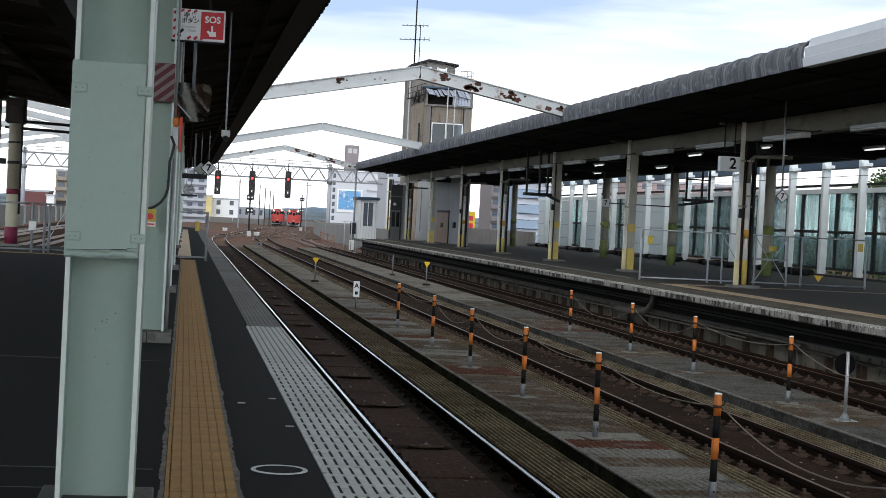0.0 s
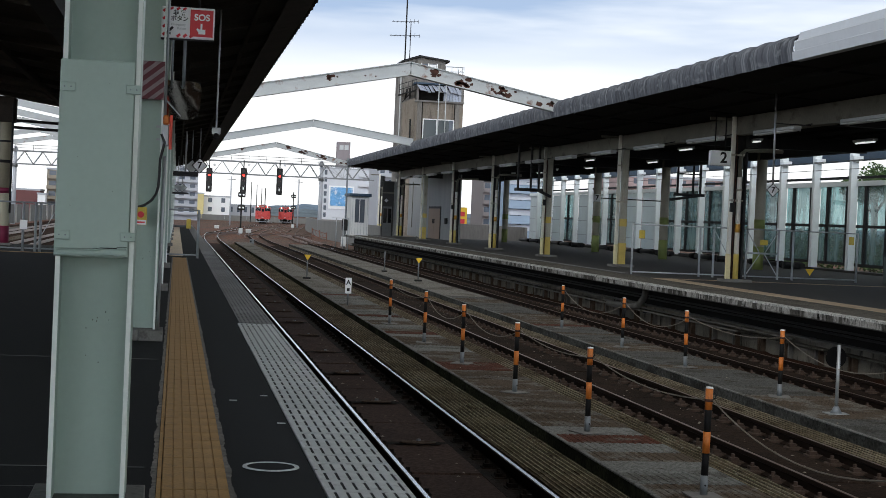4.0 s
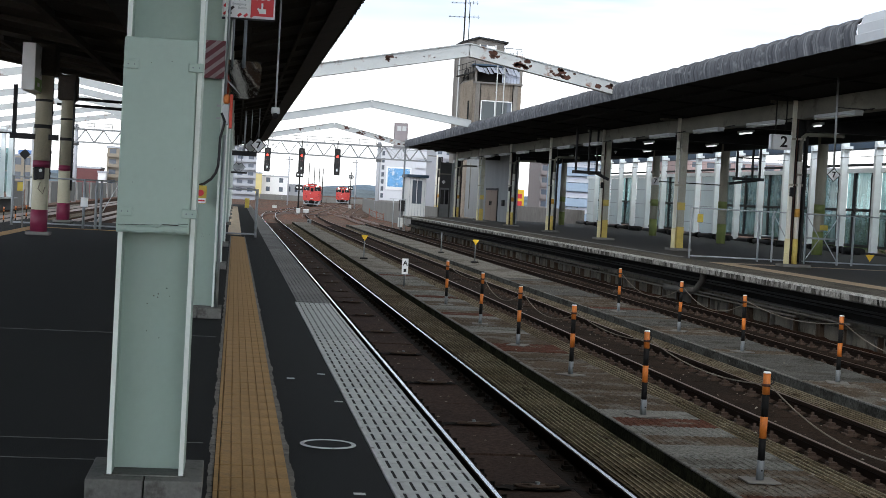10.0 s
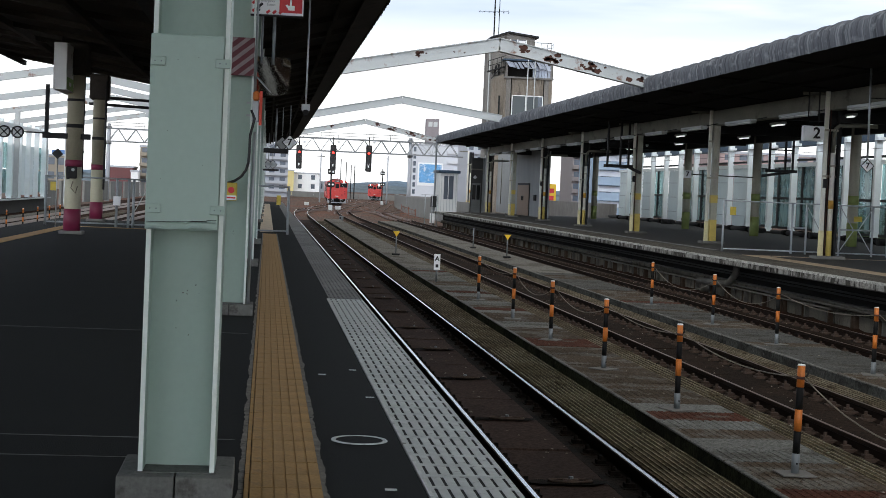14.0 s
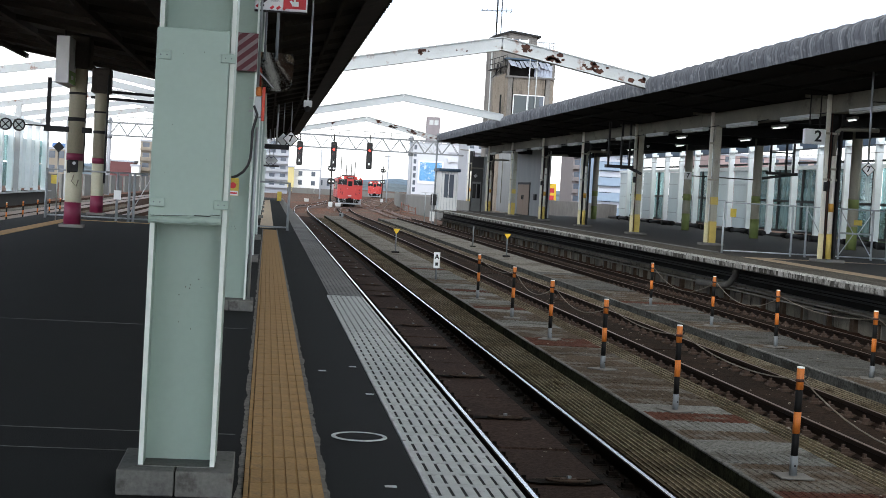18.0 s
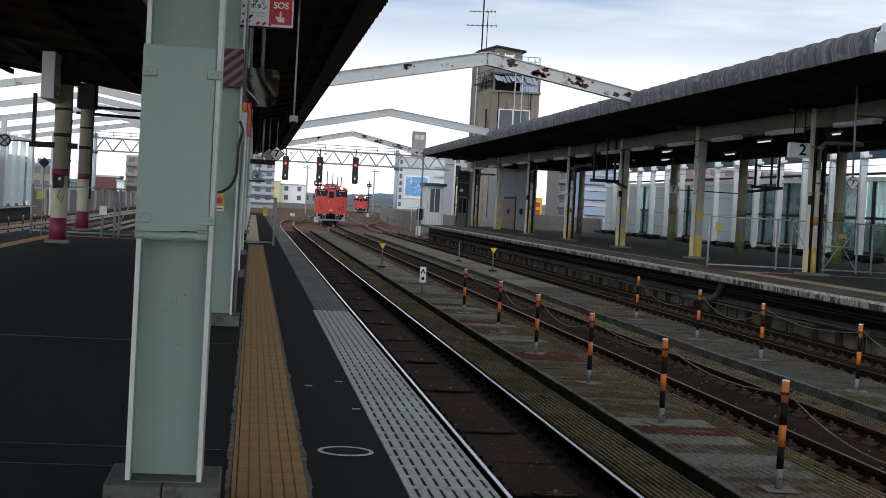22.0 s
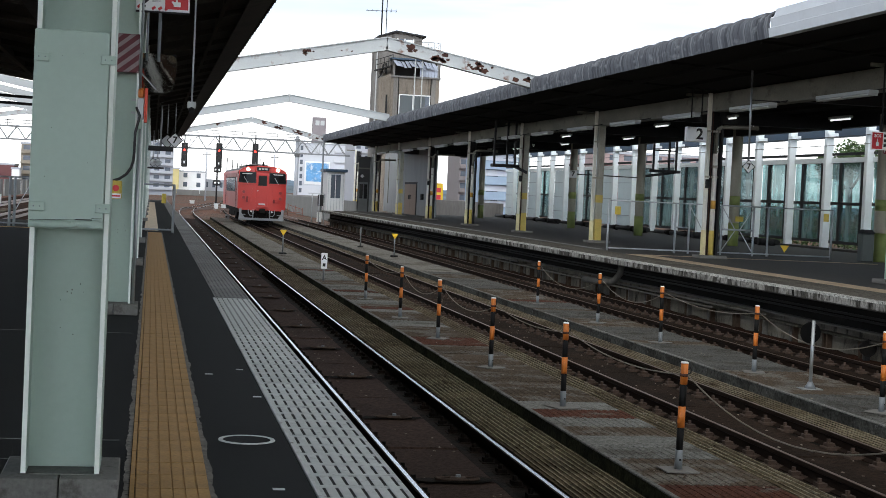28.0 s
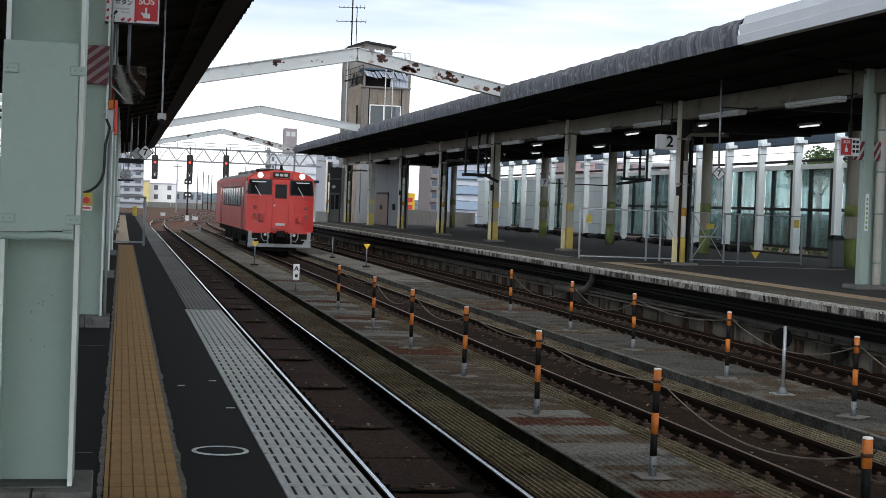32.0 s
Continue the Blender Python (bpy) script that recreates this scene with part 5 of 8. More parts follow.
        while y < 15.2:
            wdw = part("side_window", cbox(min(x, x + s * 0.012), max(x, x + s * 0.012), y, y + 1.2, 1.98, 2.9, 0.0), M_STEEL_DK, t)
            part("pane", cbox(min(x, x + s * 0.02), max(x, x + s * 0.02), y + 0.07, y + 1.13, 2.05, 2.83), M_GLASSDK, wdw)
            y += 1.5
        part("rain_gutter", cbox(min(x, x + s * 0.03), max(x, x + s * 0.03), 0.6, L, 3.1, 3.14), M_RED, t)
    for y in (4, 8, 12, 16):
        part("roof_vent", cbox(-0.55, 0.55, y, y + 1.6, 3.6, 3.76, 0.05), M_ROOFGREY, t)
    part("horn", crod((0.05, 0.7, 3.56), (0.05, 0.7, 3.86), 0.08, 0.05, 8), M_UNDER, t)
    part("roof_pipe", cbeam((-0.95, 1.0, 3.58), (-0.25, 1.0, 3.66), 0.1, 0.07), M_UNDER, t)
    part("roof_pipe", cbox(-1.0, -0.86, 0.9, 1.1, 3.42, 3.66), M_UNDER, t)
    part("radio_antenna", crod((-0.1, 1.6, 3.58), (-0.1, 1.6, 4.05), 0.02, None, 6), M_UNDER, t)
    return t


train = railcar("vermilion red diesel railcar with lit headlights approaching on rails")
parked = copy_thing(train, Matrix.Translation((22.95, 335, RAIL_Z - 0.3)) @ Matrix.Rotation(radians(-5.2), 4, "Z"))
tagged(parked, "vermilion red diesel railcar waiting far off on rails")
TRAIN_ROWS = [(0, 20.4, 350), (3, 17.7, 322), (6, 15.5, 295), (9, 13.3, 267), (12, 11.05, 240), (13, 10.3, 231), (14, 9.85, 221.5), (17, 9.7, 193), (18, 9.65, 183.2), (19, 9.2, 173.3), (20, 8.45, 163.5), (21, 7.75, 154.3), (22, 7.2, 145.2), (23, 6.85, 136), (25, 6.6, 118.5),
              (27.5, 6.55, 98.5), (29, 6.6, 87.8), (30, 6.6, 81), (31, 6.62, 74), (32, 6.66, 67.2)]


def motions():
    rows = []
    for k, (t, x, y) in enumerate(TRAIN_ROWS):
        a, b = TRAIN_ROWS[max(0, k - 2)], TRAIN_ROWS[min(len(TRAIN_ROWS) - 1, k + 2)]
        turn = math.atan2(a[1] - b[1], a[2] - b[2])
        rows.append((t, Matrix.Translation((x, y, RAIL_Z + fall(y))) @ Matrix.Rotation(-turn * 0.8, 4, "Z")))
    walk(train, rows)

# ---- near platform details ----
def tactile_tile(w, n_bars):
    """A 300 mm block with raised bars along the platform."""
    bm = box(bmesh.new(), -w / 2, w / 2, 0.0, 0.298, -0.01, 0.006)
    for k in range(n_bars):
        x = -w / 2 + w * (k + 0.5) / n_bars
        v = [bm.verts.new(p) for p in ((x - w * 0.46 / n_bars, 0.0, 0.006), (x + w * 0.46 / n_bars, 0.0, 0.006), (x + w * 0.46 / n_bars, 0.298, 0.006), (x - w * 0.46 / n_bars, 0.298, 0.006),
                                      (x - w * 0.42 / n_bars, 0.002, 0.0105), (x + w * 0.42 / n_bars, 0.002, 0.0105), (x + w * 0.42 / n_bars, 0.296, 0.0105), (x - w * 0.42 / n_bars, 0.296, 0.0105))]
        for q in ((4, 5, 6, 7), (0, 1, 5, 4), (1, 2, 6, 5), (2, 3, 7, 6), (3, 0, 4, 7)):
            bm.faces.new([v[i] for i in q])
    return bm


band = empty("tactile_paving", label="worn ochre tactile paving strip along the platform", category="tactile paving", kind="structure")
TILE = mesh_of("tile", tactile_tile(0.3, 6), M_TACTILE)
STRIP = mesh_of("warning_tile", tactile_tile(0.02, 1), M_TACTILE)
for k in range(118):
    y = 4.0 + 0.3 * k
    if 39.4 < y < 41:
        continue
    piece("tile", TILE, band, pose(0.115, y + (0.0 if k % 10 else 0.005), 0.002))
    piece("border_tile", STRIP, band, pose(-0.0475, y, 0.002))
bm = bmesh.new()
for k in range(190):
    y = 41.2 + 0.3 * k
    box(bm, -0.16, 0.2, y, y + 0.294, -0.01, 0.008)
tagged(part("far_tiles", bm, soil("bleached_tactile", (0.62, 0.51, 0.37), 0.8, vary=0.3, scale=3, fine=40, bump=0.2, tint=(0.3, 0.25, 0.19), tint_amount=0.25), band, "faded pale tiles"), kind="stuff")
bm = bmesh.new()
for k in range(83):
    y = 3.7 - 0.3 * k
    box(bm, -0.06, 0.265, y, y + 0.294, -0.01, 0.008)
tagged(part("rear_tiles", bm, M_TACTILE, band, "worn ochre tiles"), kind="stuff")
# ragged mortar bed beside the strip
bm = bmesh.new()
for s, x0 in ((-1, -0.06), (1, 0.266)):
    prev = None
    for k in range(900):
        y = 4 + 0.04 * k
        w = 0.024 + 0.014 * noise.noise((y * 2.7, s * 3.0, 1.0)) + 0.008 * noise.noise((y * 13.3, s, 2.0)) + 0.006 * noise.noise((y * 41.7, s, 5.0))
        a, b = bm.verts.new((x0, y, 0.004)), bm.verts.new((x0 + s * max(0.002, w), y, 0.004))
        if prev:
            bm.faces.new((prev[0], prev[1], b, a))
        prev = (a, b)
part("mortar_edge", bm, soil("pale_mortar", (0.2, 0.19, 0.17), 0.9, vary=0.5, scale=9, fine=60, bump=0.4, tint=(0.06, 0.06, 0.058), tint_amount=0.45), band, "ragged grey mortar edge")


def slot_panel(w, length, nx, ny, slot_w, slot_l):
    """White platform edge board with recessed drainage slots."""
    bm = bmesh.new()
    px, py = w / nx, length / ny
    xs, ys = [0.0], [0.0]
    for k in range(nx):
        c = px * (k + 0.5)
        xs += [c - slot_w / 2, c + slot_w / 2]
    for k in range(ny):
        c = py * (k + 0.5)
        ys += [c - slot_l / 2, c + slot_l / 2]
    xs.append(w)
    ys.append(length)
    grid = [[bm.verts.new((x, y, 0)) for x in xs] for y in ys]
    for j in range(len(ys) - 1):
        for i in range(len(xs) - 1):
            if i % 2 == 1 and j % 2 == 1:
                low = [bm.verts.new(v.co + Vector((0, 0, -0.006))) for v in (grid[j][i], grid[j][i + 1], grid[j + 1][i + 1], grid[j + 1][i])]
                top = (grid[j][i], grid[j][i + 1], grid[j + 1][i + 1], grid[j + 1][i])
                for q in range(4):
                    bm.faces.new((top[q], top[(q + 1) % 4], low[(q + 1) % 4], low[q]))
            else:
                bm.faces.new((grid[j][i], grid[j][i + 1], grid[j + 1][i + 1], grid[j + 1][i]))
    edge = [(0, 0), (w, 0), (w, length), (0, length)]
    for (ax, ay), (bx, by) in zip(edge, edge[1:] + edge[:1]):
        bm.faces.new([bm.verts.new(p) for p in ((ax, ay, 0), (bx, by, 0), (bx, by, -0.03), (ax, ay, -0.03))])
    return bm


boards = empty("platform_edge_boards", label="white slotted boards along the platform edge", category="edge boards", kind="structure")
BOARD = mesh_of("board", slot_panel(0.385, 1.06, 7, 4, 0.0165, 0.222), M_GRATE)
for k in range(-22, 13):
    piece("board", BOARD, boards, pose(0.72, 3.6 + 1.07 * k, 0.004))
OLD = mesh_of("old_board", slot_panel(0.38, 1.5, 8, 6, 0.02, 0.16), M_GRATE_OLD)
for k in range(19):
    piece("old_board", OLD, boards, pose(0.73, 17.55 + 1.51 * k, 0.004))
part("old_edge", cbox(0.74, 1.12, 46.3, 111.8, -0.03, 0.002), M_GRATE_OLD, boards)
part("asphalt_fill", cbox(0.7, 0.74, 17.6, 111.9, -0.03, -0.0005), M_ASPHALT, boards)
part("board_rim", cbox(0.705, 0.722, -20, 17.5, -0.02, 0.006), M_GRATE, boards)
M_SLOT = plain("slot_black", (0.01, 0.01, 0.011), 0.8)
part("drain_void", cbox(0.73, 1.1, -20, 46, -0.005, -0.0008), M_SLOT, boards)

# round inspection cover with pale rim
hole = empty("inspection_cover", pose(0.495, 7.71, 0.004), "round asphalt-filled cover with white rim", "manhole cover")
bm = bmesh.new()
seg = 48
ring = [[bm.verts.new((r * math.cos(2 * math.pi * k / seg), r * math.sin(2 * math.pi * k / seg), z)) for k in range(seg)] for r, z in ((0.118, 0), (0.12, 0.004), (0.138, 0.004), (0.141, 0))]
for a, b in zip(ring[:-1], ring[1:]):
    for k in range(seg):
        bm.faces.new((a[k], a[(k + 1) % seg], b[(k + 1) % seg], b[k]))
part("rim", bm, M_GRATE, hole, "white metal rim")
part("lid", crod((0, 0, -0.01), (0, 0, 0.002), 0.117, None, 40), M_ASPHALT, hole)
# joints and small marks in the asphalt
for n, (x0, x1, y, w) in enumerate(((-5.9, -0.12, 7.65, 0.01), (-5.9, -0.12, 7.1, 0.006), (-5.9, -0.12, 13.1, 0.01))):
    ob = part("asphalt_joint", cbox(x0, x1, y, y + w, -0.002, 0.0025), M_JOINT)
    tagged(ob, "thin pale joint across the asphalt platform", "joint", "asphalt joints", "structure")
for x, y in ((0.63, 9.32), (0.53, 6.45), (0.38, 10.4), (0.6, 10.7)):
    ob = part("paint_mark", cbox(x, x + 0.05, y, y + 0.035, 0.0, 0.0028), M_GRATE, None)
    tagged(ob, "small worn paint mark on the asphalt", "paint mark", "paint marks on the platform")


def pipe_fence(name, x0, x1, y, z0, z1, posts, label, group="", paint=None):
    paint = paint or M_PIPE
    f = empty(name, pose(0, y, 0), label, "fence", group)
    for x in posts:
        part("post", crod((x, 0, z0), (x, 0, z1), 0.034), paint, f)
    for z in (z1 - 0.02, z0 + 0.08):
        part("rail", crod((x0, 0, z), (x1, 0, z), 0.022), paint, f)
    return f


fence = pipe_fence("pipe_fence", -0.3, 0.55, 39.6, 0.0, 1.22, (-0.28, 0.54), "grey pipe barrier with yellow notice across the platform", "pipe fences", M_PIPE_BACKLIT)
part("notice", cbox(0.24, 0.35, -0.04, -0.025, 0.74, 0.98), M_NOTICE, fence, "yellow notice")
fence = pipe_fence("pipe_fence", -5.5, -2.9, 40.0, 0.0, 1.24, (-5.51, -3.76, -3.46, -3.34, -2.9), "grey pipe barrier across the platform", "pipe fences", M_PIPE_BACKLIT)
part("brace", cbeam((-3.48, 0, 0.1), (-2.9, 0, 1.2), 0.02, 0.02), M_GALV, fence)
part("notice", cbox(-3.84, -3.66, -0.045, -0.03, 0.55, 0.78), M_SIGNWHITE, fence, "white notice")
part("notice", cbox(-5.4, -5.26, -0.045, -0.03, 0.86, 1.08), M_NOTICE, fence, "yellow notice")
left_band = part("tactile_paving", cbox(-5.0, -4.7, -21, 39.5, -0.01, 0.007), M_TACTILE)
tagged(left_band, "worn ochre tactile paving strip", "tactile paving", kind="structure")
left_band = part("tactile_paving", cbox(-4.7, -0.5, 39.3, 39.6, -0.01, 0.006), M_TACTILE)
tagged(left_band, "worn ochre tactile paving strip across the platform", "tactile paving", kind="structure")

# ---- equipment on the second column ----
Y2 = 15.1 - 0.16
sign = empty("emergency_button_sign", pose(0.02, Y2 + 0.1, 3.02), "white and red emergency button sign with lettering", "sign")
part("case", cbox(-0.25, 0.25, 0, 0.06, -0.15, 0.15, 0.008), M_SIGNWHITE, sign)
part("red_panel", cbox(0.02, 0.235, -0.006, 0.0, -0.125, 0.13), M_SIGNRED, sign, "red panel")
part("pale_panel", cbox(-0.22, 0.0, -0.004, 0.0, -0.13, 0.13), M_SIGNWHITE, sign)
part("under_edge", cbox(-0.25, 0.25, -0.008, 0.06, -0.165, -0.15), M_STEEL_DK, sign)
facing = Matrix.Rotation(radians(90), 4, "X")
words("lettering", "SOS", 0.085, M_SIGNWHITE, sign, Matrix.Translation((0.13, -0.0085, 0.055)) @ facing)
words("lettering", "非 常", 0.055, M_BLACK, sign, Matrix.Translation((-0.08, -0.006, 0.088)) @ facing)
words("lettering", "ボタン", 0.055, M_BLACK, sign, Matrix.Translation((-0.08, -0.006, 0.035)) @ facing)
words("lettering", "Emergency", 0.03, M_SIGNGREY, sign, Matrix.Translation((-0.09, -0.006, -0.02)) @ facing)
words("lettering", "Button", 0.03, M_SIGNGREY, sign, Matrix.Translation((-0.06, -0.006, -0.055)) @ facing)
bm = bmesh.new()
beam(bm, (-0.2, -0.006, -0.105), (-0.14, -0.006, -0.045), 0.004, 0.024)
beam(bm, (-0.205, -0.006, -0.11), (-0.205, -0.006, -0.06), 0.004, 0.02)
beam(bm, (-0.21, -0.006, -0.108), (-0.16, -0.006, -0.108), 0.004, 0.02)
part("arrow", bm, M_BLACK, sign)
for k in range(4):
    part("border_stripe", cbeam((-0.234, -0.005, 0.10 - 0.075 * k), (-0.2, -0.005, 0.13 - 0.075 * k), 0.003, 0.024), M_SIGNRED, sign)
for k in range(3):
    part("border_stripe", cbeam((-0.1 + 0.06 * k, -0.005, -0.135), (-0.07 + 0.06 * k, -0.005, -0.11), 0.003, 0.024), M_SIGNRED, sign)
    part("border_stripe", cbeam((-0.17 + 0.06 * k, -0.005, 0.122), (-0.14 + 0.06 * k, -0.005, 0.14), 0.003, 0.02), M_SIGNRED, sign)
bm = bmesh.new()
box(bm, 0.1, 0.165, -0.009, -0.0065, -0.1, -0.055)
box(bm, 0.118, 0.136, -0.009, -0.0065, -0.055, 0.0)
beam(bm, (0.085, -0.0078, -0.05), (0.11, -0.0078, -0.08), 0.0025, 0.02)
part("pointing_symbol", bm, M_SIGNWHITE, sign)
for x in (-0.13, -0.02):
    part("hanger", crod((x, 0.03, -0.62), (x, 0.03, -0.16), 0.016 if x > -0.1 else 0.01), M_POLE, sign)
part("hanger", crod((0.1, 0.03, 0.15), (0.1, 0.03, 1.05), 0.012), M_STEEL_DK, sign)

M_STRIPE = soil("grimy_stripe", (0.22, 0.17, 0.17), 0.6, vary=0.3, scale=6, fine=40, bump=0)
hz = empty("hazard_board", pose(-0.325, Y2 - 0.02, 2.45), "dark red and white diagonal striped board on column", "hazard board")
part("board", cbox(-0.148, 0.148, 0, 0.012, -0.18, 0.18), soil("hazard_red", (0.1, 0.016, 0.022), 0.6, vary=0.2, scale=6), hz)
for k in range(7):
    z = -0.44 + 0.1 * k
    poly = clipped([(-0.146, -0.003, z), (0.146, -0.003, z + 0.24), (0.146, -0.003, z + 0.285), (-0.146, -0.003, z + 0.045)], 2, -0.178, 0.178)
    if len(poly) > 2:
        bm = bmesh.new()
        bm.faces.new([bm.verts.new(v) for v in poly])
        part("stripe", bm, M_STRIPE, hz, "grimy pale diagonal stripe")
mir = empty("convex_mirror", pose(-0.03, Y2 + 0.25, 2.3, 24, 0, 10), "dark rounded square convex mirror on bracket", "mirror")
bm = bmesh.new()
n = 12
rows = []
for j in range(n + 1):
    row = []
    for i in range(n + 1):
        u, v = -1 + 2 * i / n, -1 + 2 * j / n
        r = (abs(u) ** 5 + abs(v) ** 5) ** 0.2 if (u or v) else 1
        k = max(abs(u), abs(v)) / r if (u or v) else 1
        x, z = u * k * 0.2, v * k * 0.195
        row.append(bm.verts.new((x, -0.022 * (1 - (u * u + v * v) / 2), z)))
    rows.append(row)
for a, b in zip(rows[:-1], rows[1:]):
    for i in range(n):
        bm.faces.new((a[i], a[i + 1], b[i + 1], b[i])).smooth = True
part("mirror_face", bm, soil("mirror_face", (0.5, 0.48, 0.45), 0.06, 1.0, vary=0.15, scale=5, fine=20, bump=0.0), mir, "convex reflecting face")
part("backing", cbox(-0.19, 0.19, 0.004, 0.02, -0.185, 0.185, 0.008), M_STEEL_DK, mir)
part("bracket", cbeam((-0.32, 0.03, 0.02), (0, 0.03, 0), 0.03, 0.03), M_GALV, mir)
part("strut", crod((-0.2, -0.03, 0.06), (0.02, -0.05, -0.15), 0.006, None, 6), M_GALV, mir)

bea = empty("warning_beacon", pose(-0.135, Y2 + 0.02, 1.84), "orange warning beacon in grey housing on column", "beacon")
part("housing", cbox(-0.045, 0.02, -0.05, 0.05, 0, 0.2, 0.008), M_GALV, bea)
part("lamp", cbox(-0.04, 0.02, -0.045, 0.045, 0.2, 0.29, 0.015), M_ORANGE, bea, "orange lamp")
part("side_plate", cbox(0.021, 0.05, -0.055, 0.055, -0.03, 0.29, 0.003), plain("red_orange", (0.62, 0.06, 0.03), 0.45), bea, "red-orange plate")
part("bracket", cbox(-0.1, -0.045, -0.012, 0.012, 0.05, 0.07), M_GALV, bea)
part("bracket", cbox(-0.1, -0.045, -0.012, 0.012, 0.17, 0.19), M_GALV, bea)
btn = empty("emergency_button", pose(-0.345, Y2 - 0.07, 1.17), "yellow emergency button box with red button", "emergency button")
# dull yellow of the case carries the shade it hangs in
part("case", cbox(-0.055, 0.055, 0, 0.06, -0.085, 0.085, 0.008), M_NOTICE, btn)
part("button", crod((0, -0.015, 0.015), (0, 0.0, 0.015), 0.03, None, 16), M_SIGNRED, btn, "red round button")
part("label_plate", cbox(-0.05, 0.05, -0.003, 0.0, -0.08, -0.035), M_SIGNWHITE, btn, "white label")
part("lettering_bar", cbox(-0.04, 0.04, -0.006, -0.003, -0.064, -0.05), M_SIGNRED, btn)
cab = empty("cable", pose(-0.325, Y2, 0), "black cable running down the column", "cable")
part("run", tube(bmesh.new(), [(0.14, -0.02, 1.95), (0.172, -0.03, 1.87), (0.155, -0.03, 1.79), (0.137, -0.03, 1.71), (0.135, -0.03, 1.55), (0.13, -0.03, 1.45), (0.11, -0.03, 1.38), (0.07, -0.03, 1.32), (0.01, -0.03, 1.275), (-0.06, -0.03, 1.25)], 0.0135, 8), M_CABLE, cab)
cond = empty("conduit", pose(0, Y2 + 0.1, 0), "grey conduit pipe beside the column", "conduit")
part("run", crod((-0.15, 0, 0.0), (-0.15, 0, 1.75), 0.016), M_GALV, cond)
part("upper_run", crod((-0.16, 0, 2.1), (-0.16, 0, 3.9), 0.013), M_GALV, cond)

# hanging signs and fittings under the near canopy
def diamond(name, m, size, text, label, face, ink):
    d = empty(name, m, label, "sign", "diamond signs")
    bm = bmesh.new()
    s = size
    v = [bm.verts.new((x, y, z)) for y in (0, 0.02) for x, z in ((-s, 0), (0, -s), (s, 0), (0, s))]
    bm.faces.new(v[:4])
    bm.faces.new(v[4:][::-1])
    for k in range(4):
        bm.faces.new((v[k], v[(k + 1) % 4], v[4 + (k + 1) % 4], v[4 + k]))
    part("plate", bm, ink, d)
    s = size * 0.86
    bm = bmesh.new()
    bm.faces.new([bm.verts.new((x, -0.004, z)) for x, z in ((-s, 0), (0, -s), (s, 0), (0, s))])
    part("face", bm, face, d)
    if text:
        words("number", text, size * 1.15, ink, d, Matrix.Translation((0, -0.008, 0)) @ facing)
    return d


d = diamond("stop_sign", pose(0.78, 60, 2.87), 0.31, "7", "white diamond stopping sign with number seven hanging", M_SIGNWHITE, M_BLACK)
part("hanger", crod((0.0, 0.03, 0.3), (0.0, 0.03, 1.6), 0.02), M_GALV, d)
d = diamond("stop_sign", pose(0.5, 60.4, 2.83), 0.29, "", "white diamond stopping sign hanging under canopy", M_SIGNGREY, M_BLACK)
part("hanger", crod((0.0, 0.03, 0.3), (0.0, 0.03, 1.6), 0.02), M_GALV, d)
for x in (0.1, 0.35):
    d = diamond("stop_sign", pose(x - 0.1, 88, 2.35), 0.26, "", "small grey diamond stopping sign", M_SIGNGREY, M_BLACK)
    part("hanger", crod((0, 0.03, 0.2), (0, 0.03, 2.0), 0.02), M_GALV, d)
bar = empty("hanging_sign_frame", pose(0.1, 59, 2.5), "dark steel sign frame hanging under canopy", "sign frame")
part("frame", cbox(-0.62, 0.62, -0.06, 0.06, -0.08, 0.1, 0.01), M_STEEL_DK, bar)
part("hanger", crod((-0.4, 0, 0.1), (-0.4, 0, 1.9), 0.025), M_GALV, bar)
part("hanger", crod((0.15, 0, 0.1), (0.15, 0, 1.9), 0.035), M_GALV, bar)
part("lower_frame", cbox(-0.62, 0.3, -0.05, 0.05, -0.75, -0.68), M_STEEL_DK, bar)
hang = empty("hanging_conduit", pose(0.51, 24, 0), "pale conduit hanging from the canopy with box", "conduit")
part("run", crod((0.02, 0, 2.5), (0.02, 0, 4.36), 0.014), M_SIGNGREY, hang)
sk = part("socket", cbox(-0.045, 0.085, -0.04, 0.04, 2.4, 2.5, 0.008), M_SIGNGREY, hang)
part("socket_cap", crod((0.02, -0.07, 2.36), (0.02, 0.05, 2.4), 0.042, 0.05, 12), M_BLACK, sk, "black lens barrel")
# far shelter and boxes near the end of the platform
sh = empty("platform_shelter", pose(-0.6, 92, 0), "pale windowed shelter at the end of the platform", "shelter")
part("wall", cbox(-1.6, 0.35, 0, 6, 0, 2.3, 0.02), M_FARGREY, sh)
part("roof", cbox(-1.8, 0.5, -0.3, 6.3, 2.3, 2.5), M_STEEL_DK, sh)
for k in range(3):
    w = part("window", cbox(-1.4 + 0.6 * k, -0.95 + 0.6 * k, -0.02, 0.0, 0.9, 2.0), M_GLASSDK, sh)
    part("frame", cbox(-1.42 + 0.6 * k, -0.93 + 0.6 * k, -0.012, 0.0, 0.86, 2.04), M_SIGNWHITE, w)

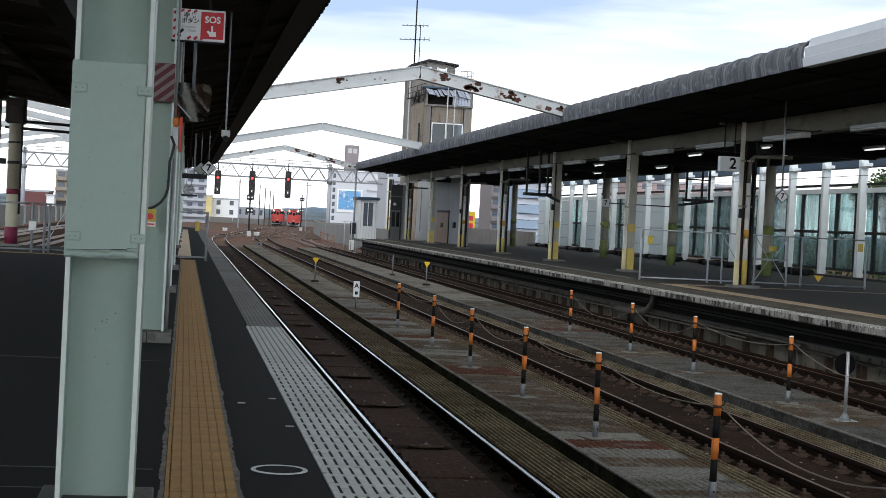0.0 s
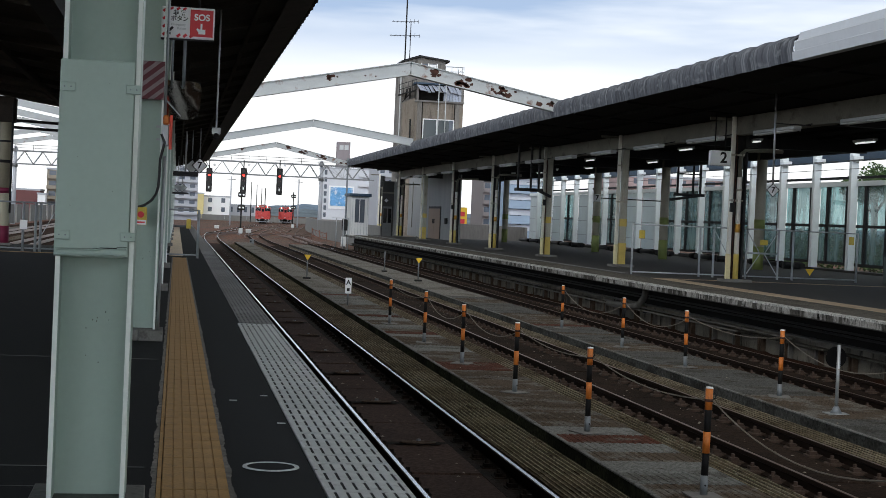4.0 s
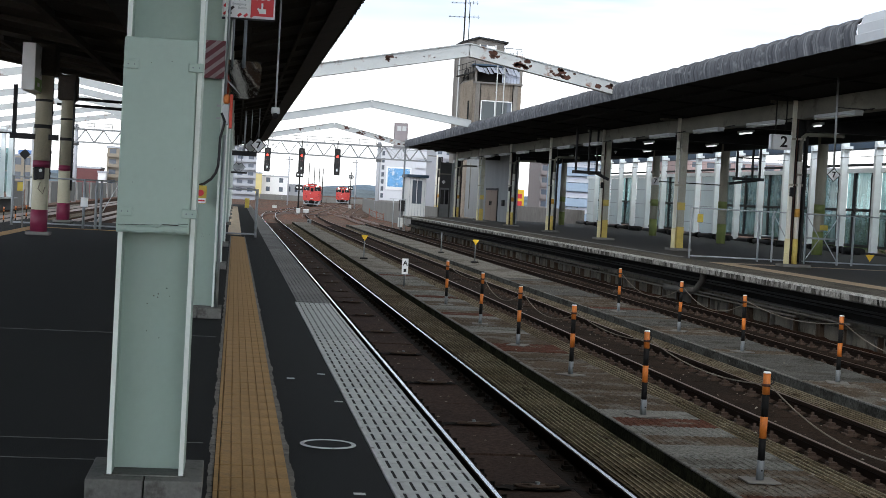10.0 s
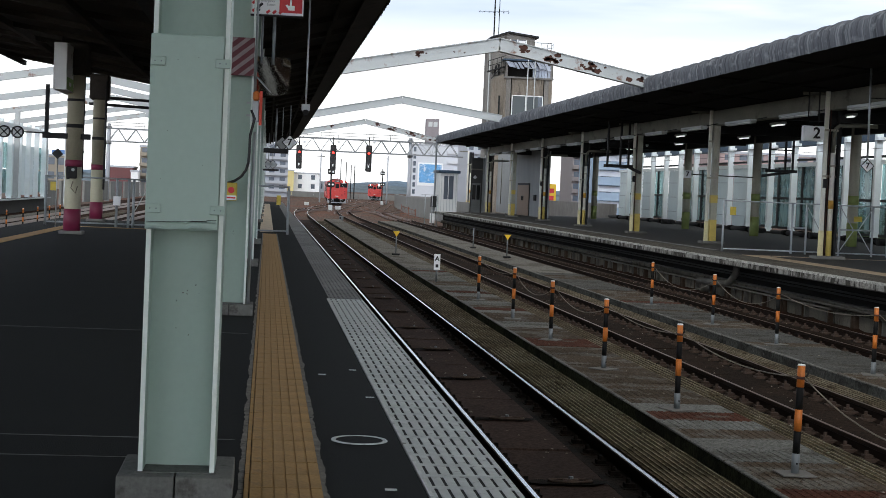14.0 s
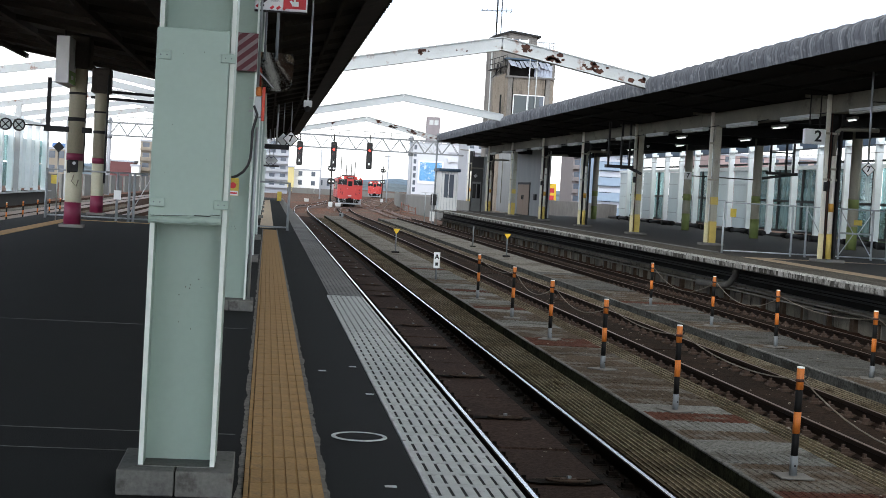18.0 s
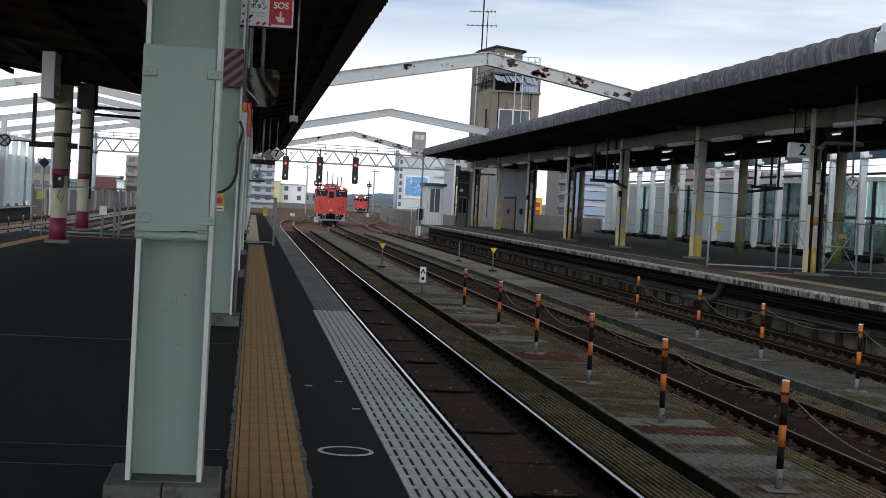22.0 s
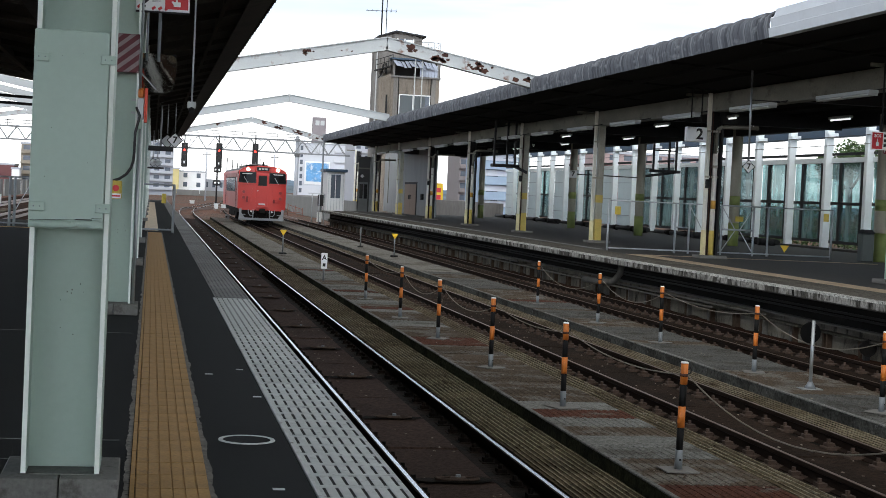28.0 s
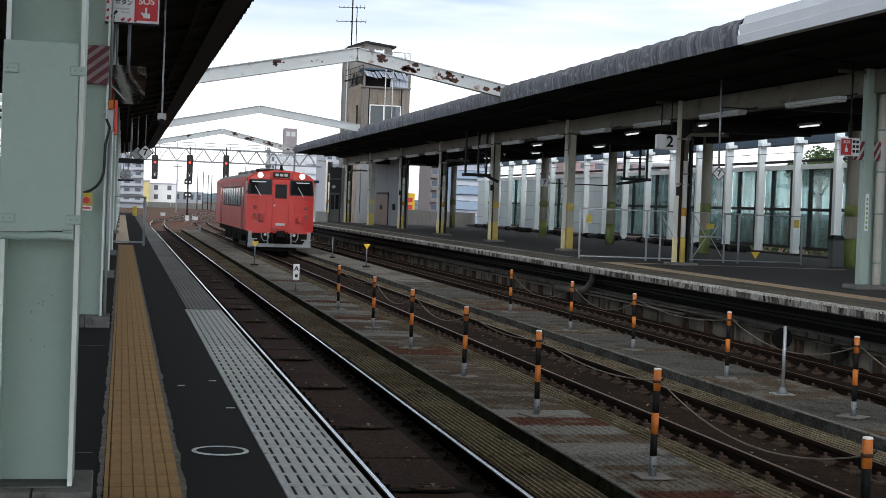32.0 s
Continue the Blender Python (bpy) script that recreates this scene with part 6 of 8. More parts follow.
# ---- bollards and ropes between the tracks ----
def bollard():
    b = empty("bollard", None, "orange and black banded bollard on base plate", "bollard", "banded bollards between tracks")
    part("base_plate", cbox(-0.15, 0.15, -0.15, 0.15, 0, 0.014, 0.003), M_CONC, b)
    z = 0.0
    for name, h, mat in (("grey_foot", 0.185, M_POLE), ("black_band", 0.192, M_BLACKBAND), ("orange_band", 0.188, M_ORANGE), ("black_band", 0.192, M_BLACKBAND), ("orange_band", 0.185, M_ORANGE)):
        r = 0.034 if name == "grey_foot" else 0.0315 if name == "black_band" else 0.033
        part(name, crod((0, 0, z + (0.01 if z == 0 else 0)), (0, 0, z + h), r, None, 14), mat, b)
        z += h
    part("cap", crod((0, 0, z), (0, 0, z + 0.014), 0.035, 0.03, 14), M_SIGNWHITE, b, "pale worn cap")
    part("bolt", crod((0.0, -0.04, 0.1), (0.0, -0.03, 0.1), 0.009, None, 8), M_STEEL_DK, b)
    part("hook", tube(bmesh.new(), [(0.03, 0.0, z - 0.1), (0.06, 0.0, z - 0.08), (0.065, 0, z - 0.05), (0.045, 0, z - 0.03)], 0.007), M_STEEL_DK, b, "iron rope hook")
    part("clamp", crod((0, 0, z - 0.115), (0, 0, z - 0.09), 0.038, None, 14), M_RUST, b, "rusty clamp")
    return b


bo = bollard()
ROW_A = [8.97, 12.92, 16.82, 20.62, 24.6, 28.5, 33.25]
ROW_B = [12.88, 16.95, 20.9, 25.06, 28.83, 33.58]
bo.matrix_basis = pose(4.6, ROW_A[0], -1.045)
for n, y in enumerate(ROW_A[1:]):
    copy_thing(bo, pose(4.6, y, -1.045, 0.4 * math.sin(n * 2.1), 0.7 * math.cos(n * 3.3), 20 * n))
for n, y in enumerate(ROW_B):
    copy_thing(bo, pose(8.5, y, -1.045, 0.5 * math.sin(n * 1.3), 0.6 * math.cos(n * 2.3), 37 * n))
for row, x, sag in ((ROW_A, 4.64, 0.22), (ROW_B, 8.54, 0.3)):
    for n, (a, b) in enumerate(zip(row[:-1], row[1:])):
        pts = []
        s = sag * (0.8 + 0.4 * math.sin(n * 1.9 + 1)) * (0.55 if (n, row) == (1, ROW_A) else 1)
        for k in range(13):
            u = k / 12
            pts.append((x + 0.01 * math.sin(n), a + (b - a) * u, -0.2 - 4 * s * u * (1 - u)))
        r = part("rope", tube(bmesh.new(), pts, 0.0065, 6), M_ROPE)
        tagged(r, "frayed brown rope sagging between two bollards", "rope", "ropes between bollards")

# small lineside signs
def triangle_sign(x, y, label):
    s = empty("lineside_sign", pose(x, y, -1.04), label, "sign", "yellow lineside signs")
    part("base", cbox(-0.14, 0.14, -0.1, 0.1, 0, 0.06, 0.02), M_STEEL_DK, s)
    part("post", crod((0, 0, 0.05), (0, 0, 0.75), 0.022), M_POLE, s)
    bm = bmesh.new()
    v = [bm.verts.new((px, py, pz)) for py in (-0.03, -0.015) for px, pz in ((-0.125, 0.84), (0, 0.64), (0.125, 0.84))]
    bm.faces.new(v[:3])
    bm.faces.new(v[3:][::-1])
    for k in range(3):
        bm.faces.new((v[k], v[(k + 1) % 3], v[3 + (k + 1) % 3], v[3 + k]))
    part("plate", bm, M_SIGNYEL, s, "yellow triangular plate")
    return s


ts = triangle_sign(4.56, 54.5, "yellow triangular lineside marker on short post")
copy_thing(ts, pose(8.7, 55.8, -1.04))
ws = empty("lineside_sign", pose(4.36, 39.45, -1.04), "small white lineside sign with black marks", "sign")
part("post", crod((0, 0, 0), (0, 0, 0.5), 0.022), M_POLE, ws)
part("plate", cbox(-0.08, 0.08, -0.03, -0.015, 0.3, 0.7, 0.005), M_SIGNWHITE, ws)
words("lettering", "A", 0.17, M_BLACK, ws, Matrix.Translation((0, -0.034, 0.58)) @ facing)
part("mark_bar", cbox(-0.035, 0.035, -0.034, -0.03, 0.36, 0.44), M_BLACK, ws)
tp = empty("marker_post", pose(8.58, 64.2, -1.04), "thin grey marker post", "post")
part("post", crod((0, 0, 0.03), (0, 0, 0.85), 0.025), M_POLE, tp)
part("base", cbox(-0.12, 0.12, -0.1, 0.1, 0, 0.05, 0.02), M_STEEL_DK, tp)
gm = empty("ground_signal", pose(5.6, 117.0, -1.3), "small grey ground signal box between the rails", "ground signal")
part("post", crod((0, 0, 0), (0, 0, 0.3), 0.06), M_STEEL_DK, gm)
part("case", cbox(-0.16, 0.16, -0.1, 0.12, 0.05, 0.4, 0.03), M_POLE, gm, "grey case")
part("lens", crod((-0.08, -0.12, 0.24), (-0.08, -0.1, 0.24), 0.07, None, 12), M_BLACK, gm)
ds = empty("disc_sign", pose(8.55, 19.1, -1.046), "black disc seen from behind on grey post", "sign")
part("post", crod((0, -0.02, 0.06), (0, -0.02, 0.9), 0.024), M_GALV, ds)
part("disc", crod((-0.02, 0.01, 0.735), (-0.02, 0.03, 0.735), 0.14, None, 28), soil("disc_black", (0.005, 0.005, 0.005), 0.9, gloss=0.03), ds, "black round disc")
part("base", crod((0, -0.02, 0), (0, -0.02, 0.1), 0.09, 0.03, 8), M_POLE, ds)
part("base_plate", cbox(-0.14, 0.14, -0.12, 0.1, 0, 0.012), M_GALV, ds)

# ---- rail fastenings ----
def clip_mesh():
    bm = box(bmesh.new(), -0.18, 0.18, -0.09, 0.09, -0.06, 0.008, 0.008)
    for s in (-1, 1):
        box(bm, s * 0.11 - 0.045, s * 0.11 + 0.045, -0.05, 0.05, 0.0, 0.045)
        rod(bm, (s * 0.12, 0, 0.04), (s * 0.12, 0, 0.085), 0.022, None, 6)
    return bm


CLIP = mesh_of("fastening", clip_mesh(), M_CLIP)
OILY = mesh_of("oily_fastening", clip_mesh(), M_OIL_SHADE)
for r, (cx, s) in zip(RAILS, [(cx, s) for cx in TRACK_X for s in (-1, 1)]):
    x = cx + s * 0.566
    for k in range(62):
        piece("fastening", OILY if cx < 3 else CLIP, r, pose(x, 9 + 0.575 * k, RAIL_Z - 0.13 - (0.015 if cx < 3 else 0)))
    bm = bmesh.new()
    for k in range(140):
        y = 9 + 0.575 * (62 + k)
        box(bm, x - 0.12 + shift(y), x + 0.12 + shift(y), y - 0.06, y + 0.06, RAIL_Z - 0.17, RAIL_Z - 0.11)
    tagged(part("far_fastenings", bm, M_CLIP, r), kind="stuff")
# oil-dark drain pits between the near rails
jb = empty("slab_fittings", label="oily joints with iron couplings between the near rails", category="slab joints", kind="structure")
rng = random.Random(11)
for k in range(24):
    y = 9.45 + 3.6 * k
    bm = bmesh.new()
    for dx, dy, rx, ry, z in ((-0.06, 0.0, 0.42, 0.1, 0.0), (0.06, 0.07, 0.26, 0.15, 0.002), (-0.22, -0.03, 0.2, 0.08, 0.004)):
        seg = 18
        v = [bm.verts.new((2.66 + dx + rx * (1 + 0.2 * rng.uniform(-1, 1)) * math.cos(2 * math.pi * q / seg), y + dy + ry * (1 + 0.4 * rng.uniform(-1, 1)) * math.sin(2 * math.pi * q / seg), -1.181 + z)) for q in range(seg)]
        bm.faces.new(v)
    part("oil_stain", bm, M_OIL_SHADE, jb, "black oil stain")
    c = part("coupling", cbox(2.6, 2.74, y - 0.035, y + 0.035, -1.19, -1.15, 0.008), M_CLIP, jb, "iron coupling")
    ringpts = [(2.67 + 0.19 * math.cos(2 * math.pi * q / 16), y + 0.02 + 0.075 * math.sin(2 * math.pi * q / 16), -1.168) for q in range(17)]
    part("coupling_ring", tube(bmesh.new(), ringpts, 0.012, 5), M_CLIP, c)
    part("bolt", crod((2.67, y, -1.152), (2.67, y, -1.13), 0.022, None, 6), M_POLE, c)

# scraps and stone chips lying on the beds and walkways
verts, faces = [], []
rng = random.Random(23)
for k in range(900):
    lane = rng.choice(((2.25, 3.0, -1.19), (4.2, 5.2, -1.045), (6.25, 7.05, -1.212), (6.25, 7.05, -1.212), (8.05, 9.35, -1.045), (10.2, 11.0, -1.212), (5.3, 5.85, -1.16)))
    x, y, z = rng.uniform(lane[0], lane[1]), 8 + 42 * rng.random() ** 1.3, lane[2]
    r = rng.uniform(0.006, 0.022)
    i = len(verts)
    a = rng.uniform(0, 6.28)
    for q in range(5):
        u = r * rng.uniform(0.6, 1.3)
        verts.append((x + u * math.cos(a + 1.257 * q), y + 1.5 * u * math.sin(a + 1.257 * q), z))
    verts.append((x, y, z + r * rng.uniform(0.3, 0.8)))
    faces += [(i + q, i + (q + 1) % 5, i + 5) for q in range(5)]
me = bpy.data.meshes.new("stone_chips")
me.from_pydata(verts, [], faces)
me.materials.append(yard("stone_chip", (0.2, 0.18, 0.15), (0.08, 0.06, 0.045), (0.3, 0.29, 0.26), 6.0, (1, 1, 1), 50, 0.2))
tagged(new("stone_chips", me), "pale stone chips scattered over the track beds", "stone chips", kind="stuff")

# retaining wall of the far platform: panels and posts in the shade
M_UNDERWALL = soil("stained_wall_panel", (0.145, 0.132, 0.108), 0.9, gloss=0.05, vary=0.5, scale=1.6, fine=40, bump=0.3, tint=(0.03, 0.026, 0.021), tint_amount=0.45, streak=(1, 1, 0.35))
M_POSTBROWN = soil("rusty_post", (0.06, 0.042, 0.03), 0.85, gloss=0.05, vary=0.4, scale=4, fine=40, bump=0.2)
ret = empty("platform_wall_panels", label="stained concrete wall panels below the far platform", category="wall panels", kind="structure")
for k in range(64):
    y = 12 + 1.55 * k
    part("panel", cbox(12.66, 12.76, y + 0.1, y + 1.45, -1.4, -1.0 - 0.015 * (k % 3), 0.01), M_UNDERWALL, ret)
    for dy in (-0.1, 0.07):
        part("wall_post", cbox(12.55, 12.66, y + dy - 0.03, y + dy + 0.03, -1.4, -0.99, 0.006), M_POSTBROWN if (k + (dy > 0)) % 3 else M_KERB_STRUT, ret, "rusty post")
part("ledge", cbox(12.5, 12.72, -21, 113, -0.99, -0.95), M_KERB, ret, "dark ledge")
part("ledge", cbox(12.5, 12.7, -21, 113, -0.825, -0.8), M_KERB_STRUT, ret, "narrow grey ledge")
part("upper_band", cbox(12.68, 12.79, -21, 113, -0.95, -0.825), M_UNDERWALL, ret, "stained concrete band")
# black colour stands in for the shade below the platform overhang
part("painted_shade_wall", cbox(12.8, 13.5, -21, 113, -1.4, -0.4), M_UNDER, ret, "wall with the overhang's shade painted black")
pp = empty("drain_pipe", pose(12.45, 40.2, 0), "grey drain pipe bending under the platform", "pipe")
part("run", tube(bmesh.new(), [(0.0, 0.0, -0.4), (-0.04, 0.0, -0.62), (-0.1, 0.35, -0.85), (-0.12, 1.2, -0.92), (-0.1, 3.2, -0.95)], 0.09, 10), M_KERB_STRUT, pp)
wb = empty("wall_lamp", pose(12.5, 25.6, -1.08), "black round fitting on platform wall", "wall fitting")
part("drum", crod((0, -0.08, 0), (0, 0.05, 0), 0.15, 0.13, 18), M_UNDER, wb)
part("stem", cbox(-0.03, 0.16, -0.03, 0.03, -0.05, 0.05), M_STEEL_DK, wb)
part("foot", cbox(-0.05, 0.05, -0.04, 0.04, -0.33, -0.1), M_STEEL_DK, wb)
cbl = empty("cable_run", label="dark cables fixed along the platform wall", category="cable")
for z in (-0.55, -0.62):
    part("cable", crod((12.56, 12, z), (12.56, 110, z - 0.02), 0.025, None, 6), M_CABLE, cbl)
pr = empty("service_pipes", label="grey service pipes along the platform wall", category="pipes")
for x, z, y0, y1 in ((12.4, -0.86, 30, 44), (12.36, -0.95, 33, 60), (12.42, -0.88, 52, 96)):
    part("pipe", crod((x, y0, z), (x, y1, z - 0.03), 0.022, None, 8), M_KERB_STRUT, pr)
    for y in range(int(y0) + 1, int(y1), 3):
        part("bracket", cbox(x - 0.03, 12.7, y - 0.03, y + 0.03, z - 0.06, z - 0.03), M_STEEL_DK, pr)

# ---- far platform details ----
ft = part("tactile_paving", cbox(14.15, 21.2, 43.0, 43.35, R_TOP - 0.02, R_TOP + 0.007), M_TACTILE_PALE)
tagged(ft, "faded cream tactile strip across the platform by the fence", "tactile paving", kind="structure")
ft = part("tactile_paving", cbox(13.55, 14.15, -21, 43.35, R_TOP - 0.02, R_TOP + 0.006), M_TACTILE_PALE)
tagged(ft, "faded cream tactile paving strip on the far platform", "tactile paving", kind="structure")
ft = part("tactile_paving", cbox(13.7, 13.95, 47, 113, R_TOP - 0.02, R_TOP + 0.006), M_GRATE_OLD)
tagged(ft, "worn pale paving strip on the far platform", "tactile paving", kind="structure")
ff = pipe_fence("pipe_fence", 13.75, 21.05, 46.0, R_TOP, 1.38, (13.75, 15.9, 16.35, 17.4, 18.45, 18.93, 21.05), "grey pipe fence with gate on far platform", "pipe fences")
part("gate_rail", crod((17.4, 0, 0.62), (18.45, 0, 0.62), 0.03), M_PIPE, ff)
part("gate_rail", crod((15.9, 0, 0.62), (16.35, 0, 0.62), 0.025), M_PIPE, ff)
for a, b in (((17.4, 1.33), (17.85, 0.62)), ((18.45, 1.33), (18.0, 0.62)), ((17.4, -0.08), (17.85, 0.6)), ((18.45, -0.08), (18.0, 0.6)), ((16.35, 1.3), (17.0, 0.2))):
    part("gate_brace", cbeam((a[0], 0, a[1]), (b[0], 0, b[1]), 0.02, 0.025), M_PIPE, ff)
part("notice", cbox(17.83, 18.09, -0.04, -0.025, 0.88, 1.04), M_NOTICE, ff, "yellow notice")
part("notice", cbox(13.94, 14.12, -0.04, -0.025, 0.93, 1.18), M_NOTICE, ff, "yellow notice")
part("notice", cbox(20.75, 20.92, -0.04, -0.025, 1.0, 1.25), M_NOTICE, ff, "yellow notice")
bm = bmesh.new()
bm.faces.new([bm.verts.new(v) for v in ((19.35, -0.035, 0.2), (19.5, -0.035, -0.02), (19.65, -0.035, 0.2))])
part("floor_notice", bm, M_SIGNYEL, ff, "yellow triangular notice")
part("notice_stripe", cbox(19.33, 19.67, -0.04, -0.03, 0.2, 0.23), M_BLACK, ff)

two = empty("platform_number_sign", pose(14.98, 42.0, 3.3), "grey platform sign with black number two", "sign")
part("case", cbox(-0.3, 0.3, -0.1, 0.1, -0.2, 0.22, 0.02), M_SIGNWHITE, two)
words("number", "2", 0.42, M_BLACK, two, Matrix.Translation((0.08, -0.105, 0.01)) @ facing)
part("hanger", crod((-0.15, 0, 0.22), (-0.15, 0, 1.38), 0.02), M_STEEL_DK, two)
part("hanger", crod((0.15, 0, 0.22), (0.15, 0, 1.38), 0.02), M_STEEL_DK, two)
d7 = diamond("stop_sign", pose(14.23, 36, 2.31), 0.17, "7", "white diamond stopping sign with number seven hanging", M_SIGNWHITE, M_BLACK)
part("hanger", crod((-0.0, 0.03, 0.15), (-0.02, 0.03, 2.4), 0.025), M_GALV, d7)
part("stay", cbeam((-0.02, 0.03, 1.62), (0.9, 0.03, 1.62), 0.025, 0.025), M_STEEL_DK, d7)
s7 = empty("number_plate", pose(18.85, 69, 2.52), "small white plate with number seven on arm", "sign")
part("plate", cbox(-0.17, 0.17, -0.02, 0.0, -0.17, 0.17), M_SIGNWHITE, s7)
words("number", "7", 0.3, M_BLACK, s7, Matrix.Translation((0, -0.024, 0)) @ facing)
part("arm", cbeam((0.1, 0.02, 0), (3.35, 0.95, 0.0), 0.05, 0.05), M_STEEL_DK, s7)

rs = empty("emergency_button_sign", pose(14.95, 30.5, 2.83), "red and white emergency button sign with lettering", "sign")
part("case", cbox(-0.23, 0.21, -0.03, 0.03, -0.19, 0.19, 0.008), M_SIGNWHITE, rs)
part("red_panel", cbox(-0.215, 0.02, -0.036, -0.03, -0.17, 0.17), M_SIGNRED, rs, "red panel")
words("lettering", "SOS", 0.09, M_SIGNWHITE, rs, Matrix.Translation((-0.097, -0.04, 0.1)) @ facing)
part("pointing_symbol", cbox(-0.13, -0.065, -0.039, -0.036, -0.11, -0.03), M_SIGNWHITE, rs)
part("pointing_symbol", cbox(-0.11, -0.09, -0.039, -0.036, -0.03, 0.04), M_SIGNWHITE, rs)
for k in range(3):
    for j in range(2):
        part("lettering_bar", cbox(0.045 + 0.08 * j, 0.105 + 0.08 * j, -0.034, -0.03, 0.08 - 0.1 * k, 0.14 - 0.1 * k), M_BLACK, rs)
part("hanger", crod((0, 0, 0.19), (0, 0, 1.95), 0.02), M_STEEL_DK, rs)
hz2 = empty("hazard_board", pose(15.52, 30.86, 2.78), "dark red and white diagonal striped board on column", "hazard board")
part("board", cbox(-0.32, 0.32, 0, 0.02, -0.2, 0.2), plain("hazard_red_far", (0.2, 0.018, 0.02), 0.5), hz2)
for k in range(7):
    x = -0.5 + 0.13 * k
    poly = clipped([(x, -0.004, -0.198), (x + 0.055, -0.004, -0.198), (x + 0.255, -0.004, 0.198), (x + 0.2, -0.004, 0.198)], 0, -0.318, 0.318)
    if len(poly) > 2:
        bm = bmesh.new()
        bm.faces.new([bm.verts.new(v) for v in poly])
        part("stripe", bm, M_SIGNGREY, hz2, "pale diagonal stripe")

# hanging frames for train displays
for x0, x1, y, z0, z1, arm in ((14.35, 15.26, 65.4, 2.7, 4.55, 15.75), (22.85, 23.95, 69.6, 2.9, 4.55, 22.4)):
    fr = empty("display_hanger", label="dark steel display frame hanging under the canopy", category="display frame", group="display frames")
    for x in (x0, x1 - 0.35, x1):
        part("upright", cbox(x - 0.04, x + 0.04, y - 0.05, y + 0.05, z0, z1), M_STEEL_DK, fr)
    part("tray", cbox(x0 - 0.1, x1 + 0.15, y - 0.25, y + 0.25, z0 - 0.1, z0 + 0.03), M_STEEL_DK, fr)
    part("cross_bar", cbox(x0, x1, y - 0.04, y + 0.04, z0 + 0.9, z0 + 0.96), M_STEEL_DK, fr)
    part("bracket", cbeam((x1, y, z0 - 0.05), (arm, y - 0.3, z0 - 0.3), 0.06, 0.12), M_STEEL_DK, fr)

# tube lamps under the canopy
def tube_lamp(m, lit):
    l = empty("tube_lamp", m, "white fluorescent batten lamp" + (", lit" if lit else ", unlit") + " under canopy", "lamp", "tube lamps under the far canopy")
    part("batten", cbox(-0.11, 0.11, -1.37, 1.37, 0.0, 0.08, 0.012), M_SIGNGREY, l)
    for x in (-0.075, 0.075):
        part("tube", crod((x, -1.3, -0.022), (x, 1.3, -0.022), 0.02, None, 8), M_TUBE_ON if lit else M_TUBE, l)
    for y in (-1.33, 0.0, 1.33):
        part("socket", cbox(-0.1, 0.1, y - 0.025, y + 0.025, -0.045, 0.0), M_SIGNGREY, l)
    for y in (-0.8, 0.8):
        part("bracket", cbeam((0.1, y, 0.07), (0.66, y, 0.2), 0.03, 0.03), M_STEEL_DK, l)
    return l


t0 = tube_lamp(pose(15.0, 26.95, 3.86), False)
for k in range(1, 15):
    copy_thing(t0, pose(15.0, 26.95 + 5.48 * k, 3.86))
t1 = empty("tube_lamp", pose(20.4, 40.0, 4.2), "lit fluorescent lamp under the canopy", "lamp", "lit lamps under the far canopy")
part("batten", cbox(-0.08, 0.08, -0.75, 0.75, 0.02, 0.1, 0.01), M_SIGNWHITE, t1)
part("tube", crod((0, -0.7, -0.012), (0, 0.7, -0.012), 0.022, None, 8), M_TUBE_ON, t1)
part("bracket", cbox(-0.02, 0.02, -0.02, 0.02, 0.1, 0.3), M_STEEL_DK, t1)
for k in range(1, 12):
    copy_thing(t1, pose(20.4 + 0.5 * (k % 2), 40.0 + 5.48 * k, 4.2))
for k in range(5):
    copy_thing(t1, pose(18.35, 48.4 + 6.75 * k, 4.2))

bn = empty("waste_bin", pose(21.75, 45.0, R_TOP), "dark grey-green waste cabinet beside column", "bin")
part("body", cbox(-0.2, 0.2, -0.17, 0.17, 0.0, 0.88, 0.03), soil("bin_grey", (0.06, 0.075, 0.07), 0.5, vary=0.1), bn)
part("hood", prism(bmesh.new(), [(-0.22, 0.88), (0.22, 0.88), (0.1, 1.0), (-0.1, 1.0)], [(0, -0.19, 0), (0, 0.19, 0)]), M_STEEL_DK, bn)

# plant room and hut at the far end of the platform
room = empty("plant_room", label="grey walled room with brown door on platform", category="room")
part("wall", cbox(18.0, 18.25, 100.2, 122, R_TOP, 4.35), M_ROOM, room)
for y0 in (106.5, 108.92):
    dr = part("door", cbox(17.93, 18.0, y0, y0 + 2.38, R_TOP, 1.95, 0.02), M_DOOR, room, "brown metal door")
    part("handle", cbox(17.87, 17.93, y0 + 2.1 if y0 < 107 else y0 + 0.2, y0 + 2.2 if y0 < 107 else y0 + 0.3, 0.9, 1.2), M_STEEL_DK, dr)
part("door_frame", cbox(17.95, 18.0, 106.35, 106.5, R_TOP, 2.1), M_STEEL_DK, room)
part("door_frame", cbox(17.95, 18.0, 111.3, 111.45, R_TOP, 2.1), M_STEEL_DK, room)
part("door_frame", cbox(17.95, 18.0, 106.5, 111.3, 1.95, 2.1), M_STEEL_DK, room)
part("wall_box", cbox(17.85, 18.0, 103.6, 104.1, 0.9, 1.3), M_STEEL_DK, room)
part("conduit", crod((17.95, 119.5, 0.5), (17.95, 119.5, 4.0), 0.03), M_GIRDER, room)
dp = empty("glazed_doorway", pose(14.75, 113.0, R_TOP), "flat wall with recess shade in its colour with grey glazed door beside the room", "doorway")
# the recess is a flat sheet, its shade given by the dark colour
part("recess", cbox(0.0, 0.85, 0.1, 0.2, 0, 4.0), soil("painted_shade_wall", (0.06, 0.06, 0.058), 0.8, vary=0.2), dp, "flat wall with recess shade in its colour")
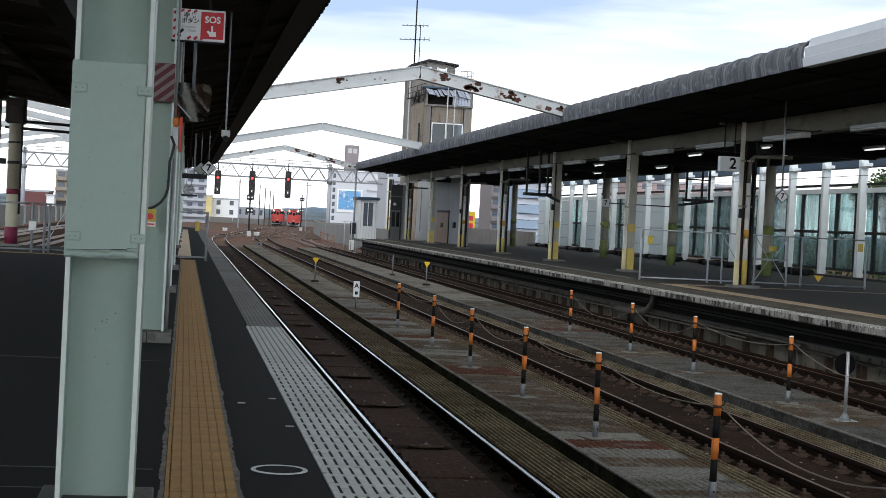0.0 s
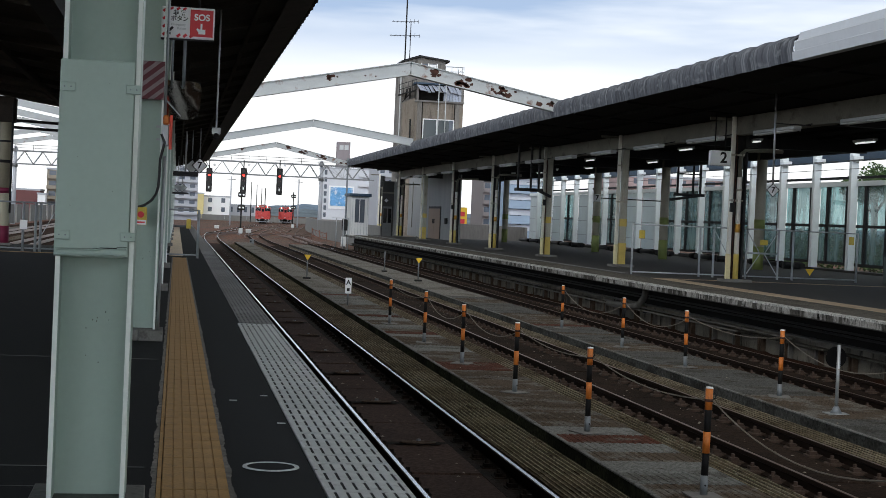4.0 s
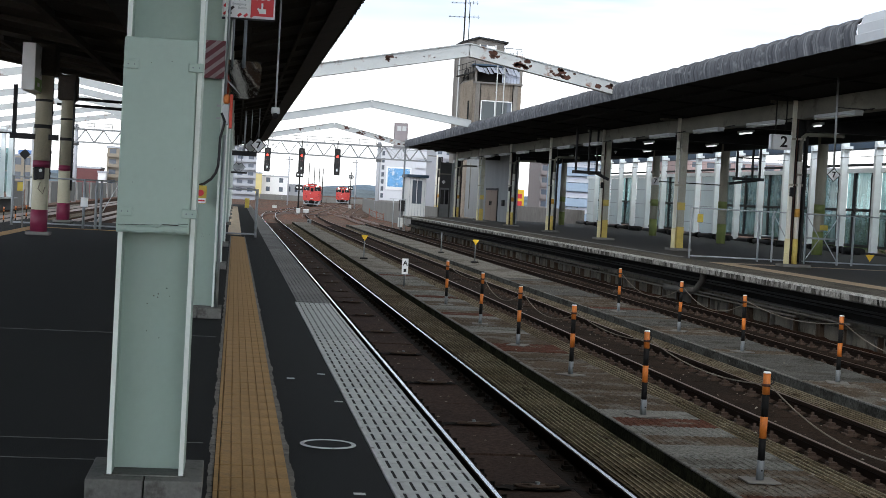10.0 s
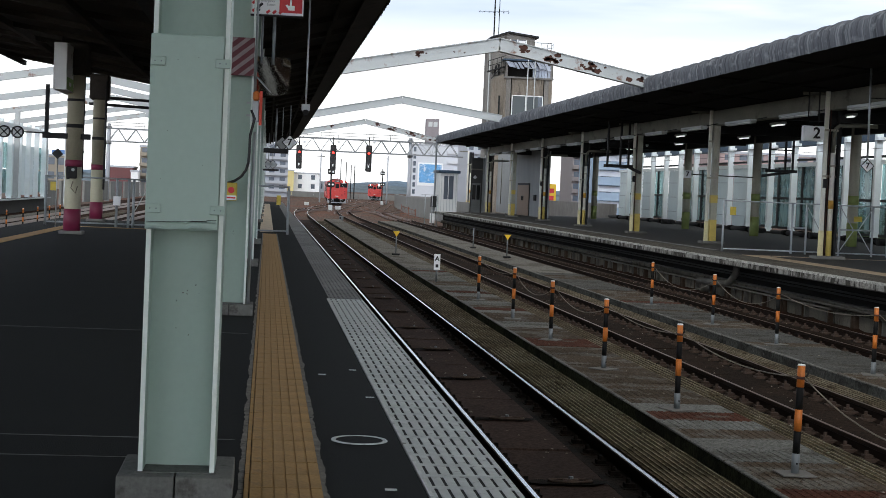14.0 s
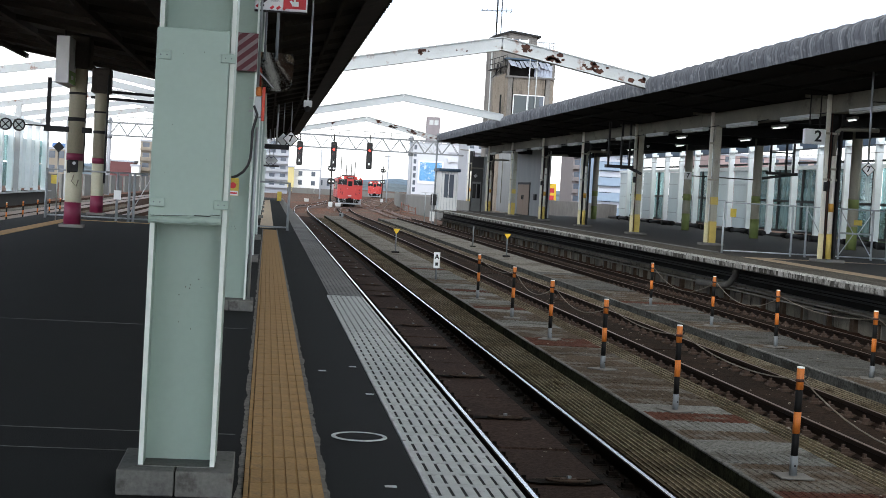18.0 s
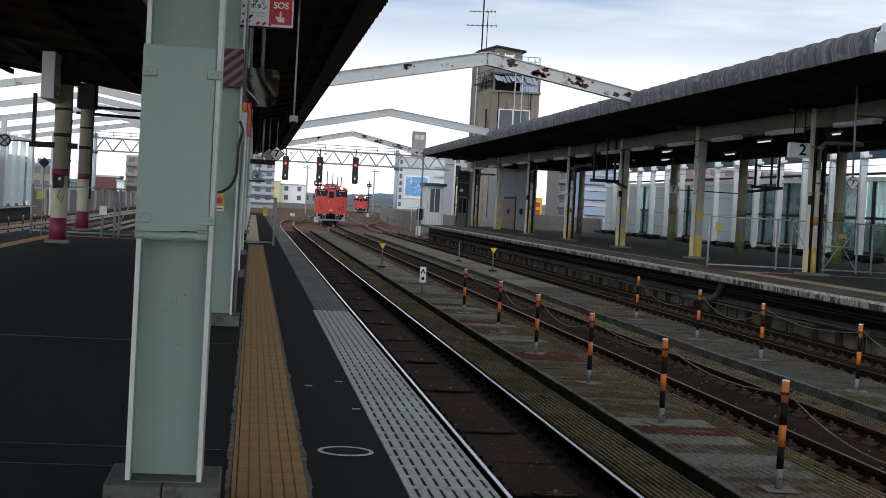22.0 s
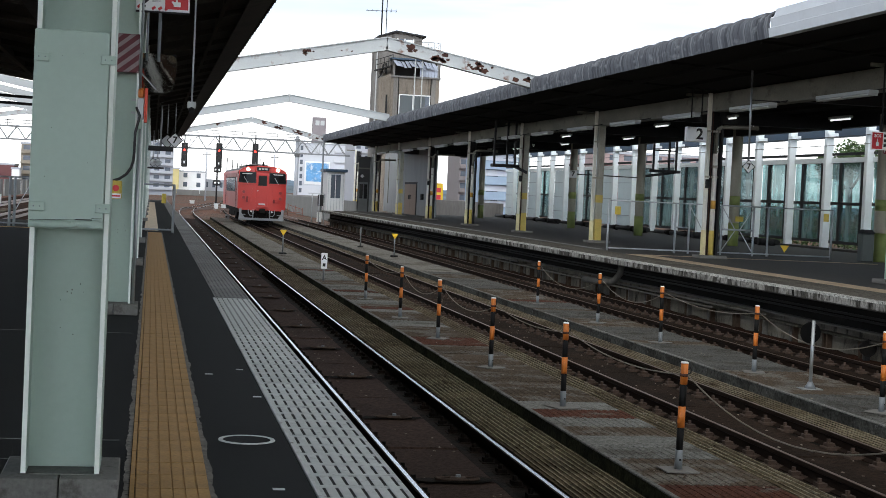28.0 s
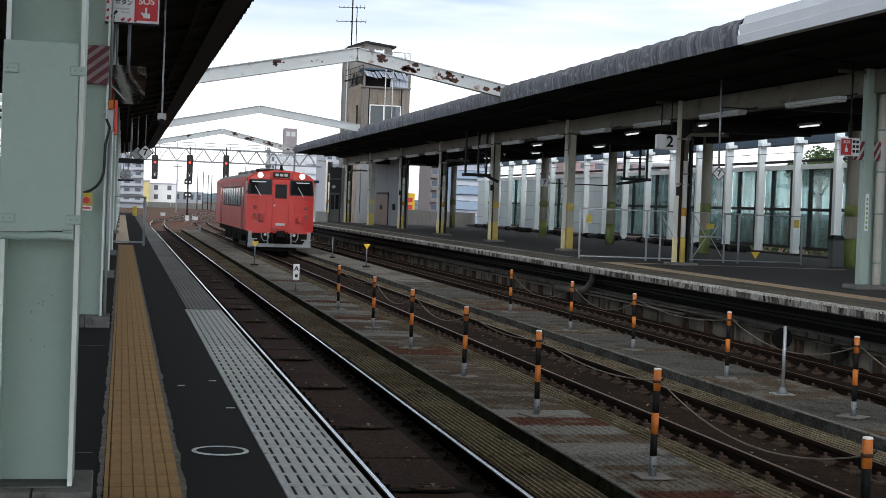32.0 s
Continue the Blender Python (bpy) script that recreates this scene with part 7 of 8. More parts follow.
part("leaf", cbox(0.06, 0.72, 0.0, 0.1, 0, 2.15), soil("grey_leaf", (0.2, 0.21, 0.21), 0.6, vary=0.15), dp, "grey door leaf")
for x in (0.12, 0.44):
    part("pane", cbox(x, x + 0.24, -0.02, 0.0, 0.95, 2.0), M_GLASSDK, dp)
part("jamb", cbox(0.85, 1.05, 0.0, 0.2, 0, 4.0), M_ROOM, dp, "pale jamb")
part("lintel", cbox(0.0, 0.85, 0.05, 0.1, 3.1, 3.2), M_GIRDER, dp)
bm = bmesh.new()
bm.faces.new([bm.verts.new(v) for v in ((0.14, 0.03, 2.58), (0.29, 0.03, 2.43), (0.44, 0.03, 2.58), (0.29, 0.03, 2.73))])
part("diamond_notice", bm, M_SIGNWHITE, dp, "white diamond notice")

hut = empty("crew_hut", pose(12.15, 110, R_TOP), "small white panelled hut with blue roof edge", "hut")
part("wall", cbox(0, 1.25, 0, 3.2, 0, 2.75), M_WHITE, hut)
part("roof", cbox(-0.15, 1.4, -0.25, 3.4, 2.75, 2.95, 0.02), M_BLUEBEAM, hut, "dark blue roof edge")
for k in range(6):
    part("seam", cbox(0.1 + 0.21 * k, 0.125 + 0.21 * k, -0.02, 0.0, 0.05, 2.7), M_FARGREY, hut)
w = part("window", cbox(0.28, 0.95, -0.03, 0.0, 0.9, 2.55), M_FARWIN, hut)
part("frame", cbox(0.58, 0.62, -0.04, -0.03, 0.9, 2.55), M_SIGNWHITE, w)
ep = empty("end_pole", pose(12.0, 112, -1.3), "dark slim pole at the platform end", "pole")
part("pole", crod((0, 0, 0), (0, 0, 6.6), 0.065), M_POLE, ep)
part("box", cbox(-0.25, 0.2, -0.2, 0.2, 1.4, 2.2, 0.03), M_STEEL_DK, ep)
part("white_plate", cbox(-0.3, 0.05, -0.3, -0.25, 0.25, 0.95), M_SIGNWHITE, ep)
pipe_fence("stair_rail", 10.9, 12.1, 110.5, -1.3, 1.0, (11.2, 11.7, 12.05), "grey hand rail at platform end")

# ---- glazed wind barrier behind the far platform ----
BX = 27.0
bar = empty("wind_barrier", label="white posts with tinted glass panels along viaduct", category="wind barrier", kind="structure")
POST = mesh_of("post", cbox(-0.16, 0.16, -0.13, 0.13, -0.6, 4.85, 0.02), M_POST)
CAP = mesh_of("post_cap", cbox(-0.12, 0.3, -0.42, -0.13, 4.36, 4.52, 0.01), M_POST)
GL = mesh_of("pane", cbox(-0.02, 0.02, 0.1, 3.61, 0.18, 1.62), M_PANE)
GU = mesh_of("upper_pane", cbox(-0.02, 0.02, 0.1, 3.61, 1.74, 3.32), M_PANE)
SOLID = mesh_of("solid_panel", cbox(-0.05, 0.05, 0.18, 3.5, 0.0, 3.3, 0.01), M_PANEL_BACK)
JOINT = mesh_of("panel_joint", cbox(-0.09, -0.05, 0.18, 3.5, -0.015, 0.015), M_FARGREY)
MUL = mesh_of("mullion", cbox(-0.07, 0.07, -0.1, 0.1, 0.1, 3.35), M_STEEL_DK)
TRN = mesh_of("transom", cbox(-0.07, 0.07, 0, 3.71, -0.06, 0.06), M_STEEL_DK)
TOP = mesh_of("top_rail", cbox(-0.12, 0.12, 0, 3.71, 0, 0.2), M_POST)
k = 0
y = 37.4
while y < 119:
    piece("post", POST, bar, pose(BX, y, 0))
    piece("post_cap", CAP, bar, pose(BX - 0.1, y, 0))
    glazed = k < 13 or k in (15, 16, 18, 20)
    if glazed:
        piece("pane", GL, bar, pose(BX + 0.2, y, 0))
        piece("upper_pane", GU, bar, pose(BX + 0.2, y, 0))
        for dy in (0.85, 2.8):
            piece("mullion", MUL, bar, pose(BX + 0.2, y + dy, 0))
        piece("transom", TRN, bar, pose(BX + 0.2, y, 1.68))
        piece("transom", TRN, bar, pose(BX + 0.2, y, 0.12))
    else:
        piece("solid_panel", SOLID, bar, pose(BX + 0.2, y, 0))
        for j in range(3):
            piece("panel_joint", JOINT, bar, pose(BX + 0.2, y, 0.6 + 0.95 * j))
    piece("top_rail", TOP, bar, pose(BX + 0.2, y, 3.32))
    y += 3.71
    k += 1
part("base_kerb", cbox(BX - 0.35, BX + 0.5, -21, 119.5, -1.42, -0.12), M_CONC_DK, bar)
part("cap_beam", cbox(BX + 0.1, BX + 0.3, 30, 119, 3.62, 3.72), M_STEEL_DK, bar)
for z in (4.0, 4.35):
    part("wire", crod((BX - 0.2, 20, z), (BX - 0.2, 119, z), 0.012, None, 5), M_CABLE, bar)
bb = part("edge_girder", cbox(27.6, 27.9, 8, 119, 4.41, 4.94), M_BLUEBEAM, None)
tagged(bb, "dark blue girder running above the glazed barrier", "girder", kind="structure")
lo = part("low_wall", cbox(BX - 0.1, BX + 0.15, 119.5, 160, -1.42, 0.85, 0.02), M_CONC, None)
tagged(lo, "grey concrete parapet wall beyond the barrier", "wall", kind="structure")
# pipes lying at the foot of the barrier
for n, (y0, y1) in enumerate(((60, 66), (68, 75), (77, 84), (86, 93), (95, 102), (104, 112))):
    g = empty("pipe_stack", pose(24.9, y0, R_TOP), "dark covered pipes lying along the platform edge", "pipes", "covered pipes")
    part("pipe", crod((0, 0, 0.16), (0, y1 - y0, 0.16), 0.1, None, 10), M_STEEL_DK, g)
    part("pipe", crod((0.4, 0.4, 0.16), (0.4, y1 - y0 - 0.5, 0.16), 0.12, None, 10), M_STEEL_DK, g)
    for q in range(3):
        part("wrapping", crod((0.2 * (q % 2), 1.6 + 1.5 * q, 0.17), (0.2 * (q % 2), 2.3 + 1.5 * q, 0.17), 0.15, 0.12, 9), M_UNDER, g, "loose dark wrapping")
    part("support", cbox(-0.18, 0.58, 1.0, 1.2, 0.0, 0.3, 0.02), M_STEEL_DK, g)


# ---- shrubs and a tree behind the barrier ----
def leafy(name, spots, r, n, label, seed):
    rng = random.Random(seed)
    c = empty(name, label=label, category="tree" if name == "tree" else "shrub")
    verts, faces = [], []
    for cx, cy, cz, s in spots:
        for _ in range(n):
            d = Vector((rng.gauss(0, 1), rng.gauss(0, 1), rng.gauss(0, 1)))
            p = Vector((cx, cy, cz)) + d.normalized() * s * rng.random() ** 0.5
            a = Vector((rng.uniform(-1, 1), rng.uniform(-1, 1), rng.uniform(-0.6, 0.6))).normalized()
            b = a.cross(Vector((rng.uniform(-1, 1), rng.uniform(-1, 1), rng.uniform(-1, 1)))).normalized()
            i = len(verts)
            q = r * rng.uniform(0.6, 1.3)
            verts += [p - a * q, p + b * q * 0.5, p + a * q, p - b * q * 0.5]
            faces.append((i, i + 1, i + 2, i + 3))
    me = bpy.data.meshes.new("crown")
    me.from_pydata(verts, [], faces)
    me.materials.append(M_LEAF)
    ob = new("crown", me)
    ob.parent = c
    return c


t = leafy("tree", [(32, 68.6, 3.5, 0.7), (32, 70.4, 3.5, 0.75), (32.2, 67.4, 3.85, 0.8), (32.4, 69.3, 4.1, 0.72), (32.3, 71.6, 3.75, 0.5), (32.1, 66.2, 3.7, 0.7), (32.2, 65.0, 3.3, 0.7)], 0.085, 900, "green leafy tree behind the glazed barrier", 3)
part("trunk", crod((32.3, 68.8, -1.45), (32.3, 68.8, 3.4), 0.2, 0.1), M_BARK, t)
part("limb", crod((32.3, 68.8, 2.2), (32.0, 70.9, 3.8), 0.08, 0.02), M_BARK, t)
part("limb", crod((32.3, 68.8, 2.4), (32.2, 66.4, 3.9), 0.08, 0.02), M_BARK, t)
part("limb", crod((32.3, 68.8, 3.2), (32.4, 69.4, 4.6), 0.06, 0.015), M_BARK, t)
for n, (x, y) in enumerate(((30, 58), (31, 63), (30, 68), (31, 74), (30.5, 80), (30, 53))):
    leafy("shrub", [(x, y, 0.2, 1.5), (x + 0.8, y + 2.0, 0.6, 1.3), (x, y + 3.6, 0.0, 1.4)], 0.09, 800, "green shrub seen through the glass barrier", 20 + n)

# ---- signal gantry across the tracks ----
GY = 177.0
gan = empty("signal_gantry", pose(0, GY, 0), "grey lattice gantry with walkway rail carrying signals", "gantry")
X0, X1, ZB, ZT = -17.7, 22.0, 5.25, 6.67
for dy in (-0.45, 0.45):
    part("bottom_chord", cbeam((X0, dy, ZB), (X1, dy, ZB), 0.14, 0.14), M_GANTRY, gan)
    part("top_chord", cbeam((X0, dy, ZT), (X1, dy, ZT), 0.14, 0.16), M_GANTRY, gan)
x, n = X0, 0
while x < X1 - 1:
    for dy in (-0.45, 0.45):
        part("diagonal", cbeam((x, dy, ZB), (x + 0.98, dy, ZT), 0.07, 0.07), M_GANTRY, gan)
        part("diagonal", cbeam((x + 0.98, dy, ZT), (x + 1.96, dy, ZB), 0.07, 0.07), M_GANTRY, gan)
    x += 1.96
part("walkway_rail", cbeam((X0, -0.45, 7.33), (X1, -0.45, 7.33), 0.05, 0.05), M_STEEL_DK, gan)
part("walkway_rail", cbeam((X0, -0.45, 7.0), (X1, -0.45, 7.0), 0.04, 0.04), M_STEEL_DK, gan)
x = X0
while x < X1:
    part("rail_post", cbeam((x, -0.45, ZT), (x, -0.45, 7.35), 0.05, 0.05), M_STEEL_DK, gan)
    x += 1.96
for lx in (-17.7, 16.0):
    part("leg", crod((lx, 0, -1.4), (lx, 0, 7.2), 0.24, 0.2, 14), M_FARGREY, gan, "pale round gantry leg")
    part("leg_collar", crod((lx, 0, 4.9), (lx, 0, 5.3), 0.32, None, 14), M_GANTRY, gan)
    part("leg_collar", crod((lx, 0, 6.6), (lx, 0, 6.9), 0.32, None, 14), M_GANTRY, gan)
# fan of stays above the right leg
for k in range(5):
    part("stay", cbeam((16.0 + 0.9 * k, 0.2, ZT + 0.1), (18.5, 0.2, 5.3), 0.05, 0.05), M_GALV, gan)


def signal(x, z0, z1, lamps, label):
    s = empty("colour_light_signal", pose(x, GY - 0.7, 0), label, "signal", "signals on the gantry")
    part("backboard", cbox(-0.34, 0.34, 0, 0.12, z0, z1, 0.08), M_BLACK, s)
    h = (z1 - z0) / 5
    for k in range(5):
        z = z1 - h * (k + 0.5)
        on = k in lamps
        part("lamp", crod((0, -0.03, z), (0, 0.0, z), 0.12, None, 14), M_SIGRED if on else M_SIGOFF, s, "glowing red lamp" if on else "")
        part("hood", prism(bmesh.new(), [(-0.17, z), (-0.12, z + 0.13), (0, z + 0.18), (0.12, z + 0.13), (0.17, z), (0.14, z), (0.1, z + 0.11), (0, z + 0.15), (-0.1, z + 0.11), (-0.14, z)], [(0, -0.25, 0), (0, 0.0, 0)]), M_BLACK, s)
    part("plate", cbox(-0.12, 0.12, -0.02, 0.0, z0 + h * 1.35, z0 + h * 1.6), M_SIGNWHITE, s, "small white plate")
    part("plate", cbox(-0.16, 0.16, -0.02, 0.0, z0 + h * 2.45, z0 + h * 2.62), M_SIGNPINK, s, "faded red plate")
    part("plate", cbox(-0.07, 0.07, -0.02, 0.0, z0 + h * 0.5, z0 + h * 1.2), M_SIGNWHITE, s, "small white plate")
    part("hanger", cbox(-0.06, 0.06, 0.1, 0.2, z1 - 0.2, z1 + 0.9), M_STEEL_DK, s)
    part("loudspeaker", crod((0.55, -0.1, z1 + 0.35), (0.6, 0.2, z1 + 0.4), 0.17, 0.08, 12), M_SIGNWHITE, s, "white horn")
    return s


signal(3.42, 3.1, 5.8, (1,), "black signal head with one red lamp lit")
signal(7.24, 3.1, 5.95, (1,), "black signal head with one red lamp lit")
signal(11.26, 3.1, 6.1, (1,), "black signal head with one red lamp lit")
for x, y, zs, top in ((7.08, GY - 1.5, (2.94, 1.5), 3.4), (19.05, 260, (3.85, 2.0), 4.6)):
    sp = empty("dwarf_signal_post", pose(x, y, 0), "slim post with two small dark signal heads", "signal", "signal posts")
    part("post", crod((0, 0, -1.4), (0, 0, top), 0.09), M_STEEL_DK, sp)
    for z in zs:
        hd = part("signal_head", cbox(-0.42, 0.42, -0.3, -0.1, z - 0.3, z + 0.3, 0.1), M_BLACK, sp)
        for dx in (-0.2, 0.2):
            part("lamp", crod((dx, -0.33, z), (dx, -0.3, z), 0.11, None, 10), M_SIGNWHITE, hd)
    part("cabinet", cbox(-0.2, 0.25, -0.5, 0.1, -1.4, -0.8, 0.04), M_SIGNGREY, sp, "pale relay cabinet")
for n, (x, y, top, r) in enumerate(((8.7, 260, 6.7, 0.13), (16.0, 345, 7.4, 0.1), (17.3, 347, 6.9, 0.1), (18.5, 349, 6.3, 0.1), (19.4, 351, 6.3, 0.12), (20.0, 262, 6.8, 0.13))):
    p = empty("catenary_pole", pose(x, y, 0), "slim grey line pole beside the tracks", "pole", "line poles")
    part("pole", crod((0, 0, -1.4), (0, 0, top), r, r * 0.8), M_FARGREY if n in (0, 5) else M_STEEL_DK, p)
    if n in (0, 5):
        part("cross_arm", cbeam((-0.7, 0, top - 0.5), (0.7, 0, top - 0.5), 0.08, 0.1), M_STEEL_DK, p)

# rusty point work between the fanning tracks
pw = empty("switch_tracks", label="rusty crossover rails fanning out beyond platform", category="switch tracks", kind="structure")
for x0, y0, x1, y1 in ((2.72, 128, 9.2, 215), (6.66, 138, 13.0, 210), (10.6, 120, 12.0, 190), (10.6, 128, 21.0, 250), (6.66, 150, 17.0, 300), (14.0, 205, 24.5, 345)):
    for s in (-0.566, 0.566):
        pts = []
        for k in range(13):
            u = k / 12
            e = u * u * (3 - 2 * u)
            y = y0 + (y1 - y0) * u
            pts.append((x0 + (x1 - x0) * e + s, y, RAIL_Z + fall(y)))
        part("switch_rail", prism(bmesh.new(), [(-0.033, 0), (0.033, 0), (0.05, -0.14), (-0.05, -0.14)], pts), M_SWITCH, pw)
for n, (x, y) in enumerate(((8.0, 176), (5.2, 205))):
    m = empty("point_machine", pose(x, y, -1.3), "low grey track equipment box with white marks", "equipment box", "track boxes")
    part("box", cbox(-0.3, 0.3, -0.3, 0.3, 0, 0.35, 0.04), M_SIGNGREY, m)
    part("lid", cbox(-0.33, 0.33, -0.33, 0.33, 0.35, 0.4, 0.01), M_SIGNWHITE, m)
M_NET = soil("faded_orange", (0.22, 0.09, 0.06), 0.8, vary=0.4, scale=2, fine=10)
og = empty("orange_net_fence", pose(12.9, 150, -1.3), "faded orange net fence on frame beside track", "fence")
for k in range(3):
    part("post", crod((k * 0.65, -k * 0.6, 0), (k * 0.65, -k * 0.6, 1.15 - 0.2 * k), 0.035), M_NET, og)
    if k < 2:
        part("net_rail", cbeam((k * 0.65, -k * 0.6, 1.0 - 0.2 * k), ((k + 1) * 0.65, -(k + 1) * 0.6, 0.8 - 0.2 * k), 0.03, 0.05), M_NET, og)
        part("net_rail", cbeam((k * 0.65, -k * 0.6, 0.3), ((k + 1) * 0.65, -(k + 1) * 0.6, 0.25), 0.03, 0.05), M_NET, og)
        for q in range(5):
            part("net_cord", cbeam((k * 0.65 + 0.13 * q, -k * 0.6 - 0.12 * q, 0.28), (k * 0.65 + 0.13 * q + 0.05, -k * 0.6 - 0.12 * q, 0.95 - 0.2 * k - 0.04 * q), 0.02, 0.02), M_NET, og)

# concrete parapets of the viaduct
par = empty("parapet", label="grey concrete viaduct parapet with panel joints", category="parapet", kind="structure")
M_PARA = soil("parapet_concrete", (0.2, 0.2, 0.19), 0.85, vary=0.25, scale=0.6, fine=10, bump=0.1, streak=(1, 1, 0.2))
PAN = mesh_of("panel", cbox(-0.1, 0.1, 0.03, 4.97, -1.42, 0.5, 0.01), M_PARA)
for k in range(30):
    y = 118 + 5 * k
    x = 15.4 + max(0, y - 165) * 0.06 + (max(0, y - 230)) * 0.02
    piece("panel", PAN, par, pose(x, y, 0))
for k in range(25):
    piece("panel", PAN, par, pose(-25.5 + 5.2 * k, 365, -0.65, 0, 0, -90) @ Matrix.Scale(1.04, 4, (0, 1, 0)))
for k in range(16):
    piece("panel", PAN, par, pose(-16.5, 120 + 8 * k, 0.3))

# ---- stained concrete tower behind the far canopy ----
tw = empty("concrete_tower", pose(0, 150, 0), "weathered concrete tower block with rooftop aerial", "tower")
M_SHEET = soil("blue_grey_sheet", (0.4, 0.44, 0.52), 0.5, 0.1, vary=0.3, scale=1.2, fine=8, bump=0.05, tint=(0.16, 0.16, 0.17), tint_amount=0.35)
M_BAY = soil("buff_stained_wall", (0.215, 0.185, 0.15), 0.85, vary=0.45, scale=0.7, fine=8, bump=0.2, streak=(0.9, 0.9, 0.14), tint=(0.06, 0.046, 0.036), tint_amount=0.46)
part("shaft", cbox(21.05, 25.25, 0, 5, -1.42, 16.1, 0.04), M_TOWER, tw)
part("lean_to", prism(bmesh.new(), [(21.05, -1.42), (22.2, -1.42), (22.2, 12.8), (21.05, 12.25)], [(0, -1.0, 0), (0, 0.0, 0)]), M_BAY, tw)
part("front_bay", cbox(22.2, 26.9, -1.2, 3.8, -1.42, 12.4, 0.03), M_BAY, tw)
part("roof", prism(bmesh.new(), [(20.85, 16.2), (22.6, 16.8), (25.55, 16.45), (25.55, 16.62), (22.6, 16.98), (20.85, 16.37)], [(0, -0.35, 0), (0, 5.3, 0)]), M_STEEL_DK, tw, "dark sheet roof")
part("gable", prism(bmesh.new(), [(21.1, 16.1), (25.2, 16.1), (25.2, 16.5), (22.6, 16.8), (21.1, 16.25)], [(0, 0.0, 0), (0, 4.9, 0)]), M_TOWER, tw)
wd = part("upper_window", cbox(22.75, 24.4, -0.05, 0.0, 15.55, 16.2), M_FARWIN, tw)
for x in (22.75, 23.45, 24.3):
    part("window_frame", cbox(x, x + 0.12, -0.1, -0.05, 15.5, 16.25), M_SIGNWHITE, wd)
part("blind", cbox(23.6, 24.28, -0.07, -0.05, 15.6, 16.15), M_SIGNWHITE, wd, "white blind")
# open storey with bent metal sheets above the bay
part("open_storey", cbox(22.35, 26.75, -0.1, 0.0, 12.4, 14.2), M_UNDER, tw, "dark open storey")
part("balcony_slab", cbox(22.15, 26.95, -1.5, 0.0, 12.4, 12.56), M_CONC, tw, "pale balcony slab")
part("eaves", cbox(22.1, 26.9, -1.3, 0.0, 14.12, 14.28), M_BLUEBEAM, tw)
for x in (22.3, 26.62):
    part("pier", cbox(x, x + 0.22, -1.15, -0.1, 12.56, 14.12), M_TOWER, tw)
rng = random.Random(8)
for k in range(11):
    x = 22.45 + 0.37 * k
    part("bent_sheet", cbeam((x, -1.25, 14.05 - rng.uniform(0, 0.12)), (x + 0.3, -1.55 - rng.uniform(0, 0.3), 13.5 - rng.uniform(0, 0.3)), 0.42, 0.025), M_SHEET, tw, "bent blue-grey sheet")
for k in range(6):
    x = 24.95 + 0.29 * k
    part("cladding", cbox(x, x + 0.26, -1.2 - 0.04 * (k % 2), -1.14, 12.58, 13.6 + 0.06 * (k % 3)), M_SHEET, tw, "grey cladding sheet")
# bay front: piers, recessed panel, window
for x in (22.42, 26.1):
    part("pilaster", cbox(x, x + 0.42, -1.36, -1.2, -1.42, 12.4), M_TOWER, tw)
for x in (23.3, 24.1, 24.9, 25.7):
    part("panel_rib", cbox(x, x + 0.07, -1.25, -1.2, 10.95, 12.35), M_BAY, tw)
for x in (22.84, 26.03):
    part("stained_edge", cbox(x, x + 0.1, -1.29, -1.2, -1.42, 12.4), M_UNDER, tw, "black stained joint")
wd = part("window", cbox(23.02, 26.0, -1.26, -1.2, 8.3, 10.72), plain("tower_glass", (0.05, 0.065, 0.07), 0.3), tw)
for x in (22.98, 24.32, 25.95):
    part("window_frame", cbox(x, x + 0.09, -1.34, -1.26, 8.3, 10.8), M_SIGNWHITE, wd)
part("window_frame", cbox(22.98, 26.04, -1.34, -1.26, 10.72, 10.81), M_SIGNWHITE, wd)
part("sill_shadow", cbox(25.55, 26.0, -1.3, -1.262, 8.3, 10.7), M_FARWIN, wd)
for x in (24.4, 25.1):
    part("downpipe", crod((x, -1.62, 7.5), (x, -1.62, 14.6), 0.05), M_SIGNGREY, tw)
    for z in (11.6, 12.7):
        part("pipe_bracket", cbox(x - 0.05, x + 0.05, -1.62, -1.2, z, z + 0.06), M_GALV, tw)
part("pipe_tie", cbeam((24.4, -1.62, 13.4), (25.1, -1.62, 13.4), 0.05, 0.05), M_SIGNGREY, tw)
for z in (15.2, 16.0):
    part("roof_rail", cbeam((25.3, -0.5, z), (26.8, -0.5, z), 0.05, 0.05), M_GANTRY, tw)
for k in range(5):
    part("rail_post", cbeam((25.35 + 0.36 * k, -0.5, 14.28), (25.35 + 0.36 * k, -0.5, 15.25 + 0.19 * k), 0.045, 0.045), M_GANTRY, tw)
# shaft: shuttering ribs, slit window, drain and a small iron landing
for k in range(6):
    part("rib", cbox(21.1 + 0.2 * k, 21.16 + 0.2 * k, -0.06, 0.0, 12.9, 15.9), M_TOWER, tw)
for k in range(4):
    part("rib", cbox(21.1 + 0.28 * k, 21.16 + 0.28 * k, -1.06, -1.0, -1.42, 12.2), M_BAY, tw)
part("slit_window", cbox(21.68, 21.9, -1.04, -1.0, 8.8, 10.7), M_GLASSDK, tw)
part("side_pipe", crod((20.97, 0.6, 2), (20.97, 0.6, 15.6), 0.07), M_SIGNGREY, tw)
part("landing", cbeam((20.6, -0.5, 12.95), (22.25, -0.9, 13.5), 0.8, 0.08), M_STEEL_DK, tw)
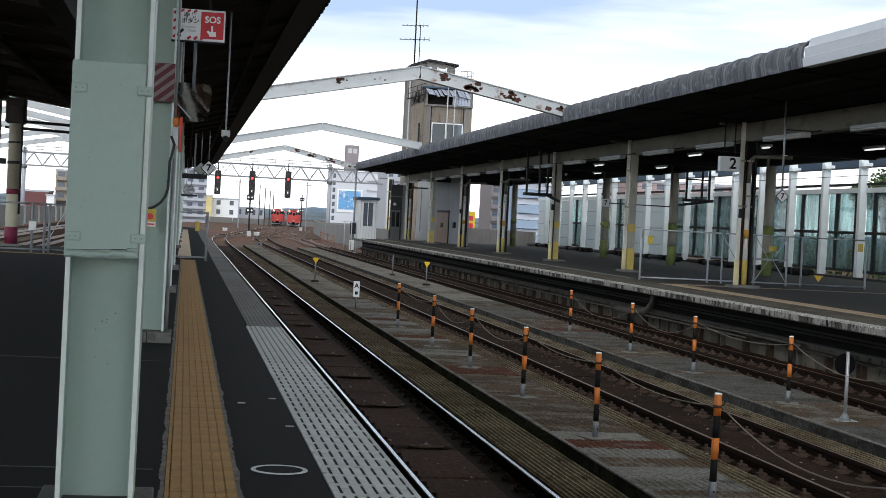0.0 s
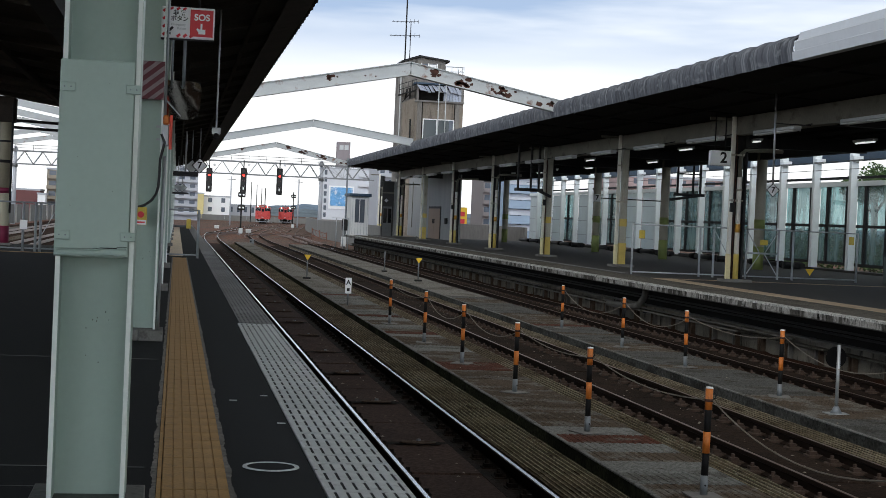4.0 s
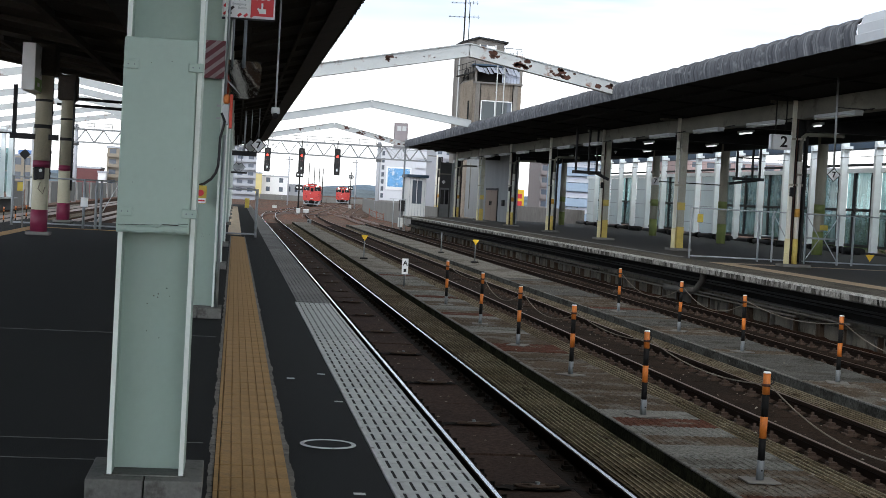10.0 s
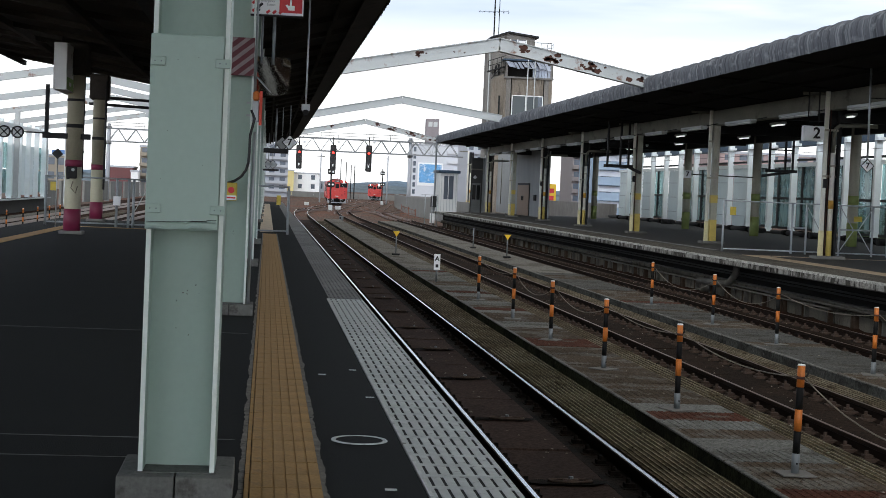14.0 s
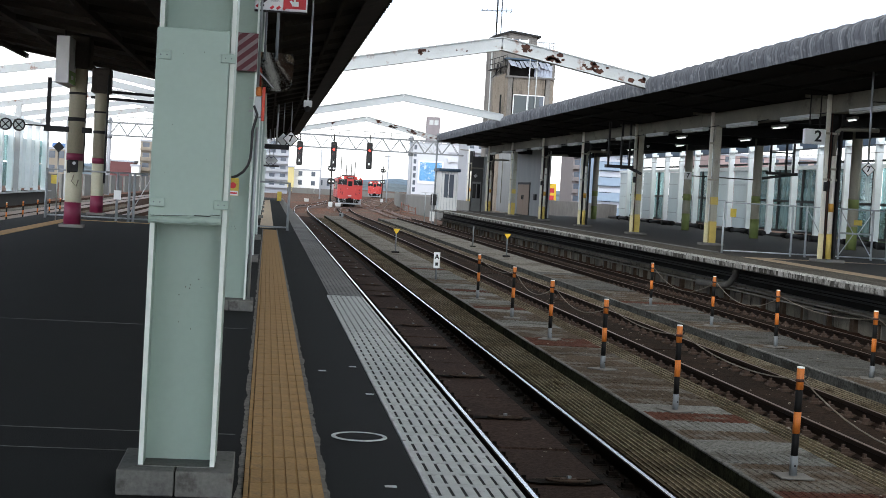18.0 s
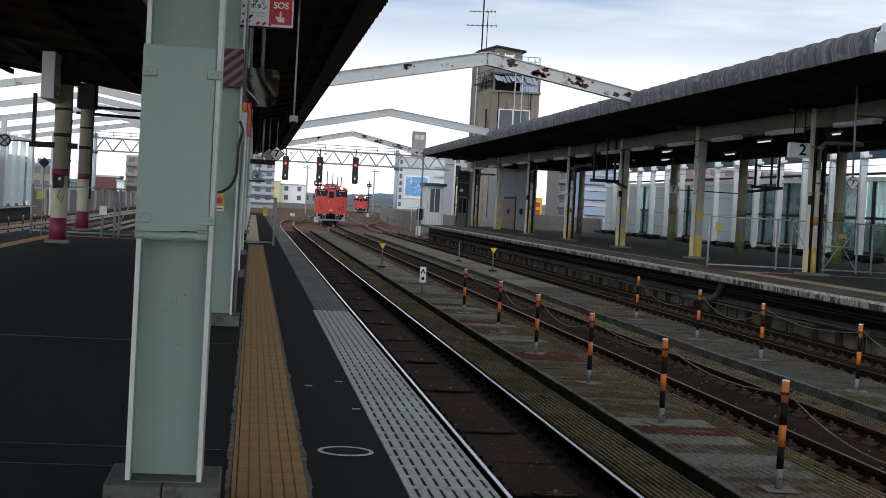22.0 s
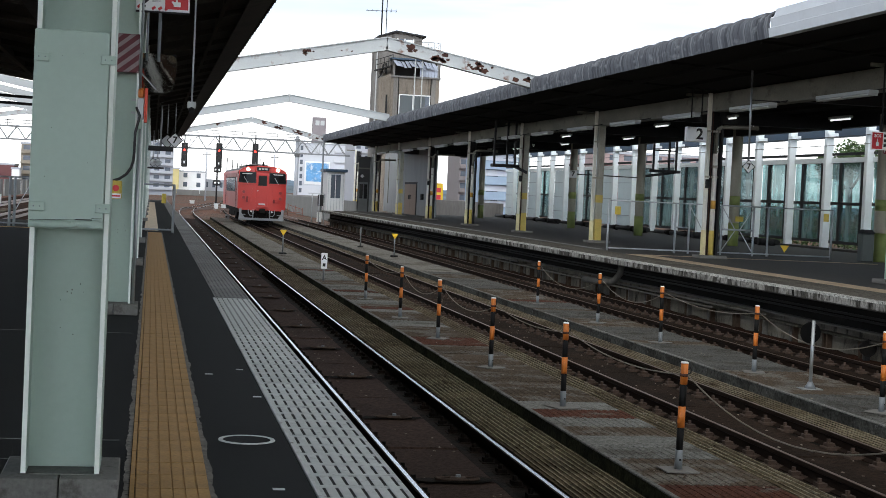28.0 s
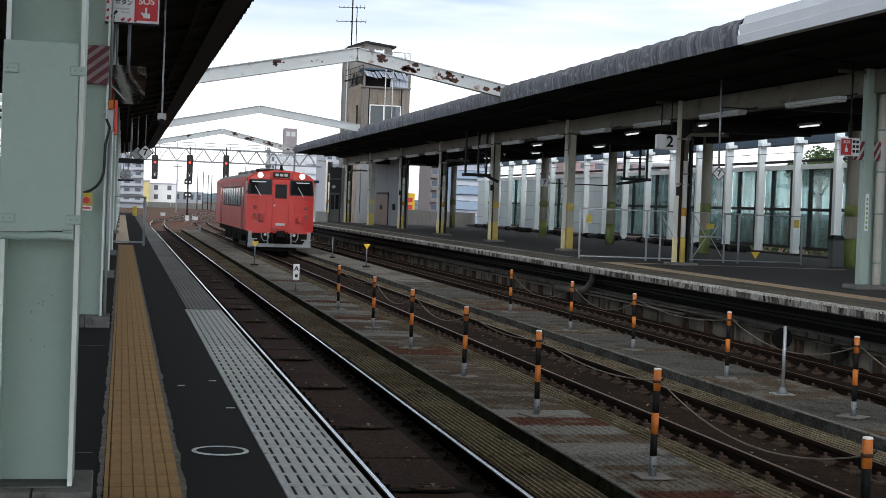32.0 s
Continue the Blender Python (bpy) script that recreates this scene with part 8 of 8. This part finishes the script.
for z in (13.45, 13.95):
    part("landing_rail", cbeam((20.6, -0.9, z), (22.3, -1.3, z + 0.6), 0.06, 0.06), M_STEEL_DK, tw)
for k in range(5):
    part("landing_post", cbeam((20.65 + 0.4 * k, -0.9 - 0.1 * k, 12.95 + 0.13 * k), (20.65 + 0.4 * k, -0.9 - 0.1 * k, 14.0 + 0.14 * k), 0.05, 0.05), M_STEEL_DK, tw)
part("landing_stay", cbeam((21.0, -0.6, 12.3), (21.9, -0.9, 13.4), 0.07, 0.07), M_STEEL_DK, tw)
part("vent_duct", tube(bmesh.new(), [(21.3, -0.5, 12.6), (21.45, -0.6, 13.6), (21.7, -0.6, 13.75), (21.75, -0.6, 12.7)], 0.09, 8), M_STEEL_DK, tw)
# roof terrace rail
for z in (16.05, 15.6):
    part("roof_rail", cbeam((25.25, 0.3, z), (27.1, 0.3, z), 0.045, 0.045), M_GALV, tw)
for x in (25.9, 26.5, 27.1):
    part("rail_post", cbeam((x, 0.3, 14.3), (x, 0.3, 16.1), 0.05, 0.05), M_GALV, tw)
part("rail_brace", cbeam((25.4, 0.3, 14.6), (27.1, 0.3, 15.95), 0.04, 0.04), M_GALV, tw)
part("terrace", cbox(25.25, 27.15, 0.0, 4.5, 12.6, 14.3, 0.03), M_TOWER, tw)

aer = empty("roof_aerial", pose(21.25, 150.5, 16.3), "tall thin television aerial mast", "aerial")
part("mast", crod((0, 0, 0.1), (0, 0, 7.0), 0.07), M_STEEL_DK, aer)
part("second_mast", crod((0.45, 0, 0), (0.45, 0, 4.0), 0.04), M_STEEL_DK, aer)
for z, w in ((3.9, 1.3), (2.55, 1.5)):
    part("boom", cbeam((-w, 0, z - 0.08), (w * 0.9, 0, z + 0.08), 0.05, 0.05), M_STEEL_DK, aer)
    for k in range(7):
        x = -w + w * 1.9 * k / 6
        part("element", cbeam((x, -0.5, z), (x, 0.5, z), 0.03, 0.03), M_STEEL_DK, aer)
        part("element", cbeam((x, 0, z - 0.1), (x, 0, z + 0.28 * (k > 3)), 0.03, 0.03), M_STEEL_DK, aer)


# ---- distant buildings ----
def block(name, x0, x1, y, depth, z1, wall, floors, bays, label, win_w=0.6, balcony=False):
    b = empty(name, pose(0, y, 0), label, "building")
    part("wall", cbox(x0, x1, 0, depth, -1.42, z1, 0.03), wall, b)
    part("roof", cbox(x0 - 0.15, x1 + 0.15, -0.15, depth + 0.15, z1, z1 + 0.35), M_FARGREY, b)
    if floors:
        h, w = (z1 + 0.5) / floors, (x1 - x0) / bays
        for f in range(floors):
            for k in range(bays):
                xa, za = x0 + w * (k + 0.5 - win_w / 2), -0.3 + h * f + h * 0.3
                wn_ = part("window", cbox(xa, xa + w * win_w, -0.06, 0.0, za, za + h * 0.5), M_FARWIN, b)
            if balcony:
                part("balcony", cbox(x0, x1, -1.0, 0, -0.3 + h * f + h * 0.02, -0.3 + h * f + h * 0.36), wall, b)
    return b


wb = block("office_building", 38.6, 52.5, 420, 12, 13.4, M_FARWALL, 0, 1, "pale tall building with blue billboard")
part("billboard", cbox(40.6, 46.6, -0.5, -0.3, 3.4, 8.4), soil("billboard_blue", (0.12, 0.33, 0.6), 0.5, vary=0.35, scale=0.5, fine=3, bump=0, tint=(0.6, 0.7, 0.8), tint_amount=0.5), wb, "blue and white billboard")
part("billboard_frame", cbox(40.2, 47.0, -0.3, -0.1, 2.6, 8.8), M_SIGNWHITE, wb)
for k in range(7):
    part("window", cbox(38.9, 39.6, -0.1, 0, 0.3 + 1.9 * k, 1.5 + 1.9 * k), M_FARWIN, wb)
for k in range(5):
    part("ledge", cbox(48.0, 52.5, -0.9, 0, 1.0 + 2.6 * k, 1.9 + 2.6 * k), M_FARWALL, wb)
st = empty("sign_tower", pose(0, 430, 0), "brown-grey rooftop sign tower with white characters", "sign tower")
part("shaft", cbox(43.0, 46.6, 0, 3, 12, 21.2, 0.05), soil("brown_grey", (0.25, 0.22, 0.23), 0.7, vary=0.1, scale=0.3, fine=2, bump=0), st)
for k in range(2):
    part("character_bar", cbox(43.6 + 1.4 * k, 44.7 + 1.4 * k, -0.1, 0, 19.0, 20.3), M_SIGNGREY, st)
block("apartment_block", 53.5, 72, 460, 12, 15.0, M_FARGREY, 6, 6, "grey apartment block with balconies", 0.7, True)
block("warehouse", 5.4, 7.0, 420, 20, 5.0, soil("pale_yellow", (0.65, 0.55, 0.25), 0.7, vary=0.05, scale=0.2, fine=2, bump=0), 0, 1, "pale yellow edged warehouse wall")
block("warehouse", 7.0, 14.0, 424, 20, 4.4, M_SIGNWHITE, 2, 2, "low white warehouse beyond the tracks", 0.3)
block("warehouse", 14.0, 22.0, 440, 20, 2.4, M_FARGREY, 1, 4, "low grey warehouse roofline", 0.4)
bl = block("apartment_block", 40.2, 45.6, 190, 10, 7.6, M_FARBLUE, 5, 2, "blue and white apartment block with balconies", 0.55)
for f in range(5):
    part("balcony", cbox(40.2, 44.2, -1.1, -0.02, -0.9 + 1.9 * f, 0.1 + 1.9 * f), M_FARBLUE, bl)
    part("soffit", cbox(40.6, 44.0, -0.4, -0.03, 0.2 + 1.9 * f, 0.9 + 1.9 * f), M_FARWALL, bl)
bk = empty("banner", pose(0, 170, 0), "yellow banner with red marks", "banner")
part("cloth", cbox(30.7, 31.7, 0, 0.1, -0.3, 2.6), M_SIGNYEL, bk)
part("pole", crod((30.6, 0, -1.4), (30.6, 0, 2.8), 0.06), M_STEEL_DK, bk)
for k in range(3):
    part("mark_bar", cbox(30.95, 31.45, -0.04, 0, 0.0 + 0.8 * k, 0.5 + 0.8 * k), M_SIGNRED, bk)
block("apartment_block", 58.9, 62.6, 300, 12, 13.5, soil("far_umber_wall", (0.2, 0.18, 0.18), 0.7, vary=0.1, scale=0.1, fine=2, bump=0.0), 6, 2, "dark grey apartment block with balconies", 0.6, True)
block("apartment_block", 33.0, 37.5, 260, 12, 11.5, M_FARGREY, 6, 3, "grey apartment block beyond the platform", 0.5, True)
block("apartment_block", 60, 79, 210, 12, 8.2, soil("far_rose_wall", (0.36, 0.27, 0.26), 0.7, vary=0.08, scale=0.1, fine=2, bump=0.0), 5, 9, "long rose-grey apartment block behind barrier", 0.6, True)
block("apartment_block", 82, 96, 240, 12, 9.0, M_FARWALL, 5, 7, "pale apartment block behind barrier", 0.6, True)
# buildings to the left of the near platform
tb = block("warehouse", -48, -37.9, 300, 20, 4.8, M_TAN, 2, 6, "tan building with flat roof beyond the tracks", 0.7)
part("blue_roof", cbox(-41, -38.4, 4, 12, 5.1, 6.0, 0.05), soil("far_blue_roof", (0.1, 0.2, 0.42), 0.6, vary=0.1, scale=0.2, fine=2, bump=0), tb, "blue roof behind the parapet")
block("apartment_block", -24.1, -20.0, 300, 12, 7.2, M_TAN, 4, 2, "beige apartment block with balconies", 0.6, True)
block("apartment_block", -7.0, 4.2, 330, 14, 9.6, M_FARGREY, 6, 5, "grey apartment block beyond the tracks", 0.5, True)
block("shed", -29.2, -25.0, 296, 10, 3.1, soil("red_brown", (0.14, 0.05, 0.05), 0.7, vary=0.1, scale=0.3, fine=2, bump=0), 0, 1, "dark red shed beside the tracks")
block("shed", -25.0, -23.6, 292, 4, 2.4, M_SIGNWHITE, 0, 1, "white shed beside the tracks")

# hills and far trees closing the horizon
def ridge(y, x0, x1, base, amp, seed, label, material):
    bm = bmesh.new()
    top = []
    n = 160
    for k in range(n + 1):
        x = x0 + (x1 - x0) * k / n
        h = base + amp * (noise.noise((x * 0.012, seed, 0)) + 0.35 * noise.noise((x * 0.06, seed, 3)) + 0.15 * noise.noise((x * 0.3, seed, 7)))
        top.append((x, max(2, h)))
    for (xa, ha), (xb, hb) in zip(top[:-1], top[1:]):
        v = [bm.verts.new(p) for p in ((xa, y, -2), (xb, y, -2), (xb, y + 60, hb), (xa, y + 60, ha), (xb, y + 300, -2), (xa, y + 300, -2))]
        bm.faces.new((v[0], v[1], v[2], v[3]))
        bm.faces.new((v[3], v[2], v[4], v[5]))
    return tagged(part("hill", bm, material), label, "hill", kind="structure")


# blue-grey of both ridges is distance haze painted into their colour
ridge(1300, -900, 1000, 6, 7, 2.0, "distant wooded hills with blue haze in their colour", M_HILL)
ridge(900, -700, 800, 2.6, 3, 5.0, "distant trees and roofs on the horizon", soil("hazy_far_trees", (0.12, 0.16, 0.19), 0.95, vary=0.5, scale=0.05, fine=0.4, bump=0))


# ---- left side: neighbouring tracks, barrier and portals ----
for cx in (-8.3, -12.3):
    for s in (-1, 1):
        path = [(cx + s * 0.566, y, RAIL_Z) for y in (-21, 60, 120, 200, 290)]
        r = part("rail", prism(bmesh.new(), [(-0.033, 0), (0.033, 0), (0.06, -0.15), (-0.06, -0.15)], path), M_RAILDULL)
        tagged(r, "rusty steel rail on the neighbouring track", "rail", "rails", "structure")
b2 = part("ballast", prism(bmesh.new(), [(-16, -1.42), (-2.75, -1.42), (-2.75, -1.25), (-16, -1.25)], [(0, 46.5, 0), (0, 290, 0)]), M_BALLAST)
tagged(b2, "rusty brown ballast of the neighbouring tracks", "ballast", kind="structure")
b2 = part("ballast", cbox(-16, -6.05, -21, 46.5, -1.42, -1.25), M_BALLAST)
tagged(b2, "rusty brown ballast of the neighbouring tracks", "ballast", kind="structure")
for y in (52, 56, 60.5, 64.5, 68.8, 73.1, 77, 80.9, 85):
    copy_thing(bo, pose(-10.4, y, -1.2))
for x0, x1, y0 in ((-6.9, -6.3, 47), (-5.1, -3.6, 52), (-14.6, -13.9, 20)):
    lw = part("walkway", cbox(x0, x1, y0, 150, -1.4, -1.2), M_WALK_FAR)
    tagged(lw, "pale concrete walkway beside the neighbouring tracks", "walkway", kind="structure")
lw = part("walkway", cbox(-10.8, -9.9, 20, 120, -1.4, -1.2), M_STRIP)
tagged(lw, "worn concrete walkway between neighbouring tracks", "walkway", kind="structure")
lb = empty("wind_barrier", label="white posts and panels along the viaduct edge", category="wind barrier", kind="structure")
for k in range(21):
    y = 40.5 + 3.71 * k
    piece("post", POST, lb, pose(-16.0, y, -0.35))
    if k % 4 == 3:
        piece("pane", GL, lb, pose(-16.2, y, -0.2))
        piece("upper_pane", GU, lb, pose(-16.2, y, -0.2))
    else:
        piece("solid_panel", SOLID, lb, pose(-16.2, y, -0.2))
    piece("top_rail", TOP, lb, pose(-15.9, y, 4.1))
part("base_wall", cbox(-16.4, -15.7, 36, 114, -1.42, -0.35), M_CONC_DK, lb)
part("ledge", cbox(-16.2, -15.3, 36, 114, -0.42, -0.35), M_GALV, lb)
for n, y in enumerate((64, 77, 90, 102, 115, 127)):
    p = empty("portal_beam", label="white steel portal beam over neighbouring tracks", category="portal beam", group="portal beams over the tracks")
    part("beam", cbeam((-18.5, y, 4.85), (-9.9, y, 6.35), 0.22, 0.36), M_TRUSS if n % 2 else M_TRUSS_CLEAN, p)
    part("beam", cbeam((-9.9, y, 6.35), (-2.5, y, 5.0), 0.22, 0.36), M_TRUSS_CLEAN, p)
    part("post", cbox(-16.1, -15.8, y - 0.15, y + 0.15, -1.4, 5.2), M_TRUSS_CLEAN, p)

# signs on the round columns
ls = empty("hanging_name_board", pose(-4.345, 33.0, 3.51), "pale hanging name board with green lower edge", "sign")
case = part("case", cbox(-0.135, 0.135, 0, 2.9, -0.49, 0.48, 0.01), M_SIGNWHITE, ls)
for y in (1.05, 1.75):
    part("number_bar", cbox(0.136, 0.14, y - 0.13, y + 0.13, 0.02, 0.36), M_BLACK, case)
part("number_bar", cbox(0.136, 0.14, 0.62, 0.74, 0.2, 0.3), M_SIGNGREY, case)
part("green_band", cbox(0.136, 0.14, 0.05, 2.85, -0.475, -0.22), M_SIGNGREEN, case, "green band")
for y in (0.95, 1.25, 1.55, 1.85):
    part("lettering_bar", cbox(0.136, 0.14, y - 0.1, y + 0.1, -0.14, -0.06), M_SIGNGREY, case)
for y in (0.4, 1.1):
    part("lettering_bar", cbox(0.14, 0.143, y, y + 0.35, -0.39, -0.31), M_SIGNWHITE, case)
for y in (0.3, 2.6):
    part("hanger", crod((0, y, 0.48), (0, y, 1.0), 0.025), M_STEEL_DK, ls)

arm = empty("crossed_lamp_signal", pose(-4.17, 34.24, -0.016), "dark steel arm with two round crossed lamps", "signal")
part("drop", cbox(-0.62, -0.54, -0.04, 0.04, 2.1, 3.2), M_STEEL_DK, arm)
part("foot", cbox(-0.66, 0.35, -0.05, 0.05, 2.05, 2.17), M_STEEL_DK, arm)
part("arm", cbeam((-1.5, 0, 2.16), (-0.5, 0, 2.16), 0.03, 0.03), M_STEEL_DK, arm)
for x in (-1.46, -1.18):
    dsc = part("disc", crod((x, -0.03, 2.15), (x, 0.0, 2.15), 0.135, None, 20), M_BLACK, arm)
    part("face", crod((x, -0.04, 2.15), (x, -0.031, 2.15), 0.1, None, 20), M_SIGNGREY, dsc)
    for s in (-1, 1):
        part("cross", cbeam((x - 0.1, -0.045, 2.15 - 0.1 * s), (x + 0.1, -0.045, 2.15 + 0.1 * s), 0.008, 0.025), M_BLACK, dsc)
dsm = diamond("stop_sign", pose(-4.93, 37.5, 1.75), 0.13, "", "small black diamond sign", M_BLACK, M_STEEL_DK)
part("post", crod((0, 0.03, -1.72), (0, 0.03, -0.1), 0.015), M_GALV, dsm)
ph = empty("wall_telephone", pose(-4.16, 34.12, 1.33), "black telephone with hanging cord on column", "telephone")
part("case", cbox(-0.12, 0.1, -0.08, 0.0, -0.14, 0.12, 0.02), M_BLACK, ph)
part("receiver", cbeam((-0.08, -0.1, -0.16), (-0.1, -0.1, 0.1), 0.05, 0.06), M_BLACK, ph)
part("dial", crod((0.02, -0.09, 0.05), (0.02, -0.08, 0.05), 0.035, None, 12), M_SIGNGREY, ph, "pale dial")
part("cord", tube(bmesh.new(), [(0.02, -0.04, -0.2), (-0.02, -0.05, -0.34), (0.08, -0.05, -0.45), (0.12, -0.04, -0.3)], 0.012), M_ROPE, ph)
rbr = empty("roof_brackets", label="dark steel tie bars under the canopy end", category="tie bars")
for z in (3.35, 3.55):
    part("bar", cbeam((-5.2, 46, z), (-1.6, 46, z - 0.1), 0.08, 0.08), M_STEEL_DK, rbr)
part("cable", crod((-4.53, 44.2, 0.9), (-4.53, 44.2, 3.9), 0.03), M_CABLE, rbr)

motions()
